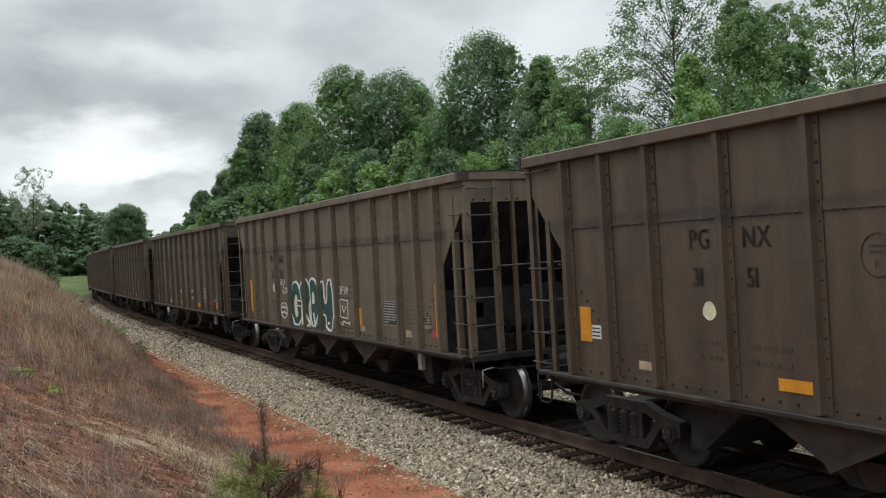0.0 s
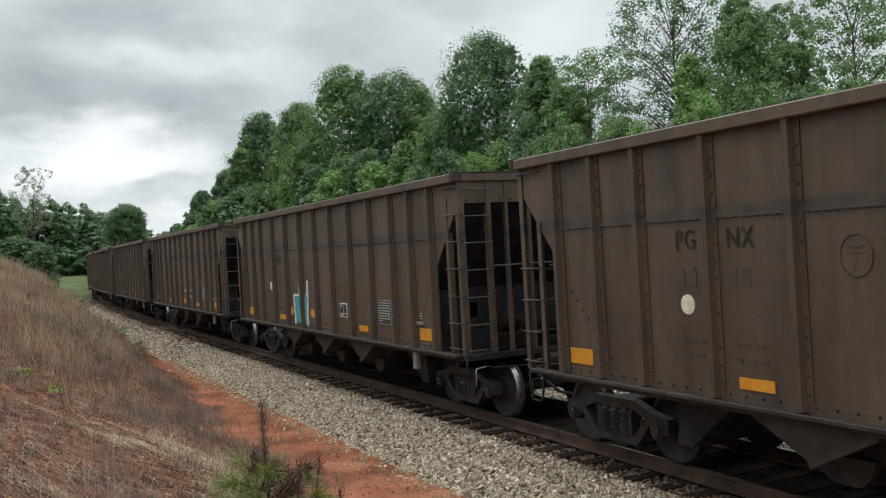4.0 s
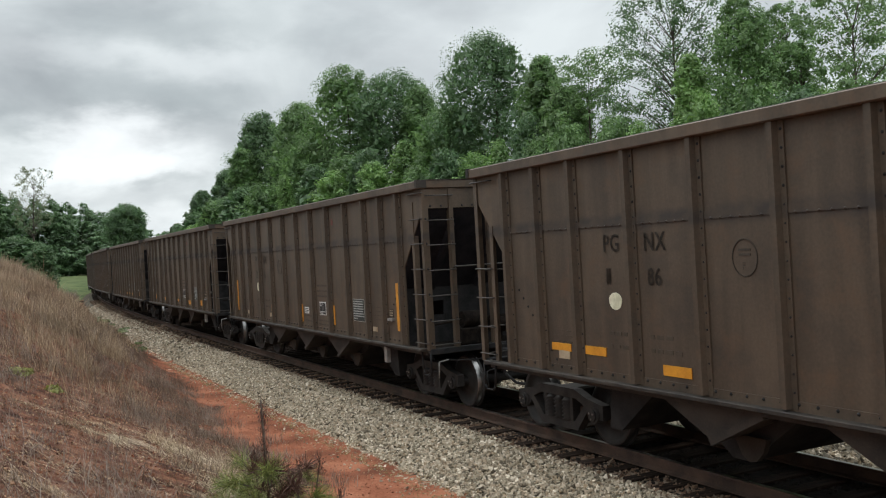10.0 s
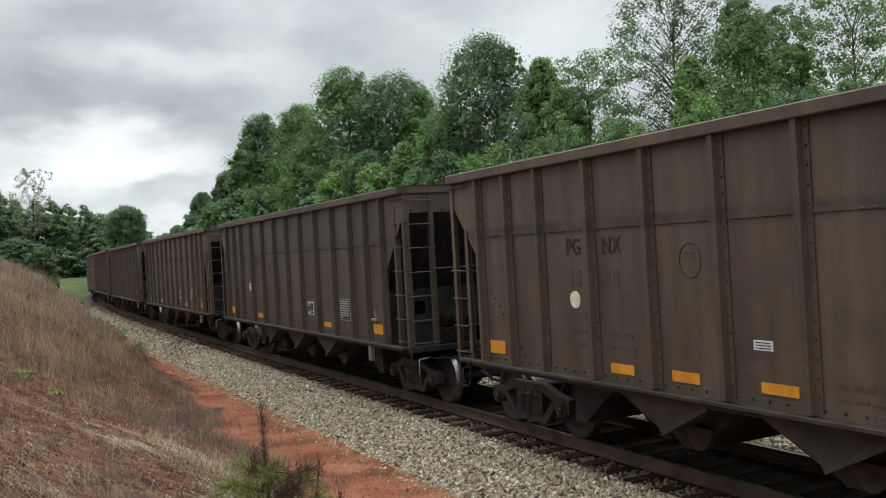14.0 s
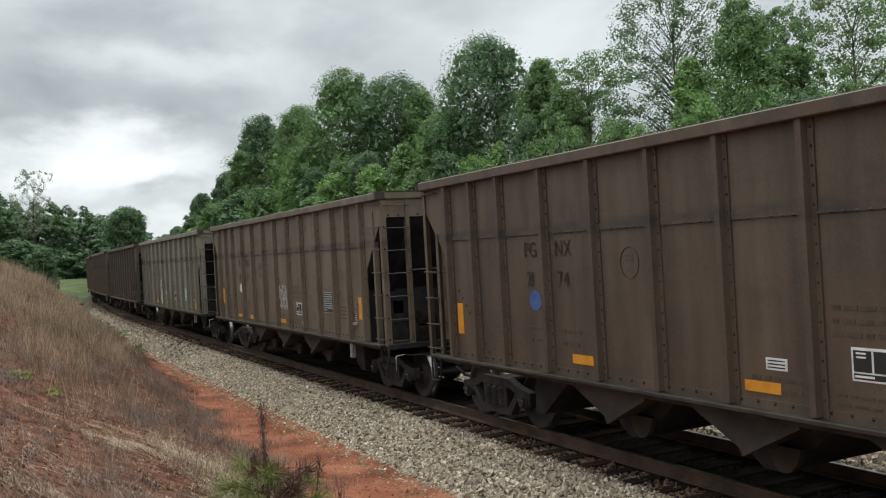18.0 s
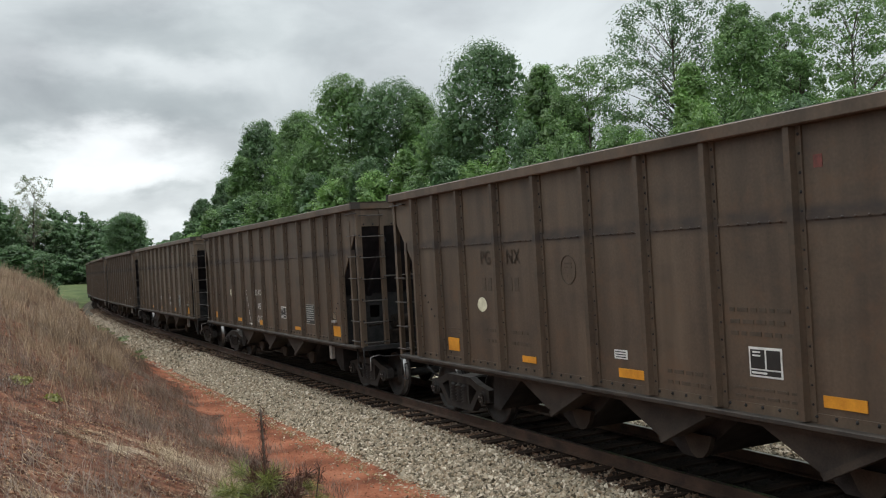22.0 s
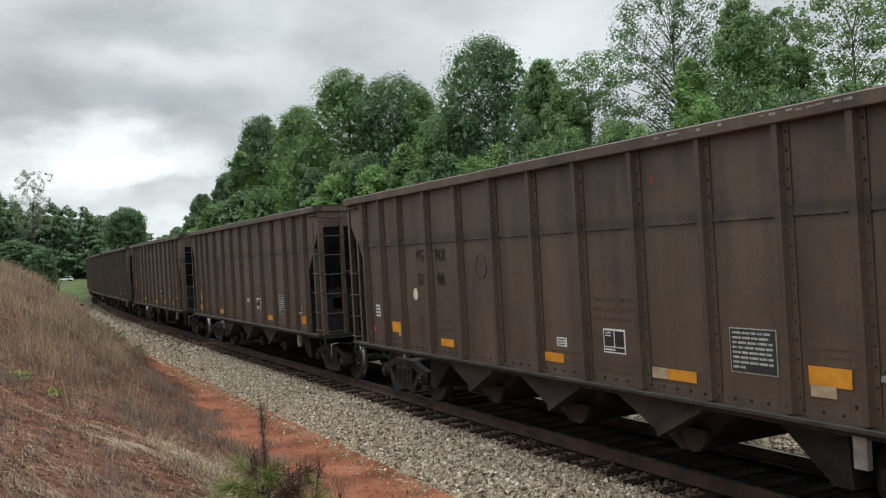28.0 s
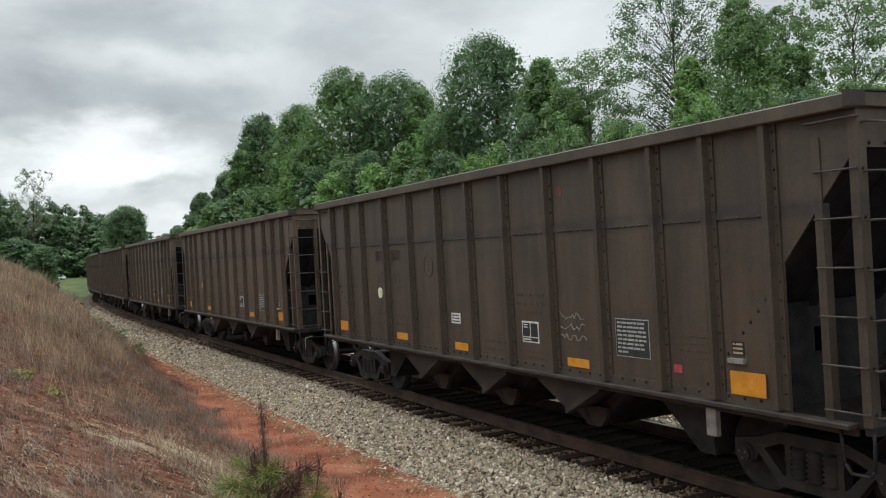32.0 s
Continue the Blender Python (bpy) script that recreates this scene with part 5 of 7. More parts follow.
    mark(17, "tape", 5.87, 1.77, 0.2, 0.46)
    mark(17, "plate", 5.54, 1.63, 0.18, 0.14)
    # car 18
    mark(18, "tape", -6.03, 1.81, 0.17, 0.47)
    mark(18, "tape", -4.01, 1.27, 0.45, 0.1)
    mark(18, "tape", -2.68, 1.27, 0.37, 0.11)
    mark(18, "tape", 0.35, 1.29, 0.47, 0.1)
    mark(18, "cream_dot", -3.83, 2.08, 0.31, 0.23)
    mark(18, "date_box", 1.71, 1.64, 0.41, 0.29)
    mark(18, "white_label", 2, 1.31, 0.19, 0.08)
    mark(18, "text_panel", 3.87, 1.85, 0.66, 0.46)
    mark(18, "tape", 5.85, 1.78, 0.23, 0.45)
    mark(18, "plate", 5.56, 1.55, 0.21, 0.28)
    # car 19
    mark(19, "date_box", 1.57, 1.64, 0.44, 0.29)
    mark(19, "teal_panel", 3.86, 1.72, 0.67, 0.51)
    mark(19, "tape", 5.69, 1.37, 0.46, 0.22)
    mark(19, "plate", 5.56, 1.65, 0.27, 0.26)
    mark(19, "tape", -5.74, 1.38, 0.36, 0.21)
    mark(19, "white_label", -5.74, 1.84, 0.2, 0.19)
    mark(19, "tape", -2.85, 1.32, 0.48, 0.1)
    mark(19, "white_label", -0.57, 1.74, 0.27, 0.12)
    mark(19, "tape", -0.34, 1.32, 0.48, 0.13)
    mark(19, "chalk", -4.08, 1.69, 0.25, 0.55)
    # car 20
    mark(20, "tape", -2.85, 1.32, 0.48, 0.11)
    mark(20, "tape", 0.39, 1.31, 0.46, 0.11)
    mark(20, "white_label", 0.6, 1.72, 0.23, 0.11)
    mark(20, "date_box", 1.74, 1.65, 0.41, 0.3)
    mark(20, "cream_dot", -3.77, 2.1, 0.27, 0.17)
    mark(20, "text_panel", 3.9, 1.72, 0.61, 0.46)
    mark(20, "tape", 5.69, 1.37, 0.49, 0.18)
    mark(20, "tape", -5.68, 1.36, 0.48, 0.21)
    mark(20, "plate", 5.54, 1.66, 0.2, 0.26)
    # car 21
    mark(21, "tape", -4.99, 1.42, 0.38, 0.21)
    mark(21, "tape", -2.68, 1.34, 0.36, 0.09)
    mark(21, "tape", -0.39, 1.34, 0.48, 0.11)
    mark(21, "white_label", -0.58, 1.56, 0.25, 0.11)
    mark(21, "date_box", 1.73, 1.64, 0.4, 0.29)
    mark(21, "tape", 2.65, 1.34, 0.47, 0.11)
    mark(21, "cream_dot", -3.97, 2.09, 0.29, 0.19)
    mark(21, "text_panel", 3.9, 1.69, 0.58, 0.42)
    mark(21, "tape", 4.79, 1.4, 0.44, 0.24)
    mark(21, "plate", 5.54, 1.66, 0.2, 0.26)
    # car 22
    mark(22, "tape", -2.84, 1.31, 0.44, 0.1)
    mark(22, "tape", -0.38, 1.31, 0.48, 0.13)
    mark(22, "date_box", 1.7, 1.65, 0.42, 0.3)
    mark(22, "tape", 2.88, 1.3, 0.48, 0.08)
    mark(22, "cream_dot", -3.75, 2.1, 0.29, 0.21)
    mark(22, "text_panel", 3.87, 1.67, 0.63, 0.42)
    mark(22, "tape", 5.69, 1.36, 0.5, 0.22)
    mark(22, "tape", -5.72, 1.36, 0.51, 0.19)
    mark(22, "red_square", -4.85, 1.42, 0.18, 0.09)
    mark(22, "plate", 5.54, 1.66, 0.2, 0.26)
    # car 23
    mark(23, "tape", -2.89, 1.3, 0.49, 0.1)
    mark(23, "tape", -0.39, 1.3, 0.46, 0.12)
    mark(23, "white_label", -0.57, 1.74, 0.27, 0.12)
    mark(23, "date_box", 1.73, 1.65, 0.41, 0.28)
    mark(23, "tape", 2.9, 1.31, 0.44, 0.13)
    mark(23, "cream_dot", -3.7, 2.17, 0.33, 0.22)
    mark(23, "text_panel", 3.86, 1.67, 0.61, 0.44)
    mark(23, "tape", 5.69, 1.34, 0.52, 0.23)
    mark(23, "tape", -5.74, 1.38, 0.5, 0.21)
    mark(23, "red_square", -4.7, 1.44, 0.17, 0.08)
    mark(23, "plate", 5.54, 1.66, 0.2, 0.26)
    # car 24
    mark(24, "tape", -2.89, 1.32, 0.65, 0.11)
    mark(24, "tape", -0.41, 1.34, 0.46, 0.1)
    mark(24, "white_label", -0.6, 1.59, 0.27, 0.12)
    mark(24, "date_box", 1.69, 1.66, 0.42, 0.29)
    mark(24, "tape", 2.9, 1.34, 0.48, 0.1)
    mark(24, "faded_tape", 2.52, 1.34, 0.25, 0.09)
    mark(24, "chalk", 2.82, 1.76, 0.77, 0.23)
    mark(24, "tape", 5.88, 1.83, 0.16, 0.47)
    mark(24, "plate", 5.59, 1.62, 0.27, 0.27)
    mark(24, "tape", -5.96, 1.82, 0.21, 0.44)
    mark(24, "faded_tape", -4.75, 1.34, 0.27, 0.09)
    mark(24, "text_panel", 3.88, 1.69, 0.63, 0.45)
    mark(24, "cream_dot", -3.8, 2.1, 0.22, 0.2)
    # car 25
    mark(25, "text_panel", 3.77, 1.63, 0.64, 0.44)
    mark(25, "tape", 5.64, 1.32, 0.43, 0.21)
    mark(25, "date_box", 1.62, 1.65, 0.42, 0.29)
    mark(25, "cream_dot", -3.8, 2.1, 0.22, 0.2)
    mark(25, "tape", -5.85, 1.37, 0.48, 0.2)
    mark(25, "tape", -2.85, 1.32, 0.47, 0.12)
    mark(25, "plate", 5.54, 1.66, 0.2, 0.26)
    # car 26
    mark(26, "tape", -5.79, 1.36, 0.44, 0.22)
    mark(26, "red_square", -4.79, 1.44, 0.14, 0.08)
    mark(26, "cream_dot", -3.75, 2.09, 0.17, 0.2)
    mark(26, "white_label", -5.81, 1.8, 0.23, 0.19)
    mark(26, "tape", -2.96, 1.32, 0.14, 0.11)
    mark(26, "date_box", 1.62, 1.65, 0.42, 0.29)
    mark(26, "text_panel", 3.88, 1.69, 0.63, 0.45)
    mark(26, "tape", 2.75, 1.32, 0.47, 0.12)
    mark(26, "tape", 5.68, 1.37, 0.48, 0.21)
    mark(26, "plate", 5.54, 1.66, 0.2, 0.26)
    # car 27
    mark(27, "tape", -4.89, 1.5, 0.5, 0.19)
    mark(27, "faded_tape", -4.75, 1.38, 0.21, 0.07)
    mark(27, "cream_dot", -4.04, 2.13, 0.19, 0.18)
    mark(27, "red_square", -6.01, 1.42, 0.11, 0.09)
    mark(27, "white_label", -5.81, 1.78, 0.19, 0.23)
    mark(27, "tape", -2.87, 1.34, 0.46, 0.12)
    mark(27, "white_label", 0.51, 1.57, 0.23, 0.12)
    mark(27, "tape", 0.3, 1.35, 0.48, 0.12)
    mark(27, "date_box", 1.66, 1.65, 0.44, 0.28)
    mark(27, "tape", 2.86, 1.34, 0.46, 0.12)
    mark(27, "faded_tape", 2.49, 1.34, 0.27, 0.12)
    mark(27, "text_panel", 3.93, 1.69, 0.63, 0.47)
    mark(27, "tape", 4.86, 1.52, 0.48, 0.18)
    mark(27, "faded_tape", 4.78, 1.38, 0.29, 0.11)
    mark(27, "plate", 5.54, 1.66, 0.2, 0.26)
    # car 28
    mark(28, "cream_dot", -3.67, 2.11, 0.19, 0.2)
    mark(28, "red_square", -5.19, 1.46, 0.14, 0.11)
    mark(28, "white_label", -5.79, 1.76, 0.31, 0.24)
    mark(28, "white_label", 0.55, 1.76, 0.25, 0.12)
    mark(28, "date_box", 1.66, 1.68, 0.41, 0.31)
    mark(28, "tape", 2.78, 1.34, 0.46, 0.13)
    mark(28, "text_panel", 3.94, 1.72, 0.59, 0.47)
    mark(28, "red_square", 5.15, 1.44, 0.18, 0.11)
    mark(28, "tape", 5.71, 1.4, 0.35, 0.2)
    mark(28, "plate", 5.59, 1.65, 0.19, 0.28)
    mark(28, "tape", -5.85, 1.37, 0.48, 0.2)
    mark(28, "tape", -2.85, 1.32, 0.47, 0.12)
    # car 29
    mark(29, "tape", -5.99, 2, 0.21, 0.43)
    mark(29, "white_label", -5.82, 1.7, 0.2, 0.17)
    mark(29, "faded_tape", -4.8, 1.35, 0.29, 0.08)
    mark(29, "tape", -3.01, 1.37, 0.46, 0.1)
    mark(29, "faded_tape", -2.53, 1.36, 0.27, 0.09)
    mark(29, "cream_dot", -3.72, 1.98, 0.23, 0.18)
    mark(29, "white_label", 0.51, 1.58, 0.27, 0.12)
    mark(29, "tape", 0.28, 1.32, 0.47, 0.16)
    mark(29, "date_box", 1.66, 1.67, 0.46, 0.3)
    mark(29, "faded_tape", 2.49, 1.35, 0.25, 0.12)
    mark(29, "tape", 2.97, 1.34, 0.42, 0.13)
    mark(29, "text_panel", 3.93, 1.72, 0.61, 0.45)
    mark(29, "faded_tape", 4.76, 1.36, 0.27, 0.13)
    mark(29, "plate", 5.59, 1.68, 0.2, 0.21)
    mark(29, "tape", 5.92, 2, 0.23, 0.44)
    mark(29, "red_square", 5.92, 1.42, 0.15, 0.1)
    # car 30
    mark(30, "tape", -4.82, 1.36, 0.27, 0.11)
    mark(30, "tape", -2.51, 1.36, 0.27, 0.11)
    mark(30, "cream_dot", -3.7, 2.1, 0.25, 0.22)
    mark(30, "white_label", 0.54, 1.58, 0.31, 0.13)
    mark(30, "tape", 0.27, 1.19, 0.46, 0.13)
    mark(30, "date_box", 1.67, 1.64, 0.43, 0.31)
    mark(30, "tape", 1.6, 1.31, 0.46, 0.14)
    mark(30, "tape", 2.48, 1.37, 0.23, 0.1)
    mark(30, "text_panel", 3.93, 1.68, 0.63, 0.42)
    mark(30, "tape", 4.73, 1.34, 0.27, 0.13)
    mark(30, "plate", 5.6, 1.6, 0.2, 0.29)
    # car 31
    mark(31, "tape", -0.51, 1.29, 0.45, 0.12)
    mark(31, "white_label", -0.67, 1.74, 0.31, 0.17)
    mark(31, "date_box", 1.6, 1.64, 0.43, 0.29)
    mark(31, "chalk", 2.66, 1.76, 0.58, 0.44)
    mark(31, "tape", 2.74, 1.3, 0.48, 0.11)
    mark(31, "text_panel", 3.88, 1.69, 0.61, 0.47)
    mark(31, "red_square", 4.66, 1.4, 0.13, 0.09)
    mark(31, "plate", 5.59, 1.66, 0.18, 0.27)
    mark(31, "tape", 5.72, 1.34, 0.48, 0.24)
    mark(31, "cream_dot", -3.8, 2.1, 0.22, 0.2)
    mark(31, "tape", -5.85, 1.37, 0.48, 0.2)
    mark(31, "tape", -2.85, 1.32, 0.47, 0.12)
    # car 32
    mark(32, "date_box", 1.62, 1.65, 0.42, 0.29)
    mark(32, "text_panel", 3.88, 1.69, 0.63, 0.45)
    mark(32, "cream_dot", -3.8, 2.1, 0.22, 0.2)
    mark(32, "tape", -5.85, 1.37, 0.48, 0.2)
    mark(32, "tape", -2.85, 1.32, 0.47, 0.12)
    mark(32, "tape", 2.75, 1.32, 0.47, 0.12)
    mark(32, "tape", 5.68, 1.37, 0.48, 0.21)
    mark(32, "plate", 5.54, 1.66, 0.2, 0.26)
    # car 33
    mark(33, "date_box", 1.62, 1.65, 0.42, 0.29)
    mark(33, "text_panel", 3.88, 1.69, 0.63, 0.45)
    mark(33, "cream_dot", -3.8, 2.1, 0.22, 0.2)
    mark(33, "tape", -5.85, 1.37, 0.48, 0.2)
    mark(33, "tape", -2.85, 1.32, 0.47, 0.12)
    mark(33, "tape", 2.75, 1.32, 0.47, 0.12)
    mark(33, "tape", 5.68, 1.37, 0.48, 0.21)
    mark(33, "plate", 5.54, 1.66, 0.2, 0.26)
    # car 34
    mark(34, "date_box", 1.62, 1.65, 0.42, 0.29)
    mark(34, "text_panel", 3.88, 1.69, 0.63, 0.45)
    mark(34, "cream_dot", -3.8, 2.1, 0.22, 0.2)
    mark(34, "tape", -5.85, 1.37, 0.48, 0.2)
    mark(34, "tape", -2.85, 1.32, 0.47, 0.12)
    mark(34, "tape", 2.75, 1.32, 0.47, 0.12)
    mark(34, "tape", 5.68, 1.37, 0.48, 0.21)
    mark(34, "plate", 5.54, 1.66, 0.2, 0.26)
    # car 35
    mark(35, "date_box", 1.62, 1.65, 0.42, 0.29)
    mark(35, "text_panel", 3.88, 1.69, 0.63, 0.45)
    mark(35, "cream_dot", -3.8, 2.1, 0.22, 0.2)
    mark(35, "tape", -5.85, 1.37, 0.48, 0.2)
    mark(35, "tape", -2.85, 1.32, 0.47, 0.12)
    mark(35, "tape", 2.75, 1.32, 0.47, 0.12)
    mark(35, "tape", 5.68, 1.37, 0.48, 0.21)
    mark(35, "plate", 5.54, 1.66, 0.2, 0.26)
    # car 36
    mark(36, "date_box", 1.62, 1.65, 0.42, 0.29)
    mark(36, "text_panel", 3.88, 1.69, 0.63, 0.45)
    mark(36, "cream_dot", -3.8, 2.1, 0.22, 0.2)
    mark(36, "tape", -5.85, 1.37, 0.48, 0.2)
    mark(36, "tape", -2.85, 1.32, 0.47, 0.12)
    mark(36, "tape", 2.75, 1.32, 0.47, 0.12)
    mark(36, "tape", 5.68, 1.37, 0.48, 0.21)
    mark(36, "plate", 5.54, 1.66, 0.2, 0.26)
    # car 37
    mark(37, "date_box", 1.62, 1.65, 0.42, 0.29)
    mark(37, "text_panel", 3.88, 1.69, 0.63, 0.45)
    mark(37, "cream_dot", -3.8, 2.1, 0.22, 0.2)
    mark(37, "tape", -5.85, 1.37, 0.48, 0.2)
    mark(37, "tape", -2.85, 1.32, 0.47, 0.12)
    mark(37, "tape", 2.75, 1.32, 0.47, 0.12)
    mark(37, "tape", 5.68, 1.37, 0.48, 0.21)
    mark(37, "plate", 5.54, 1.66, 0.2, 0.26)
    # car 38
    mark(38, "date_box", 1.62, 1.65, 0.42, 0.29)
    mark(38, "text_panel", 3.88, 1.69, 0.63, 0.45)
    mark(38, "cream_dot", -3.8, 2.1, 0.22, 0.2)
    mark(38, "tape", -5.85, 1.37, 0.48, 0.2)
    mark(38, "tape", -2.85, 1.32, 0.47, 0.12)
    mark(38, "tape", 2.75, 1.32, 0.47, 0.12)
    mark(38, "tape", 5.68, 1.37, 0.48, 0.21)
    mark(38, "plate", 5.54, 1.66, 0.2, 0.26)
    numbers = {-1: "3151", 0: "3128", 1: "8209", 2: "4186", 5: "6107", 6: "7109", 7: "9118", 8: "8133", 9: "1186", 10: "2116", 11: "3850", 12: "5206",
               16: "6119", 17: "2174", 18: "9127", 19: "6202", 23: "4934", 26: "6194", 27: "3208", 28: "9184", 29: "3177", 30: "2197"}
    for j in CARS:
        if j == 22:
            continue
        lettering(j, numbers.get(j, ""), BLACKPAINT if j in (18, 19) else GHOST if j in numbers and j not in (7, 11, 12, 16, 17, 23) else FAINT)


build_markings()


def graffiti():
    bm = bmesh.new()
    rnd = random.Random(8)
    for x0 in (2.62, 2.95, 3.3, 3.62, 4.3, 4.62, 4.85, 5.15):
        for k in range(2):
            a = x0 + k * 0.11
            box(bm, a, a + rnd.uniform(.05, .1), -1.7165, -1.712, 3.985 + rnd.uniform(-.012, .012), 3.995 + rnd.uniform(0, .012))
    part("scraped_paint", bm, CHALK, CARS[27], "pale scrapes along the top chord")
    # rounded dark green letters with white edges and cream hollows
    second = [(-1.43, 1.18), (-1.44, 1.79), (-1.56, 2.08), (-1.35, 2.26), (-1.14, 2.31), (-0.94, 2.27), (-0.77, 2.08), (-0.75, 1.84), (-0.92, 1.63), (-0.79, 1.21)]
    letters = ([(-2.25, 1.19), (-2.18, 2.13), (-1.98, 2.22), (-1.77, 2.23), (-1.58, 2.1), (-1.44, 1.79), (-1.5, 1.18)], second,
               [(-0.75, 1.22), (-0.75, 1.84), (-0.79, 2.22), (-0.62, 2.32), (-0.42, 2.3), (-0.25, 2.16), (-0.15, 1.99), (-0.19, 1.51), (-0.44, 1.21)],
               [(0.0, 2.25), (0.2, 2.25), (0.22, 1.78), (0.40, 1.78), (0.46, 2.28), (0.77, 2.3), (0.80, 1.17), (0.3, 1.17), (0.3, 1.5), (0.04, 1.5)])
    hollows = ([(-1.85, 1.91), (-1.97, 1.85), (-2.04, 1.65), (-2.0, 1.45), (-1.91, 1.35), (-1.78, 1.4), (-1.73, 1.51), (-1.83, 1.63), (-1.71, 1.83)],
               [(-1.12, 2.01), (-1.22, 1.96), (-1.27, 1.85), (-1.16, 1.69), (-1.05, 1.74), (-1.0, 1.86)],
               [(-0.54, 2.01), (-0.62, 1.95), (-0.66, 1.72), (-0.44, 1.73), (-0.46, 1.95)],
               [(0.40, 1.30), (0.52, 1.30), (0.52, 1.36), (0.40, 1.36)])
    def soften(pts):
        out = []
        for (xa, za), (xb, zb) in zip(pts, pts[1:] + pts[:1]):
            out += [(xa * .75 + xb * .25, za * .75 + zb * .25), (xa * .25 + xb * .75, za * .25 + zb * .75)]
        return out
    for outline, hollow in zip(letters, hollows):
        outline, hollow = soften(outline), soften(hollow)
        bm = bmesh.new()
        prism(bm, outline, MARK_Y - .013, MARK_Y, slot=1)
        line(bm, outline + outline[:1], 0.05, 0.014, 0)
        prism(bm, hollow, MARK_Y - .017, MARK_Y - .012, slot=2)
        line(bm, [hollow[0], hollow[-1]], 0.03, 0.016, 0)
        part("graffiti_letter", bm, [WHITE, TEAL, CREAM], CARS[0], "white-edged dark green sprayed letter")
    bm = bmesh.new()
    for x in (-2.24, -1.10, 0.0):                                # the spray runs over the ribs
        box(bm, x - .062, x + .012, -1.6885, -1.684, 1.17, 2.2, 0)
        box(bm, x + .028, x + .093, -1.6235, -1.619, 1.17, 2.2, 0)
    prism(bm, [(-1.44, 1.78), (-1.31, 1.78), (-1.35, 1.2), (-1.5, 1.18)], MARK_Y - .020, MARK_Y - .012, slot=1)
    prism(bm, [(-1.73, 1.78), (-1.43, 1.76), (-1.41, 1.64), (-1.75, 1.65)], MARK_Y - .020, MARK_Y - .012, slot=0)
    line(bm, [(-1.73, 1.78), (-1.43, 1.76)], 0.03, 0.02, 2)
    line(bm, [(-1.75, 1.65), (-1.41, 1.64)], 0.03, 0.02, 2)
    line(bm, [(-1.1, 1.44), (-0.79, 1.21)], 0.07, 0.02, 1)
    line(bm, [(-0.55, 1.5), (-0.44, 1.21), (-0.2, 1.5)], 0.05, 0.02, 2)
    line(bm, [(-2.35, 1.83), (-2.37, 1.19)], 0.07, 0.014, 1)
    part("graffiti_strokes", bm, [TEAL, CREAM, WHITE], CARS[0], "green and cream sprayed strokes")
    bm = bmesh.new()
    words(bm, "BLA", -3.15, 2.13, 0.17, slant=.2); words(bm, "GOK", -3.02, 1.92, 0.17, slant=.2)
    for k in range(20):
        a, b = 2 * math.pi * k / 20, 2 * math.pi * (k + 1) / 20
        line(bm, [(-2.95 + .28 * math.cos(a), 1.50 + .2 * math.sin(a)), (-2.95 + .28 * math.cos(b), 1.50 + .2 * math.sin(b))], 0.02)
    for zz in (1.55, 1.42):
        line(bm, [(-3.15, zz), (-2.95, zz + .03), (-2.76, zz)], 0.045)
    words(bm, "DFW", 1.12, 1.98, 0.20, slant=.15)
    line(bm, [(1.2, 1.88), (1.2, 1.5), (1.65, 1.48), (1.68, 1.86), (1.2, 1.88)], 0.022)
    line(bm, [(1.33, 1.75), (1.4, 1.6), (1.55, 1.72)], 0.022)
    for pts in scrawl(random.Random(3), 1.45, 1.38, 0.62, 0.12):
        line(bm, pts, 0.022)
    part("graffiti_tags", bm, WHITE, CARS[0], "white sprayed tags")
    bm = bmesh.new()
    plaque(bm, -1.35, 1.55, 0.75, 0.62, 0.004, 0)
    prism(bm, [(-1.7, 1.86), (-1.0, 1.86), (-0.75, 2.12), (-0.9, 1.86), (-0.8, 1.25), (-0.95, 1.22)], MARK_Y - .012, MARK_Y, slot=0)
    line(bm, [(-1.75, 1.2), (-1.78, 1.9), (-1.4, 1.9), (-1.35, 2.15)], 0.05, 0.014, 1)
    line(bm, [(-0.78, 1.22), (-0.72, 2.25)], 0.05, 0.014, 1)
    for x in (-2.1, -0.45):
        disc(bm, x, 1.5, 0.16, 0.1, slot=2)
    part("graffiti_shape", bm, [BRIGHT_TEAL, WHITE, YELLOW], CARS[4], "bright teal and orange sprayed shapes")
    bm = bmesh.new()
    rnd = random.Random(8)
    for k in range(4):
        cx = 0.12 + k * 0.25
        line(bm, [(cx + .12, 2.1 + rnd.uniform(-.05, .08)), (cx - .08, 2.02), (cx - .05, 1.88), (cx + .12, 1.84), (cx + .08, 1.68), (cx - .1, 1.66)], 0.055)
        line(bm, [(cx - .1, 1.6), (cx + .02, 2.2), (cx + .1, 1.62)], 0.035)
    part("graffiti_tag", bm, SILVER, CARS[18], "white sprayed tag")
    bm = bmesh.new()
    for k, ch in enumerate("CFRBS"):
        words(bm, ch, -2.0 + 0.09 * k, 2.06 - 0.19 * k, 0.14, 1.0)
    line(bm, [(-1.75, 1.24), (-1.55, 1.24), (-1.45, 1.2)], 0.02)
    words(bm, "BLACK", -0.95, 2.06, 0.17, 0.92, slant=.12); words(bm, "ME", -0.72, 1.68, 0.17, 1.0, slant=.12); words(bm, "OUT!", -0.85, 1.30, 0.21, 1.0, slant=.12)
    part("graffiti_words", bm, WHITE, CARS[22], "white hand-sprayed words")
    bm = bmesh.new()
    arch = [(-2.02, 1.75)] + [(-1.82 + .2 * math.cos(math.pi - math.pi * k / 8), 2.05 + .2 * math.sin(math.pi * k / 8)) for k in range(9)] + [(-1.62, 1.85)]
    line(bm, arch, 0.03)
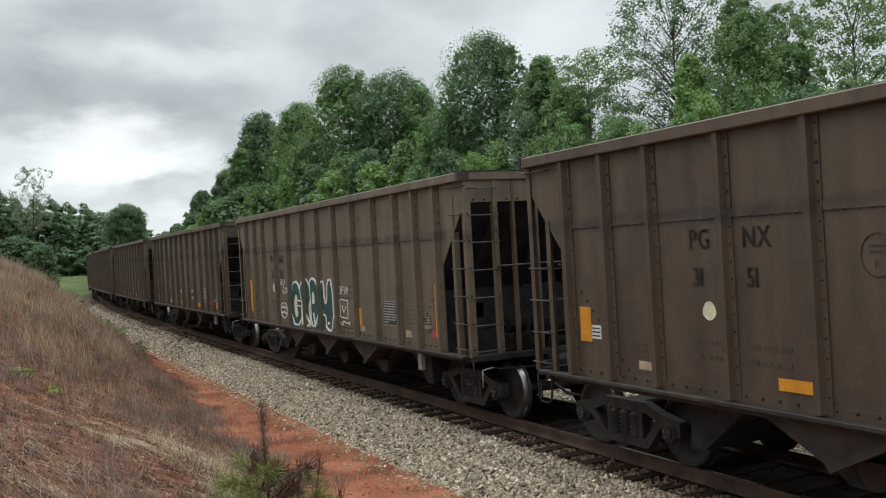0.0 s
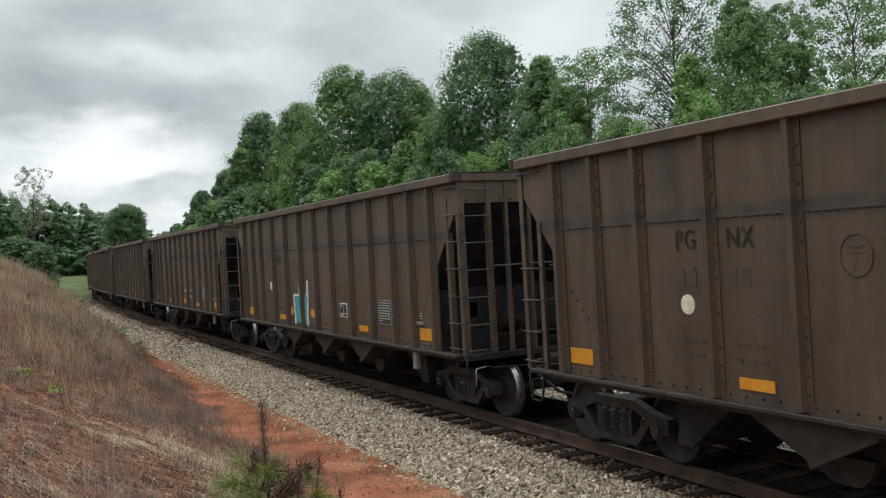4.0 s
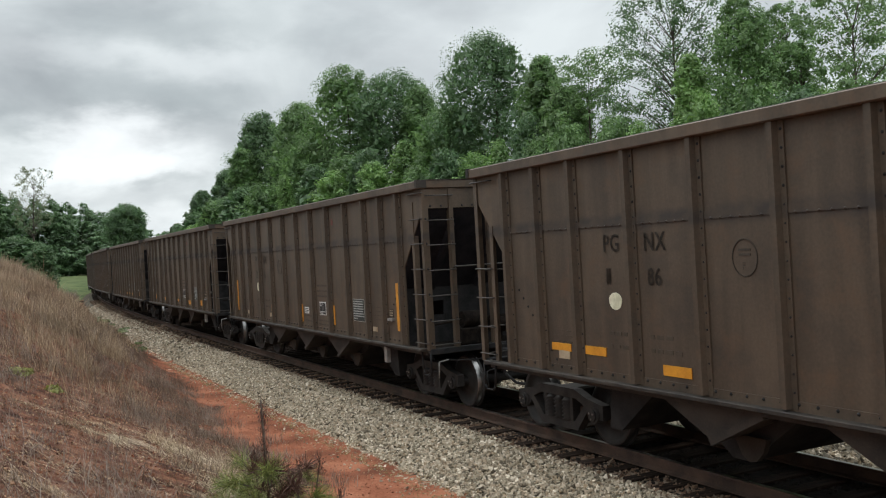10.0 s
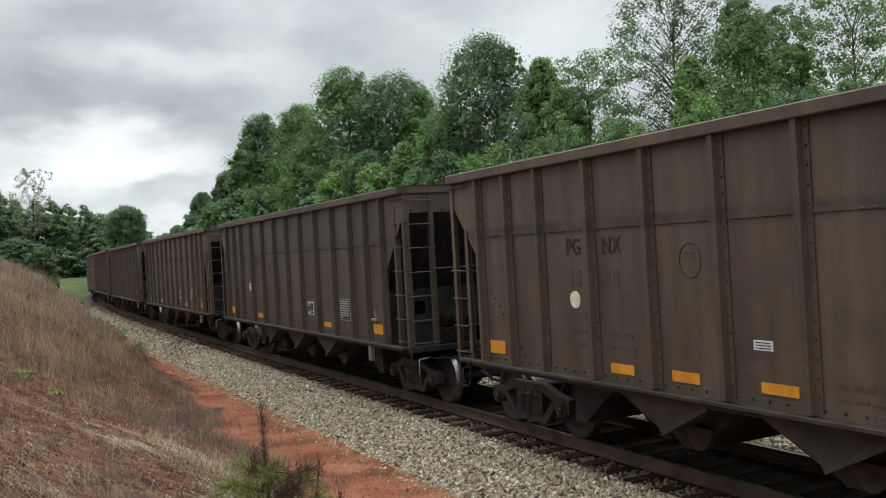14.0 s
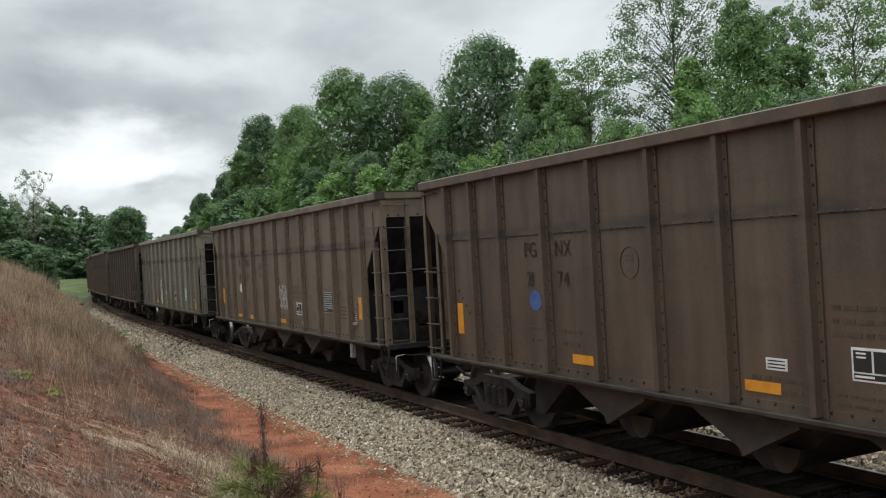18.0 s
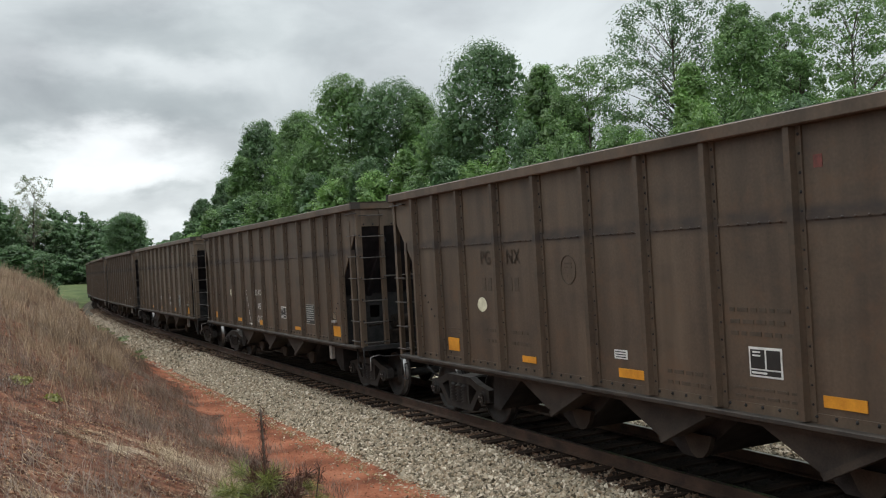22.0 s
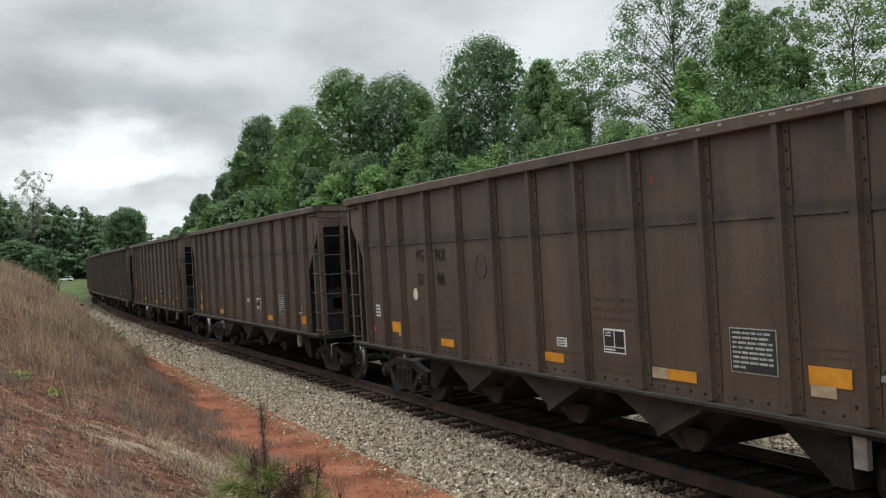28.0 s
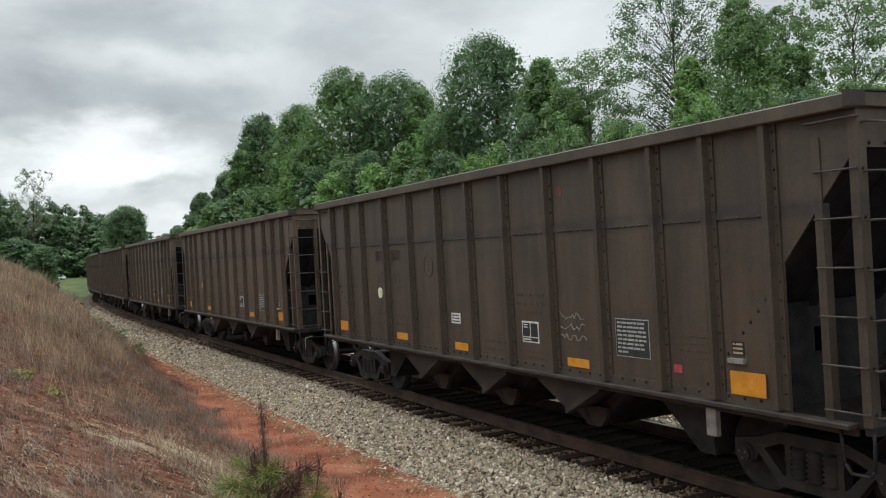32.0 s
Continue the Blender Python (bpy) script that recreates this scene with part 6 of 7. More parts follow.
    words(bm, "76", -1.93, 1.98, 0.14)
    line(bm, [(-2.05, 1.82), (-1.6, 1.86), (-1.45, 1.72)], 0.025)
    line(bm, [(-1.98, 1.8), (-1.85, 1.3), (-1.78, 1.25), (-1.8, 1.8)], 0.025)
    line(bm, [(-1.72, 1.8), (-1.72, 1.28)], 0.025); line(bm, [(-1.72, 1.5), (-1.5, 1.62), (-1.38, 1.55), (-1.62, 1.42), (-1.42, 1.38)], 0.025)
    line(bm, [(-2.1, 1.6), (-2.0, 1.45), (-2.08, 1.4)], 0.025)
    wavy = bmesh.new()
    for x, z0, z1, sway, turn in ((-7.00, 3.80, 3.50, 0.04, 0.4), (-6.88, 3.78, 3.38, 0.05, 1.8), (-6.78, 3.80, 3.26, 0.045, 2.6), (-6.62, 3.82, 3.10, 0.04, 0.9), (-6.53, 3.80, 3.00, 0.04, 3.4), (-6.40, 3.82, 3.40, 0.05, 5.0)):
        line(wavy, [(x + sway * math.sin(turn + 5.2 * k / 14), z0 + (z1 - z0) * k / 14) for k in range(15)], 0.022)
    line(wavy, [(-6.42 + 0.085 * math.cos(0.45 * k), 3.15 + 0.22 * math.sin(0.45 * k)) for k in range(18)], 0.022)
    line(wavy, [(-6.36 + 0.055 * math.cos(0.45 * k), 3.02 + 0.26 * math.sin(0.45 * k)) for k in range(12)], 0.022)
    header = bmesh.new()
    plaque(header, -5.74, 1.945, 0.2, 0.04, 0.004)
    part("label_header", header, BRIGHT_TEAL, CARS[19], "teal strip over the white label")
    holder = bmesh.new()
    line(holder, [(-5.83, 1.68), (-5.62, 1.68), (-5.62, 1.54), (-5.83, 1.54), (-5.83, 1.68)], 0.022, 0.02)
    line(holder, [(-5.83, 1.62), (-5.62, 1.62)], 0.016, 0.02)
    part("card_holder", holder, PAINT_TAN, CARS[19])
    part("graffiti_waves", wavy, WAVE, CARS[19], "brown wavy sprayed strokes")
    part("graffiti_drawing", bm, WHITE, CARS[19], "white sprayed line drawing")


graffiti()


def car_pose(j, t):
    s = travelled(t) - j * PITCH - BODY / 2
    xa, ya, _ = on_track(-(s + TRUCK))
    xb, yb, _ = on_track(-(s - TRUCK))
    return pose((xa + xb) / 2, (ya + yb) / 2, 0, 0, 0, math.degrees(math.atan2(ya - yb, xa - xb)))


# ---- trees ----
def crown_points(rnd, clumps, leaves, shape, spread, flat=0.34):
    """Leaf centres: clumps at random in an uneven egg, leaves scattered over each clump."""
    v = rnd.normal(size=(clumps, 3))
    v /= np.linalg.norm(v, axis=1)[:, None]
    r = rnd.uniform(0.25, 1.0, clumps) ** 0.45
    lump = 0.80 + 0.20 * np.sin(3.1 * v[:, 0] + 4.3 * v[:, 2] + shape) * np.cos(3.2 * v[:, 1] - shape)
    c = v * (r * lump)[:, None]
    size = spread * rnd.uniform(0.55, 1.3, clumps)
    w = rnd.normal(size=(clumps, leaves, 3))
    w /= np.linalg.norm(w, axis=2)[:, :, None]
    rr = size[:, None] * rnd.uniform(0.05, 1.0, (clumps, leaves)) ** 0.5
    P = c[:, None, :] + w * rr[:, :, None] * (1, 1, flat)
    return P.reshape(-1, 3), (w * 0.8 + (0, 0, 0.8)).reshape(-1, 3)


def leaf_quads(P, N, size, rnd):
    n = len(P)
    N = N / np.linalg.norm(N, axis=1)[:, None] + rnd.normal(size=(n, 3)) * 0.33
    A = np.cross(N, rnd.normal(size=(n, 3)))
    A /= np.linalg.norm(A, axis=1)[:, None]
    B = np.cross(N, A)
    B /= np.linalg.norm(B, axis=1)[:, None]
    s = (size * rnd.uniform(0.6, 1.4, n))[:, None]
    V = np.stack([P - A * s, P - B * s * 0.5, P + A * s, P + B * s * 0.5], 1).reshape(-1, 3)
    return V, np.arange(4 * n).reshape(-1, 4)


# crown outline (share of the full radius at shares of the crown's height), clumps, their size, leaves in each, share of the crown's heart that is filled, underside, clump flatness, wildness
HABITS = {"oval": ((0, .2, .45, .7, .88, 1), (.62, .90, 1.0, .86, .58, .2), 130, .30, 240, .88, .36, .8, .26),
          "broad": ((0, .2, .5, .8, .93, 1), (.6, .9, 1.0, .92, .70, .3), 130, .30, 240, .88, .36, .75, .28),
          "column": ((0, .15, .5, .8, .93, 1), (.8, 1.0, .95, .76, .48, .15), 150, .30, 140, .85, .16, .85, .18),
          "cone": ((0, .15, .4, .7, .9, 1), (.8, 1.0, .82, .50, .24, .06), 80, .30, 120, .65, .03, .85, .18),
          "shrub": ((0, .25, .55, .8, .93, 1), (.85, 1.0, .96, .8, .55, .25), 80, .33, 115, .85, .02, .75, .22),
          "plume": ((0, .2, .5, .8, .93, 1), (.7, .9, 1.0, 1.0, .8, .4), 130, .24, 130, .0, .30, .42, .25),
          "airy": ((0, .2, .5, .8, .93, 1), (.55, .9, 1.0, .95, .74, .4), 260, .165, 84, .0, .30, .85, .2),
          "bare": ((0, .2, .5, .8, .93, 1), (.45, .85, 1.0, .9, .7, .35), 110, .13, 30, .0, .40, .8, .25),
          "tier": ((0, .2, .5, .8, .93, 1), (.85, 1.0, 1.0, .85, .6, .3), 150, .26, 130, .0, .14, .38, .22)}


def tree_parts(seed, habit, height, radius, leaf, mat):
    """Trunk with limbs reaching into a crown of leafy clumps, real size. Each crown has bulges and hollows of its own."""
    hs, rs, clumps, size, leaves, heart, base, flat, wild = HABITS[habit]
    rnd = np.random.RandomState(seed)
    low = base * height
    tall = height - low
    # clump centres, spread evenly round the crown and mostly near its surface
    k = (np.arange(clumps) + rnd.uniform(0, 1, clumps)) / clumps
    ang = np.arange(clumps) * 2.39996 + rnd.normal(size=clumps) * 0.35
    k = k ** 0.92
    depth = 1 - 0.85 * rnd.uniform(0, 1, clumps) ** (2.4 if heart else 1.3)
    bulge = 1 + wild * (np.sin(2 * ang + seed) * np.cos(5 * k + seed * 2) + 0.7 * np.sin(3 * ang - 7 * k + seed * 3))
    r = radius * np.interp(k, hs, rs) * bulge * depth * (1 - size * 0.55)
    cs = radius * size * rnd.uniform(0.5, 1.5, clumps)
    C = np.stack([np.cos(ang) * r, np.sin(ang) * r, low + k * (tall - cs * flat * 0.8)], -1)
    # leaves over each clump's dome
    w = rnd.normal(size=(clumps, leaves, 3)) + (C / radius * (1, 1, 0) * 0.5 + (0, 0, 0.35))[:, None, :]
    w /= np.linalg.norm(w, axis=2)[:, :, None]
    rr = cs[:, None] * rnd.uniform(0.4, 1.0, (clumps, leaves))
    sprig = rnd.uniform(0, 1, (clumps, leaves)) > 0.94
    rr = np.where(sprig, rr * rnd.uniform(1.0, 1.25, rr.shape), rr)
    P = (C[:, None, :] + w * rr[:, :, None] * (1, 1, flat)).reshape(-1, 3)
    N = (w + (0, 0, 0.55)).reshape(-1, 3)
    S = np.full(len(P), leaf)
    if heart:
        m = int(clumps * 22)
        kk = rnd.uniform(0.02, 0.93, m)
        aa, ra = rnd.uniform(0, 6.283, m), radius * np.interp(kk, hs, rs) * heart * np.sqrt(rnd.uniform(0.1, 1, m))
        P = np.concatenate([P, np.stack([np.cos(aa) * ra, np.sin(aa) * ra, low + kk * tall * 0.95], -1)])
        N = np.concatenate([N, rnd.normal(size=(m, 3)) + (0, 0, 0.3)])
        S = np.concatenate([S, np.full(m, leaf * (3.3 if leaf > 0.085 else 2.1))])
    V, F = leaf_quads(P, N, S, rnd)
    crown = mesh_of("crown", V, F, [mat])
    bm = bmesh.new()
    bend = rnd.uniform(-0.022, 0.022, (7, 2)).cumsum(0) * height * 0.5
    top = 0.90 if heart else 0.80
    zs = [float(z) for z in np.linspace(-0.3, height * top, 7)]
    tr = [float(q) for q in np.linspace(0.0125, 0.002, 7) * height]
    nodes = [Vector((float(bend[i][0]) if i else 0, float(bend[i][1]) if i else 0, zs[i])) for i in range(7)]
    for i in range(6):
        rod(bm, nodes[i], nodes[i + 1], tr[i], 7, tr[i + 1])
    for c in C[::4] if heart else C[::2]:
        z = max(low * 0.8 + 0.4, c[2] - 0.75 * math.hypot(c[0], c[1]) - 0.2)
        z = min(z, zs[-1] * 0.98)
        i = max(0, min(5, int(np.searchsorted(zs, z)) - 1))
        o = nodes[i].lerp(nodes[i + 1], (z - zs[i]) / (zs[i + 1] - zs[i]))
        q = Vector([float(v) for v in c])
        mid = o.lerp(q, 0.5) + Vector((0, 0, 0.08 * (q - o).length))
        t = tr[i] * (0.30 if heart else 0.38)
        rod(bm, o, mid, t, 5, t * .6); rod(bm, mid, q, t * .6, 4, t * .15)
    trunk = bpy.data.meshes.new("trunk")
    bm.to_mesh(trunk); bm.free()
    trunk.materials.append(BARK)
    return trunk, crown, height, radius


def plant(kind, x, y, top, radius, label, name="tree", group="trees beyond the track", raised=False):
    """A tree whose top reaches that height (above the ground, or with raised above the rails), standing on the ground at x, y."""
    z = float(ground_height(np.array([x]), np.array([y]))[0][0])
    trunk, crown, tall, wide = kind
    root = new(name)
    for nm, me in (("trunk", trunk), ("crown", crown)):
        new(nm, me).parent = root
    height = top - z if raised else top
    root.matrix_basis = Matrix.Translation((x, y, z)) @ Matrix.Rotation(x * 1.7 + y, 4, "Z") @ Matrix.Diagonal((radius / wide, radius / wide, height / tall, 1))
    return tagged(root, label, "tree" if name == "tree" else "shrub", group)


T_LABEL = {"oval": "tall round-crowned broadleaf tree in full green leaf", "broad": "broad broadleaf tree with a dense lumpy crown", "column": "slender leafy green tree with a dense tall crown",
           "plume": "tree with feathery drooping leaf plumes and gaps", "airy": "tall tree with an open airy crown and bare limbs", "tier": "dark tree with leaves in loose spreading tiers"}
S_LABEL = "dense green shrub at the wood's edge"
# habit, leaf, x, y, top above the rails, crown radius
WOOD = (("oval", LEAF_DARK, -45.7, 160.0, 9.6, 2.1),
        ("oval", LEAF_DARK, -38.5, 150.0, 14.3, 2.7),
        ("oval", LEAF_DARK, -32.1, 140.0, 16.6, 3.0),
        ("oval", LEAF_DARK, -23.5, 124.0, 22.6, 4.3),
        ("oval", LEAF, -25.4, 120.0, 17.3, 2.3),
        ("oval", LEAF, -17.3, 116.0, 22.2, 4.4),
        ("broad", LEAF, -14.4, 109.0, 16.6, 5.0),
        ("oval", LEAF, -10.3, 106.0, 24.5, 5.2),
        ("broad", LEAF_DARK, -4.4, 102.0, 22.9, 5.4),
        ("oval", LEAF, -1.7, 98.0, 20.2, 3.0),
        ("oval", LEAF_DARK, 4.8, 82.0, 22.1, 5.5),
        ("broad", LEAF, 1.1, 85.0, 16.0, 3.8),
        ("oval", LEAF, 8.5, 72.0, 17.4, 2.3),
        ("plume", LEAF, 10.3, 60.0, 15.2, 3.9),
        ("oval", LEAF, 8.9, 63.0, 13.5, 2.1),
        ("airy", LEAF_DARK, 14.4, 55.0, 18.3, 4.6),
        ("column", LEAF, 14.7, 44.0, 14.2, 2.2),
        ("column", LEAF_LIGHT, 11.7, 42.0, 11.1, 1.2),
        ("airy", LEAF, 19.2, 51.0, 15.3, 2.6),
        ("airy", LEAF, 18.0, 46.0, 12.1, 1.8),
        ("tier", LEAF, 18.5, 40.0, 14.4, 3.4),
        ("tier", LEAF, 22.4, 43.0, 14.5, 2.9))
# x, y, top, radius, kind
UNDERWOOD = ((-16.8, 100.0, 11.8, 2.2, 3), (-13.2, 100.0, 12.7, 3.2, 1), (-9.7, 96.0, 13.2, 3.2, 0), (-7.1, 92.0, 13.2, 2.9, 1), (-3.1, 84.0, 12.9, 3.1, 3),
         (-6.0, 86.0, 11.3, 2.4, 2), (0.7, 76.0, 11.1, 2.6, 1), (4.4, 66.0, 10.5, 2.4, 3), (2.6, 68.0, 9.8, 1.9, 2), (6.8, 60.0, 9.9, 2.0, 0),
         (8.1, 56.0, 10.2, 1.7, 0), (6.3, 64.0, 12.0, 1.6, 1), (10.0, 52.0, 9.9, 1.8, 0), (11.0, 50.0, 9.2, 1.3, 2), (14.0, 40.0, 9.4, 1.6, 0),
         (11.3, 39.0, 8.9, 1.3, 2), (15.0, 38.0, 8.8, 1.6, 1), (16.5, 36.0, 8.8, 1.7, 0), (15.9, 37.0, 8.4, 1.3, 2), (-23.0, 108.0, 11.3, 3.8, 1),
         (-26.9, 112.0, 10.3, 3.6, 0), (-19.6, 104.0, 11.4, 2.8, 0), (-31.3, 118.0, 9.2, 3.1, 1), (-10.5, 92.0, 11.2, 2.8, 2), (-1.5, 80.0, 10.2, 2.4, 0))
BUSHES = [tree_parts(61, "shrub", 10, 2.2, 0.10, LEAF), tree_parts(62, "shrub", 10, 2.2, 0.10, LEAF_DARK), tree_parts(63, "shrub", 10, 2.0, 0.095, LEAF_LIGHT), tree_parts(64, "cone", 11, 2.2, 0.10, LEAF_LIGHT)]
SPARSE = tree_parts(71, "bare", 18, 4.5, 0.13, LEAF_PALE)
ROUND = tree_parts(72, "broad", 16, 5.0, 0.15, LEAF_DARK)


def build_trees():
    for k, (habit, leaf, x, y, top, radius) in enumerate(WOOD):
        size = float(np.interp(y, (38, 60, 160), (0.074, 0.088, 0.128)))
        plant(tree_parts(101 + k, habit, top, radius, size, leaf), x, y, top, radius, T_LABEL[habit], raised=True)
    for x, y, top, radius, kind in UNDERWOOD:
        plant(BUSHES[kind], x, y, top, radius, "young bushy tree with fresh light green leaves" if kind > 1 else S_LABEL, "shrub", "shrubs at the wood's edge", True)
    for x, y, height, radius, kind in ((14.5, 34.0, 4.7, 2.0, 0), (12.0, 36.0, 5.1, 2.0, 2), (15.7, 33.0, 4.2, 1.8, 1), (9.7, 40.0, 5.7, 2.1, 2), (6.9, 44.0, 5.9, 2.2, 0), (3.6, 50.0, 6.1, 2.4, 1), (17.5, 33.0, 5.0, 2.0, 0),
                                       (-0.1, 56.0, 6.2, 2.7, 2), (-5.8, 66.0, 6.6, 3.2, 0), (-12.9, 80.0, 6.9, 3.4, 1), (-20.8, 96.0, 7.5, 3.5, 0), (-29.1, 112.0, 8.1, 3.4, 2)):
        plant(BUSHES[kind], x, y, height, radius, S_LABEL, "shrub", "shrubs at the wood's edge")
    for k in range(11):
        x, y, a = on_track(-7.0 + 4.3 * k, -12.5 - 1.2 * math.sin(2.1 * k))
        plant(BUSHES[k % 3], float(x), float(y), 3.3 + 0.8 * math.sin(1.7 * k), 2.6, "low green thicket at the field's edge", "shrub", "shrubs at the wood's edge")
    plant(SPARSE, -132.6, 300.0, 36.3, 8.4, "tall sparse pale tree above the distant wood", group="distant trees")
    plant(ROUND, -97.0, 285.0, 22.2, 6.3, "round-crowned tree at the distant wood's end", group="distant trees")
    plant(BUSHES[1], -43.4, 100.0, 5.9, 1.8, "dark round shrub on the bank's end", "shrub", "shrubs at the wood's edge")
    plant(BUSHES[1], -48.0, 104.0, 6.8, 3.8, "dark round shrub on the bank's end", "shrub", "shrubs at the wood's edge")


def build_far_wood():
    rnd = np.random.RandomState(5)
    Vs, Fs, n = [], [], 0
    P0, N0 = crown_points(rnd, 90, 44, 2.0, 0.24)
    for x in np.arange(-235.0, -80.0, 3.4):
        y = 320 + rnd.uniform(-16, 24)
        tall = np.interp(x, (-235, -154, -146, -132, -124, -116, -105, -89), (32, 31, 30, 25.5, 23, 21, 15.5, 12)) + rnd.uniform(-2, 1.5)
        for k in range(3):
            h, w = (tall, tall - 5.5, min(12.0, tall - 3))[k], rnd.uniform(6, 8.5)
            P = P0 * (w, w, h * 0.52) + (x * (1 - 0.04 * k), y - 10 * k, 0.8 + h * (0.5, 0.5, 0.28)[k])
            V, F = leaf_quads(P, N0, 0.55, rnd)
            Vs.append(V); Fs.append(F + n); n += len(V)
    me = mesh_of("distant_wood", np.concatenate(Vs), np.concatenate(Fs), [LEAF_DARK])
    tagged(new("distant_wood", me), "distant wood of dark green broadleaf trees across the fields", "woods", kind="stuff")


# ---- ballast stones and clods ----
def stones(name, label, u0, u1, l0, l1, count, size, mat, seed, bed, category="gravel"):
    rnd = np.random.RandomState(seed)
    u, l = rnd.uniform(u0, u1, count), rnd.uniform(l0, l1, count)
    x, y, a = on_track(u, l)
    z = bed(u, l, x, y)
    octa = np.array([(1, 0, 0), (-1, 0, 0), (0, 1, 0), (0, -1, 0), (0, 0, 1), (0, 0, -1)], float)
    fc = np.array([(0, 2, 4), (2, 1, 4), (1, 3, 4), (3, 0, 4), (2, 0, 5), (1, 2, 5), (3, 1, 5), (0, 3, 5)])
    s = size * rnd.uniform(0.55, 1.45, (count, 1, 1))
    V = octa[None] * rnd.uniform(0.55, 1.15, (count, 6, 1)) * rnd.uniform(0.7, 1.2, (count, 1, 3)) + rnd.normal(size=(count, 6, 3)) * 0.16
    q = rnd.normal(size=(count, 4)); q /= np.linalg.norm(q, axis=1)[:, None]
    w, i, j, k = q.T
    R = np.stack([1 - 2 * (j * j + k * k), 2 * (i * j - k * w), 2 * (i * k + j * w), 2 * (i * j + k * w), 1 - 2 * (i * i + k * k), 2 * (j * k - i * w), 2 * (i * k - j * w), 2 * (j * k + i * w), 1 - 2 * (i * i + j * j)], -1).reshape(-1, 3, 3)
    V = np.einsum("nij,nvj->nvi", R, V * s) + np.stack([x, y, z], -1)[:, None, :]
    F = (fc[None] + 6 * np.arange(count)[:, None, None]).reshape(-1, 3)
    tagged(new(name, mesh_of(name, V.reshape(-1, 3), F, [mat])), label, category, kind="stuff")


def bed_height(u, l, x, y):
    return np.interp(l, (-5.9, -2.6, -1.7, -1.25, 1.28, 1.6, 2.72, 3.4), (-0.46, -0.49, -0.25, -0.21, -0.21, -0.235, -0.66, -0.64))


def soil_height(u, l, x, y):
    return ground_height(x, y)[0]


def build_stones():
    g = "loose grey crushed stone on the ballast shoulder"
    stones("ballast_stones", g, -8, 9, 1.30, 2.84, 24000, 0.035, STONE, 1, bed_height)
    stones("ballast_stones", g, 9, 24, 1.32, 2.9, 21000, 0.035, STONE, 2, bed_height)
    stones("ballast_stones", g, 24, 70, 1.35, 2.9, 14000, 0.055, STONE, 3, bed_height)
    stones("ballast_stones", g, -8, 24, -5.9, -1.45, 17000, 0.05, STONE, 4, bed_height)
    stones("stained_stones", "coal-dusted and rust-stained stone between the ties", -8, 26, 0.83, 1.42, 8500, 0.036, BROWNSTONE, 5, bed_height)
    # stones under the train: stain and shade both in their colour
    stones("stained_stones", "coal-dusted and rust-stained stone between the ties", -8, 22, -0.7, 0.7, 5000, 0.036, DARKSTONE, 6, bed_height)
    stones("clay_clods", "red clay clods and pebbles on bare ground", -6, 16, 2.9, 9.0, 11000, 0.015, CLOD, 7, soil_height, "soil")
    stones("leaf_litter", "scattered dry leaf and bark litter on the slope", -5, 14, 4.2, 9.0, 10000, 0.016, CHIP, 9, soil_height, "litter")
    stones("strewn_stones", "stray ballast stones on red clay", -6, 22, 2.65, 3.3, 520, 0.026, STONE, 8, soil_height)
    stones("gravel_fringe", "sandy gravel and dry moss where ballast meets clay", -6, 24, 2.52, 3.0, 7000, 0.017, FRINGE, 31, lambda u, l, x, y: np.maximum(bed_height(u, l, x, y), soil_height(u, l, x, y)))
    stones("stained_stones", "rust-brown stone beside the far rails", 26, 80, 0.83, 1.7, 6500, 0.06, BROWNSTONE, 32, bed_height)


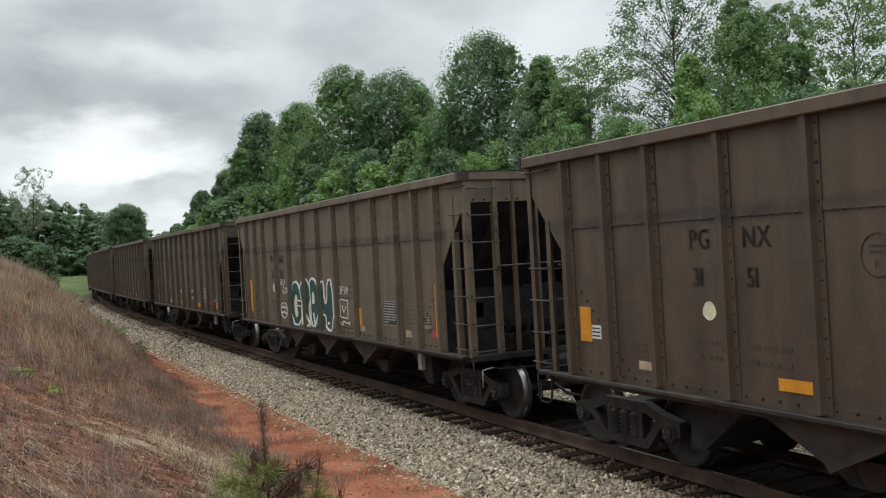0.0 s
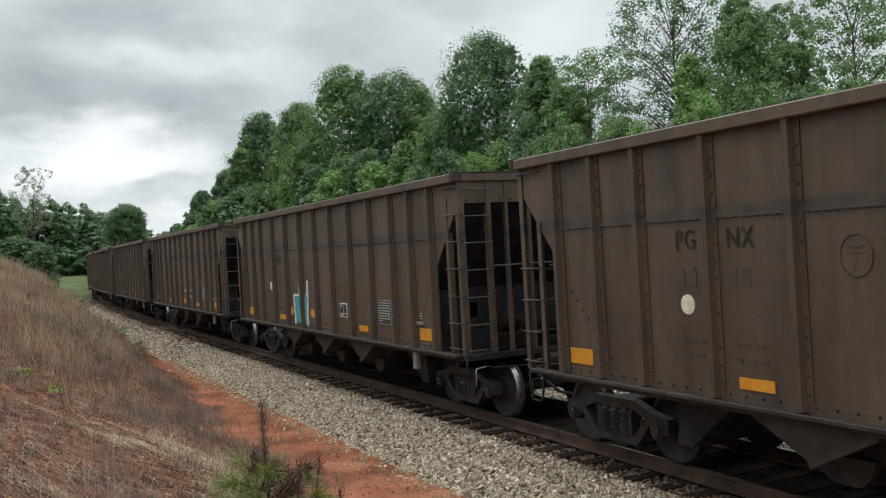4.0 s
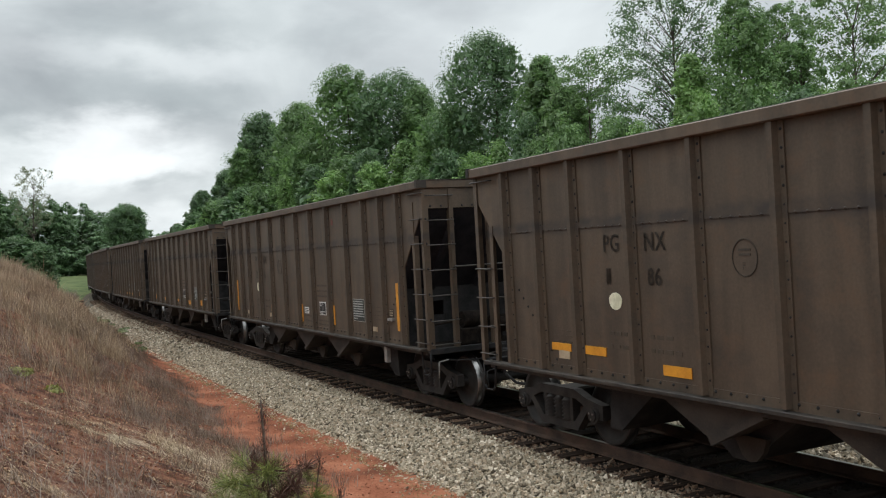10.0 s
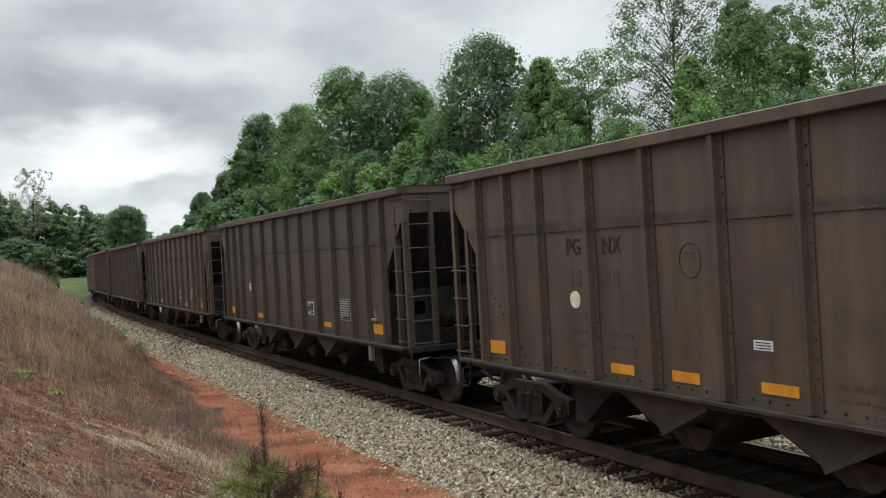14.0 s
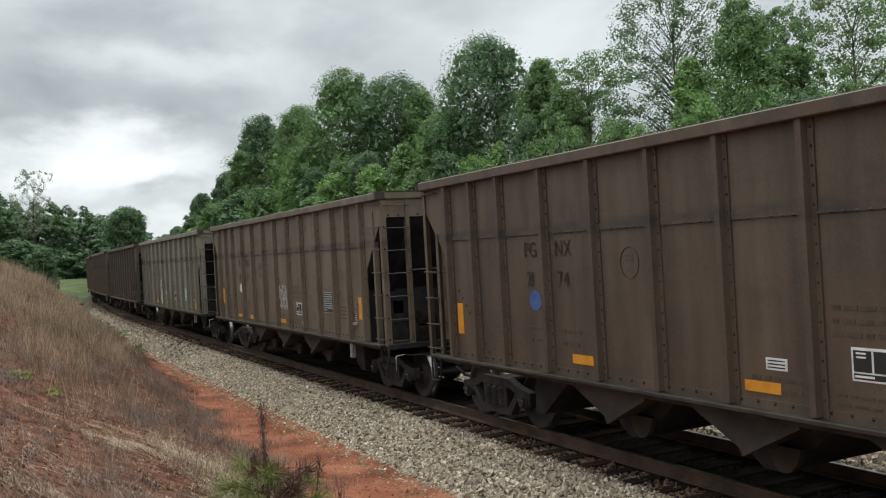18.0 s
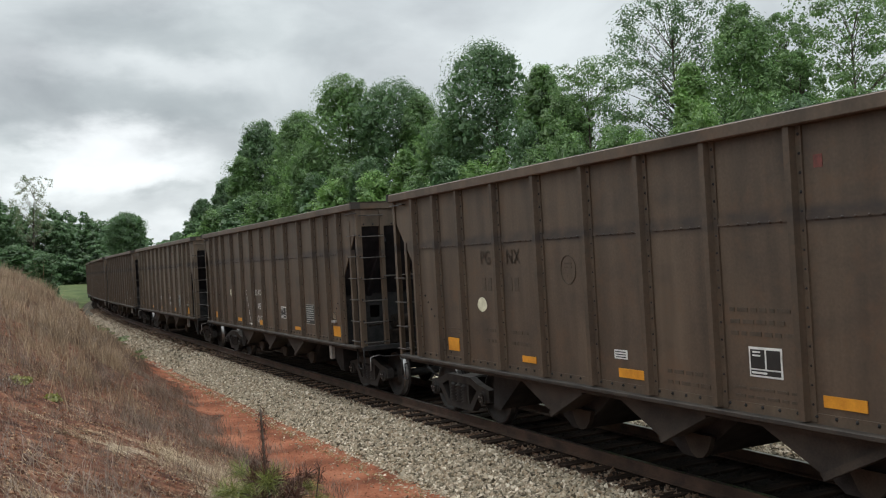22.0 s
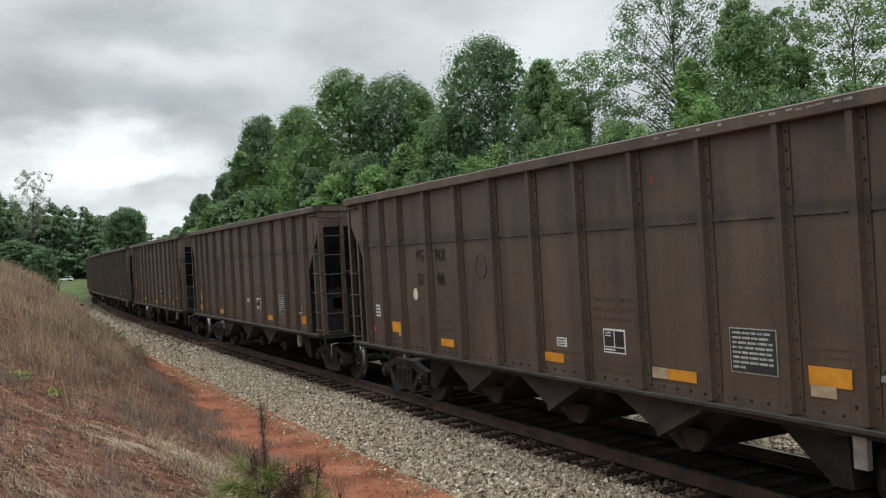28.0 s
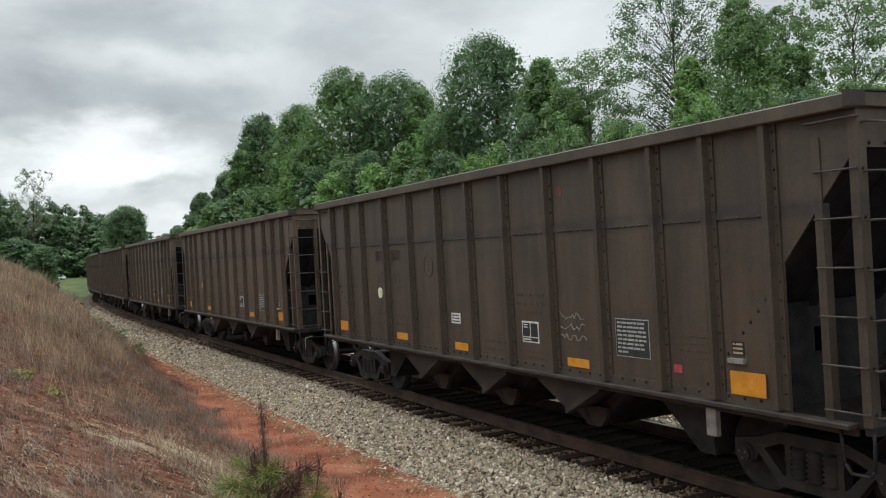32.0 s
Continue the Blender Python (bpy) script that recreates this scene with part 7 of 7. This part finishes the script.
# ---- dry grass and weeds ----
def blades(name, label, u0, u1, l0, l1, count, tall, wide, lean, mat, seed, keep=None, flat=False, category="grass", tuft=28):
    rnd = np.random.RandomState(seed)
    # tussocks: blades gather round centres
    nc = max(8, count // tuft)
    cu, cl = rnd.uniform(u0, u1, nc), rnd.uniform(l0, l1, nc)
    hc = rnd.uniform(0.45, 1.15, nc)
    pick = rnd.randint(0, nc, count)
    u, l = cu[pick] + rnd.normal(size=count) * 0.13, cl[pick] + rnd.normal(size=count) * 0.13
    ok = (l > l0 - 0.2)
    if keep is not None:
        ok &= keep(u, l, rnd)
    u, l, pick = u[ok], l[ok], pick[ok]
    n = len(u)
    x, y, a = on_track(u, l)
    z = ground_height(x, y)[0] - 0.02
    h = tall * hc[pick] * rnd.uniform(0.5, 1.2, n)
    az = rnd.uniform(0, 6.283, n)
    bend = lean * rnd.uniform(0.2, 1.5, n)
    if flat:
        az = -0.95 + rnd.normal(size=n) * 0.4
        bend = rnd.uniform(1.3, 1.62, n)
    d = np.stack([np.cos(az), np.sin(az), np.zeros(n)], -1)
    side = np.stack([-np.sin(az + rnd.normal(size=n)), np.cos(az + rnd.normal(size=n)), np.zeros(n)], -1)
    side /= np.linalg.norm(side, axis=1)[:, None]
    w = (wide * rnd.uniform(0.6, 1.3, n))[:, None]
    o = np.stack([x, y, z], -1)
    up = np.array((0, 0, 1.0))
    m = o + d * (h * 0.5 * np.sin(bend * 0.5))[:, None] + up * (h * 0.5 * np.cos(bend * 0.5))[:, None]
    t = m + d * (h * 0.5 * np.sin(bend))[:, None] + up * (h * 0.5 * np.cos(bend))[:, None]
    if flat:
        for q, lift in ((m, 0.05), (t, 0.09)):
            q[:, :2] = o[:, :2] + d[:, :2] * (h * (0.5 if q is m else 1.0))[:, None]
            q[:, 2] = ground_height(q[:, 0], q[:, 1])[0] + rnd.uniform(0.01, lift, n)
    V = np.stack([o - side * w, o + side * w, m + side * w * 0.8, m - side * w * 0.8, t], 1).reshape(-1, 3)
    k = 5 * np.arange(n)
    F = np.concatenate([np.stack([k, k + 1, k + 2], -1), np.stack([k, k + 2, k + 3], -1), np.stack([k + 3, k + 2, k + 4], -1)])
    tagged(new(name, mesh_of(name, V, F, [mat])), label, category, kind="stuff")


def build_grass():
    straw, weeds = "tall dry straw-coloured grass on the bank", "grey dead weed stalks on red soil"
    matted, fallen = "flattened dry straw lying on the slope", "grey fallen weed stalks on the slope"
    def patchy(u, l, r):
        return np.sin(u * 1.1 + 2 + 1.6 * np.sin(l * 1.9)) > 0.1
    # up the line: tall straw, warm and thick
    blades("dry_grass", straw, 7, 15, 6.0, 8.6, 1700, 0.5, 0.0038, 0.7, STRAW, 35, tuft=24)
    blades("dry_grass", straw, 14, 34, 5.4, 8.0, 10500, 0.60, 0.0052, 0.85, STRAW, 1, tuft=90)
    blades("dry_grass", straw, 34, 62, 5.6, 8.6, 8000, 0.48, 0.0075, 0.5, STRAW, 11, tuft=70)
    blades("dry_grass", straw, 19, 78, 3.6, 6.2, 6000, 0.5, 0.009, 0.6, STRAW, 2, tuft=50)
    blades("dead_brush", "brown dead brush at the bank's far end", 62, 104, 3.0, 10, 9000, 1.2, 0.014, 0.8, TWIG, 16, tuft=60)
    blades("dead_weeds", weeds, 15, 46, 3.6, 7.4, 9000, 0.45, 0.005, 0.7, BROWNTWIG, 7, tuft=45)
    # the middle of the slope: thin brown weeds with soil between
    blades("dead_weeds", weeds, 6, 22, 4.7, 9.0, 11000, 0.40, 0.0034, 0.9, BROWNTWIG, 27, lambda u, l, r: np.sin(u * 1.1 + 2 + 1.6 * np.sin(l * 1.9)) > -0.55, tuft=34)
    blades("dead_weeds", weeds, 5, 20, 4.6, 9.0, 6500, 0.36, 0.0032, 1.0, TWIG, 34, patchy, tuft=30)
    blades("dry_grass", straw, 10, 20, 5.8, 9.2, 3000, 0.55, 0.0042, 0.7, STRAW, 28, tuft=60)
    blades("dead_weeds", weeds, 4, 17, 3.7, 5.3, 6500, 0.30, 0.003, 0.8, TWIG, 5, lambda u, l, r: np.sin(u * 1.7 + l * 2.1) > -0.5, tuft=60)
    blades("dead_weeds", weeds, -2, 10, 5.2, 8.8, 3000, 0.30, 0.0026, 1.3, BROWNTWIG, 6, tuft=30)
    blades("fallen_twigs", fallen, -3, 12, 4.4, 9.2, 3200, 0.55, 0.003, 1.9, BROWNTWIG, 15, tuft=24)
    blades("matted_straw", matted, -4, 9, 5.0, 9.2, 3000, 0.5, 0.0032, 1.0, STRAW, 26, None, True, tuft=30)
    # close by: swathes of bleached straw pressed flat, grey tangle, bent tufts beside the seedling
    blades("matted_straw", "swath of bleached straw pressed flat on the slope", -0.9, 3.1, 5.9, 7.3, 4200, 0.95, 0.0046, 1.0, PALESTRAW, 24, patchy, True, tuft=80)
    blades("matted_straw", "swath of bleached straw pressed flat on the slope", 0.8, 4.6, 5.2, 6.5, 2000, 0.7, 0.0042, 1.0, PALESTRAW, 29, None, True, tuft=70)
    blades("bent_straw", "bent tufts of pale dry grass", 1.2, 5.0, 5.2, 6.6, 1500, 0.36, 0.0038, 2.1, PALESTRAW, 30, tuft=34)
    blades("matted_straw", matted, -5, 4, 6.8, 9.2, 2600, 0.55, 0.0034, 1.0, STRAW, 4, patchy, True, tuft=90)
    blades("fallen_twigs", fallen, -3.5, 1.6, 7.2, 9.2, 2000, 0.42, 0.0026, 1.7, TWIG, 25, tuft=30)
    blades("dry_stems", "single tall pale dry stems on the bank", 5, 24, 5.2, 8.5, 110, 1.4, 0.005, 0.4, STRAW, 8)
    blades("fringe_weeds", "thin dry weeds along the ballast's foot", -4, 30, 2.7, 3.3, 900, 0.12, 0.0022, 1.0, GREENGRASS, 33, tuft=14)
    blades("field_grass", "pale dry grass beyond the track", -10, 40, -16, -4.0, 22000, 0.45, 0.009, 0.5, PALEGRASS, 9)
    blades("bank_grass", "thin green grass on the bank's crest", 26, 64, 8.2, 13, 9000, 0.55, 0.009, 0.6, GREENGRASS, 10)
    # low green weeds
    rnd = np.random.RandomState(3)
    for u, l, s in ((6.3, 8.0, 0.2), (5.6, 7.6, 0.14), (30, 4.3, 0.5), (33, 4.2, 0.5), (27, 4.1, 0.45), (24, 3.9, 0.4), (38, 4.0, 0.5)):
        P, N = crown_points(rnd, 14, 22, u, 0.4)
        x, y, a = on_track(u, l)
        z = float(ground_height(np.array([x]), np.array([y]))[0][0])
        V, F = leaf_quads(P * (s, s, s * 0.6), N, 0.035 if s < 0.3 else 0.06, rnd)
        ob = new("green_weed", mesh_of("green_weed", V, F, [WEED if s < 0.3 else GREENGRASS]))
        ob.location = (float(x), float(y), z + s * 0.3)
        tagged(ob, "low leafy green weed on the bank", "weed", "green weeds on the bank")


BROWNTWIG = leaf_material("brown_dead_weeds", (0.090, 0.056, 0.039), (0.26, 0.178, 0.122), 0.15)
PALEGRASS = leaf_material("pale_field_grass", (0.24, 0.21, 0.12), (0.46, 0.42, 0.28), 0.25)
GREENGRASS = leaf_material("thin_green_grass", (0.08, 0.12, 0.035), (0.20, 0.24, 0.09), 0.3)
NEEDLE = leaf_material("pine_needles", (0.075, 0.095, 0.022), (0.27, 0.30, 0.075), 0.25)
DEADNEEDLE = leaf_material("dead_red_brown_needles", (0.05, 0.022, 0.016), (0.16, 0.075, 0.05), 0.1)


# ---- pine seedling ----
def needles(bm_name, centres, dirs, length, count, mat, parent, seed, spread=0.9, label=""):
    rnd = np.random.RandomState(seed)
    V, F, n = [], [], 0
    for c, d in zip(centres, dirs):
        w = np.asarray(d)[None] + rnd.normal(size=(count, 3)) * spread
        w /= np.linalg.norm(w, axis=1)[:, None]
        ln = length * rnd.uniform(0.6, 1.1, (count, 1))
        s = np.cross(w, rnd.normal(size=(count, 3)))
        s /= np.linalg.norm(s, axis=1)[:, None]
        o = np.asarray(c)[None] + rnd.normal(size=(count, 3)) * 0.012
        m = o + w * ln * 0.6
        t = o + w * ln + np.array((0, 0, -0.12)) * ln
        V.append(np.stack([o - s * .0011, o + s * .0011, m + s * .001, m - s * .001, t], 1).reshape(-1, 3))
        k = n + 5 * np.arange(count)
        F.append(np.concatenate([np.stack([k, k + 1, k + 2], -1), np.stack([k, k + 2, k + 3], -1), np.stack([k + 3, k + 2, k + 4], -1)]))
        n += 5 * count
    ob = new(bm_name, mesh_of(bm_name, np.concatenate(V), np.concatenate(F), [mat]))
    ob.parent = parent
    return tagged(ob, label)


def pine_seedling():
    x, y = -0.935, 4.6
    z = float(ground_height(np.array([x]), np.array([y]))[0][0])
    root = tagged(new("pine_seedling"), "small pine seedling with green needles and a dead brown leader", "pine seedling")
    root.location = (x, y, z)
    top = 2.163 - z
    bm = bmesh.new()
    rod(bm, (0.02, 0, -0.05), (0.0, 0, top * 0.6), 0.014, 7, 0.010)
    rod(bm, (0.0, 0, top * 0.6), (-0.015, 0, top), 0.009, 6, 0.005)
    green, brown = [], []
    for i in range(24):
        a, h = i * 2.4, top - 0.84 + 0.46 * (i / 24)
        ln = 0.30 * (1.1 - 0.55 * i / 24)
        p, q = Vector((0, 0, h)), Vector((math.cos(a) * ln, math.sin(a) * ln, h + ln * 0.45))
        rod(bm, p, q, 0.006, 5, 0.003)
        way = (q - p).normalized()
        (green if i < 17 or i % 3 else brown).extend([(p.lerp(q, 0.55), way), (q, way)])
    part("stem", bm, BARK, root)
    # bare dead shoots standing out on one side
    for k, (px, py, h) in enumerate(((0.17, -0.06, 0.33), (0.26, 0.02, 0.32), (0.37, -0.10, 0.46), (-0.05, -0.05, 0.24))):
        bm = bmesh.new()
        foot = Vector((px * 0.3, py * 0.3, top - 0.78))
        tip = Vector((px, py, top - h))
        rod(bm, foot, foot.lerp(tip, 0.6) + Vector((px * .15, 0, -.02)), 0.005, 5, 0.004)
        rod(bm, foot.lerp(tip, 0.6) + Vector((px * .15, 0, -.02)), tip, 0.004, 5, 0.003)
        part("dead_shoot", bm, BARK, root)
        needles("dead_tuft", [tip, tip - Vector((0, 0, .03)), tip - Vector((0, 0, .06))], [(0.1, 0, 1)] * 3, 0.04, 40, DEADNEEDLE, root, 40 + k, 0.5, "dead brown needles")
    needles("needles", [t[0] for t in green], [t[1] for t in green], 0.115, 130, NEEDLE, root, 2)
    needles("dead_needles", [t[0] for t in brown], [t[1] for t in brown], 0.10, 110, DEADNEEDLE, root, 5, 0.8, "dead brown needles among the green")
    needles("dead_leader", [(-0.01, 0, top - k) for k in (0.30, 0.26, 0.21, 0.16, 0.12, 0.08, 0.04)], [(0, 0, 1)] * 7, 0.035, 60, DEADNEEDLE, root, 3, 0.5, "dead red-brown leader")
    needles("dead_whorl", [(0.06, -.05, top - .36), (-0.06, -.05, top - .34), (0.02, -.08, top - .34), (0.0, -.1, top - .42), (0.08, -.12, top - .46), (0.14, -.08, top - .44), (0.05, -.14, top - .52)], [(0.1, -.3, 0.7)] * 7, 0.12, 110, DEADNEEDLE, root, 4, 0.75, "dead brown needles")


# ---- two cars on the road across the fields ----
def far_car(label, mat, glass):
    root = tagged(new("car"), label, "car", "cars on the distant road")
    bm = bmesh.new()
    prism(bm, [(-1.7, .35), (-1.75, .80), (-1.5, .92), (.8, .92), (1.65, .78), (1.75, .35)], -.88, .88)
    part("body", bm, mat, root)
    bm = bmesh.new()
    prism(bm, [(-1.55, .92), (-1.15, 1.38), (.2, 1.42), (.85, .92)], -.76, .76)
    cabin = part("cabin", bm, glass, root, "dark windows")
    bm = bmesh.new()
    box(bm, -1.2, .22, -.74, .74, 1.38, 1.46)
    part("roof", bm, mat, root)
    for x in (-1.1, 1.1):
        for s in (-1, 1):
            bm = bmesh.new()
            rod(bm, (x, s * .74, .32), (x, s * .90, .32), .32, 14)
            part("wheel", bm, GRIME, root)
    return root


CARWHITE = material("white_car_paint", (0.70, 0.70, 0.70), (0.80, 0.80, 0.80), rough=0.3, scale=1, fine=5, bump=0)
CARGLASS = material("dark_car_glass", (0.02, 0.022, 0.025), (0.03, 0.032, 0.036), rough=0.1, scale=1, fine=5, bump=0)
VEHICLES = []


def build_far_cars():
    for label, x0 in (("silver-white saloon car on the distant road", 7.3), ("white car on the distant road", 21.5)):
        car = far_car(label, CARWHITE, CARGLASS)
        rows = []
        for t in (0.0, 8.0, 16.0, 24.0, 28.0, 30.0, 32.0):
            x = x0 - 4.09 * t
            rows.append((t, pose(x, 262.0, float(ground_height(np.array([x]), np.array([262.0]))[0][0]), 0, 0, 180)))
        VEHICLES.append((car, rows))


build_trees()
build_far_wood()
build_stones()
build_grass()
pine_seedling()
for x, y, turn in ((-35.7, 87.6, 20), (-33.0, 82.8, 35)):
    bm = bmesh.new()
    box(bm, -1.25, 1.25, -0.11, 0.11, -0.05, 0.15, bevel=0.012)
    old = new("discarded_tie", bpy.data.meshes.new("discarded_tie"))
    bm.to_mesh(old.data); bm.free()
    old.data.materials.append(TIE)
    old.matrix_basis = pose(x, y, float(ground_height(np.array([x]), np.array([y]))[0][0]) + 0.05, 0, 0, turn)
    tagged(old, "old dark timber tie lying beside the ballast", "railway tie", "discarded ties")
build_far_cars()


def motions():
    for j, car in CARS.items():
        walk(car, [(t * 0.5, car_pose(j, t * 0.5)) for t in range(0, 65)])
        # wheels roll while the car is on the visible stretch of track
        first = last = None
        for f in range(0, int(LENGTH * FPS) + 1):
            s = travelled(f / FPS) - j * PITCH - BODY / 2
            if -118 < s < 16:
                first = f if first is None else first
                last = f
        if first is None or last - first < 2:
            continue
        for t in [c for c in car.children if c.name.startswith("truck")]:
            for w in [c for c in t.children if c.name.startswith("wheelset")]:
                x = w.location.x
                s0 = travelled(first / FPS)
                rows = [(f / FPS, pose(x, 0, 0.457, 0, math.degrees((travelled(f / FPS) - s0) / 0.457), 0)) for f in range(first, last + 1)]
                if first > 0:
                    rows = [(0.0, rows[0][1])] + rows
                if last < LENGTH * FPS:
                    rows = rows + [(LENGTH, rows[-1][1])]
                walk(w, rows)
    for vehicle, rows in VEHICLES:
        walk(vehicle, rows)


motions()
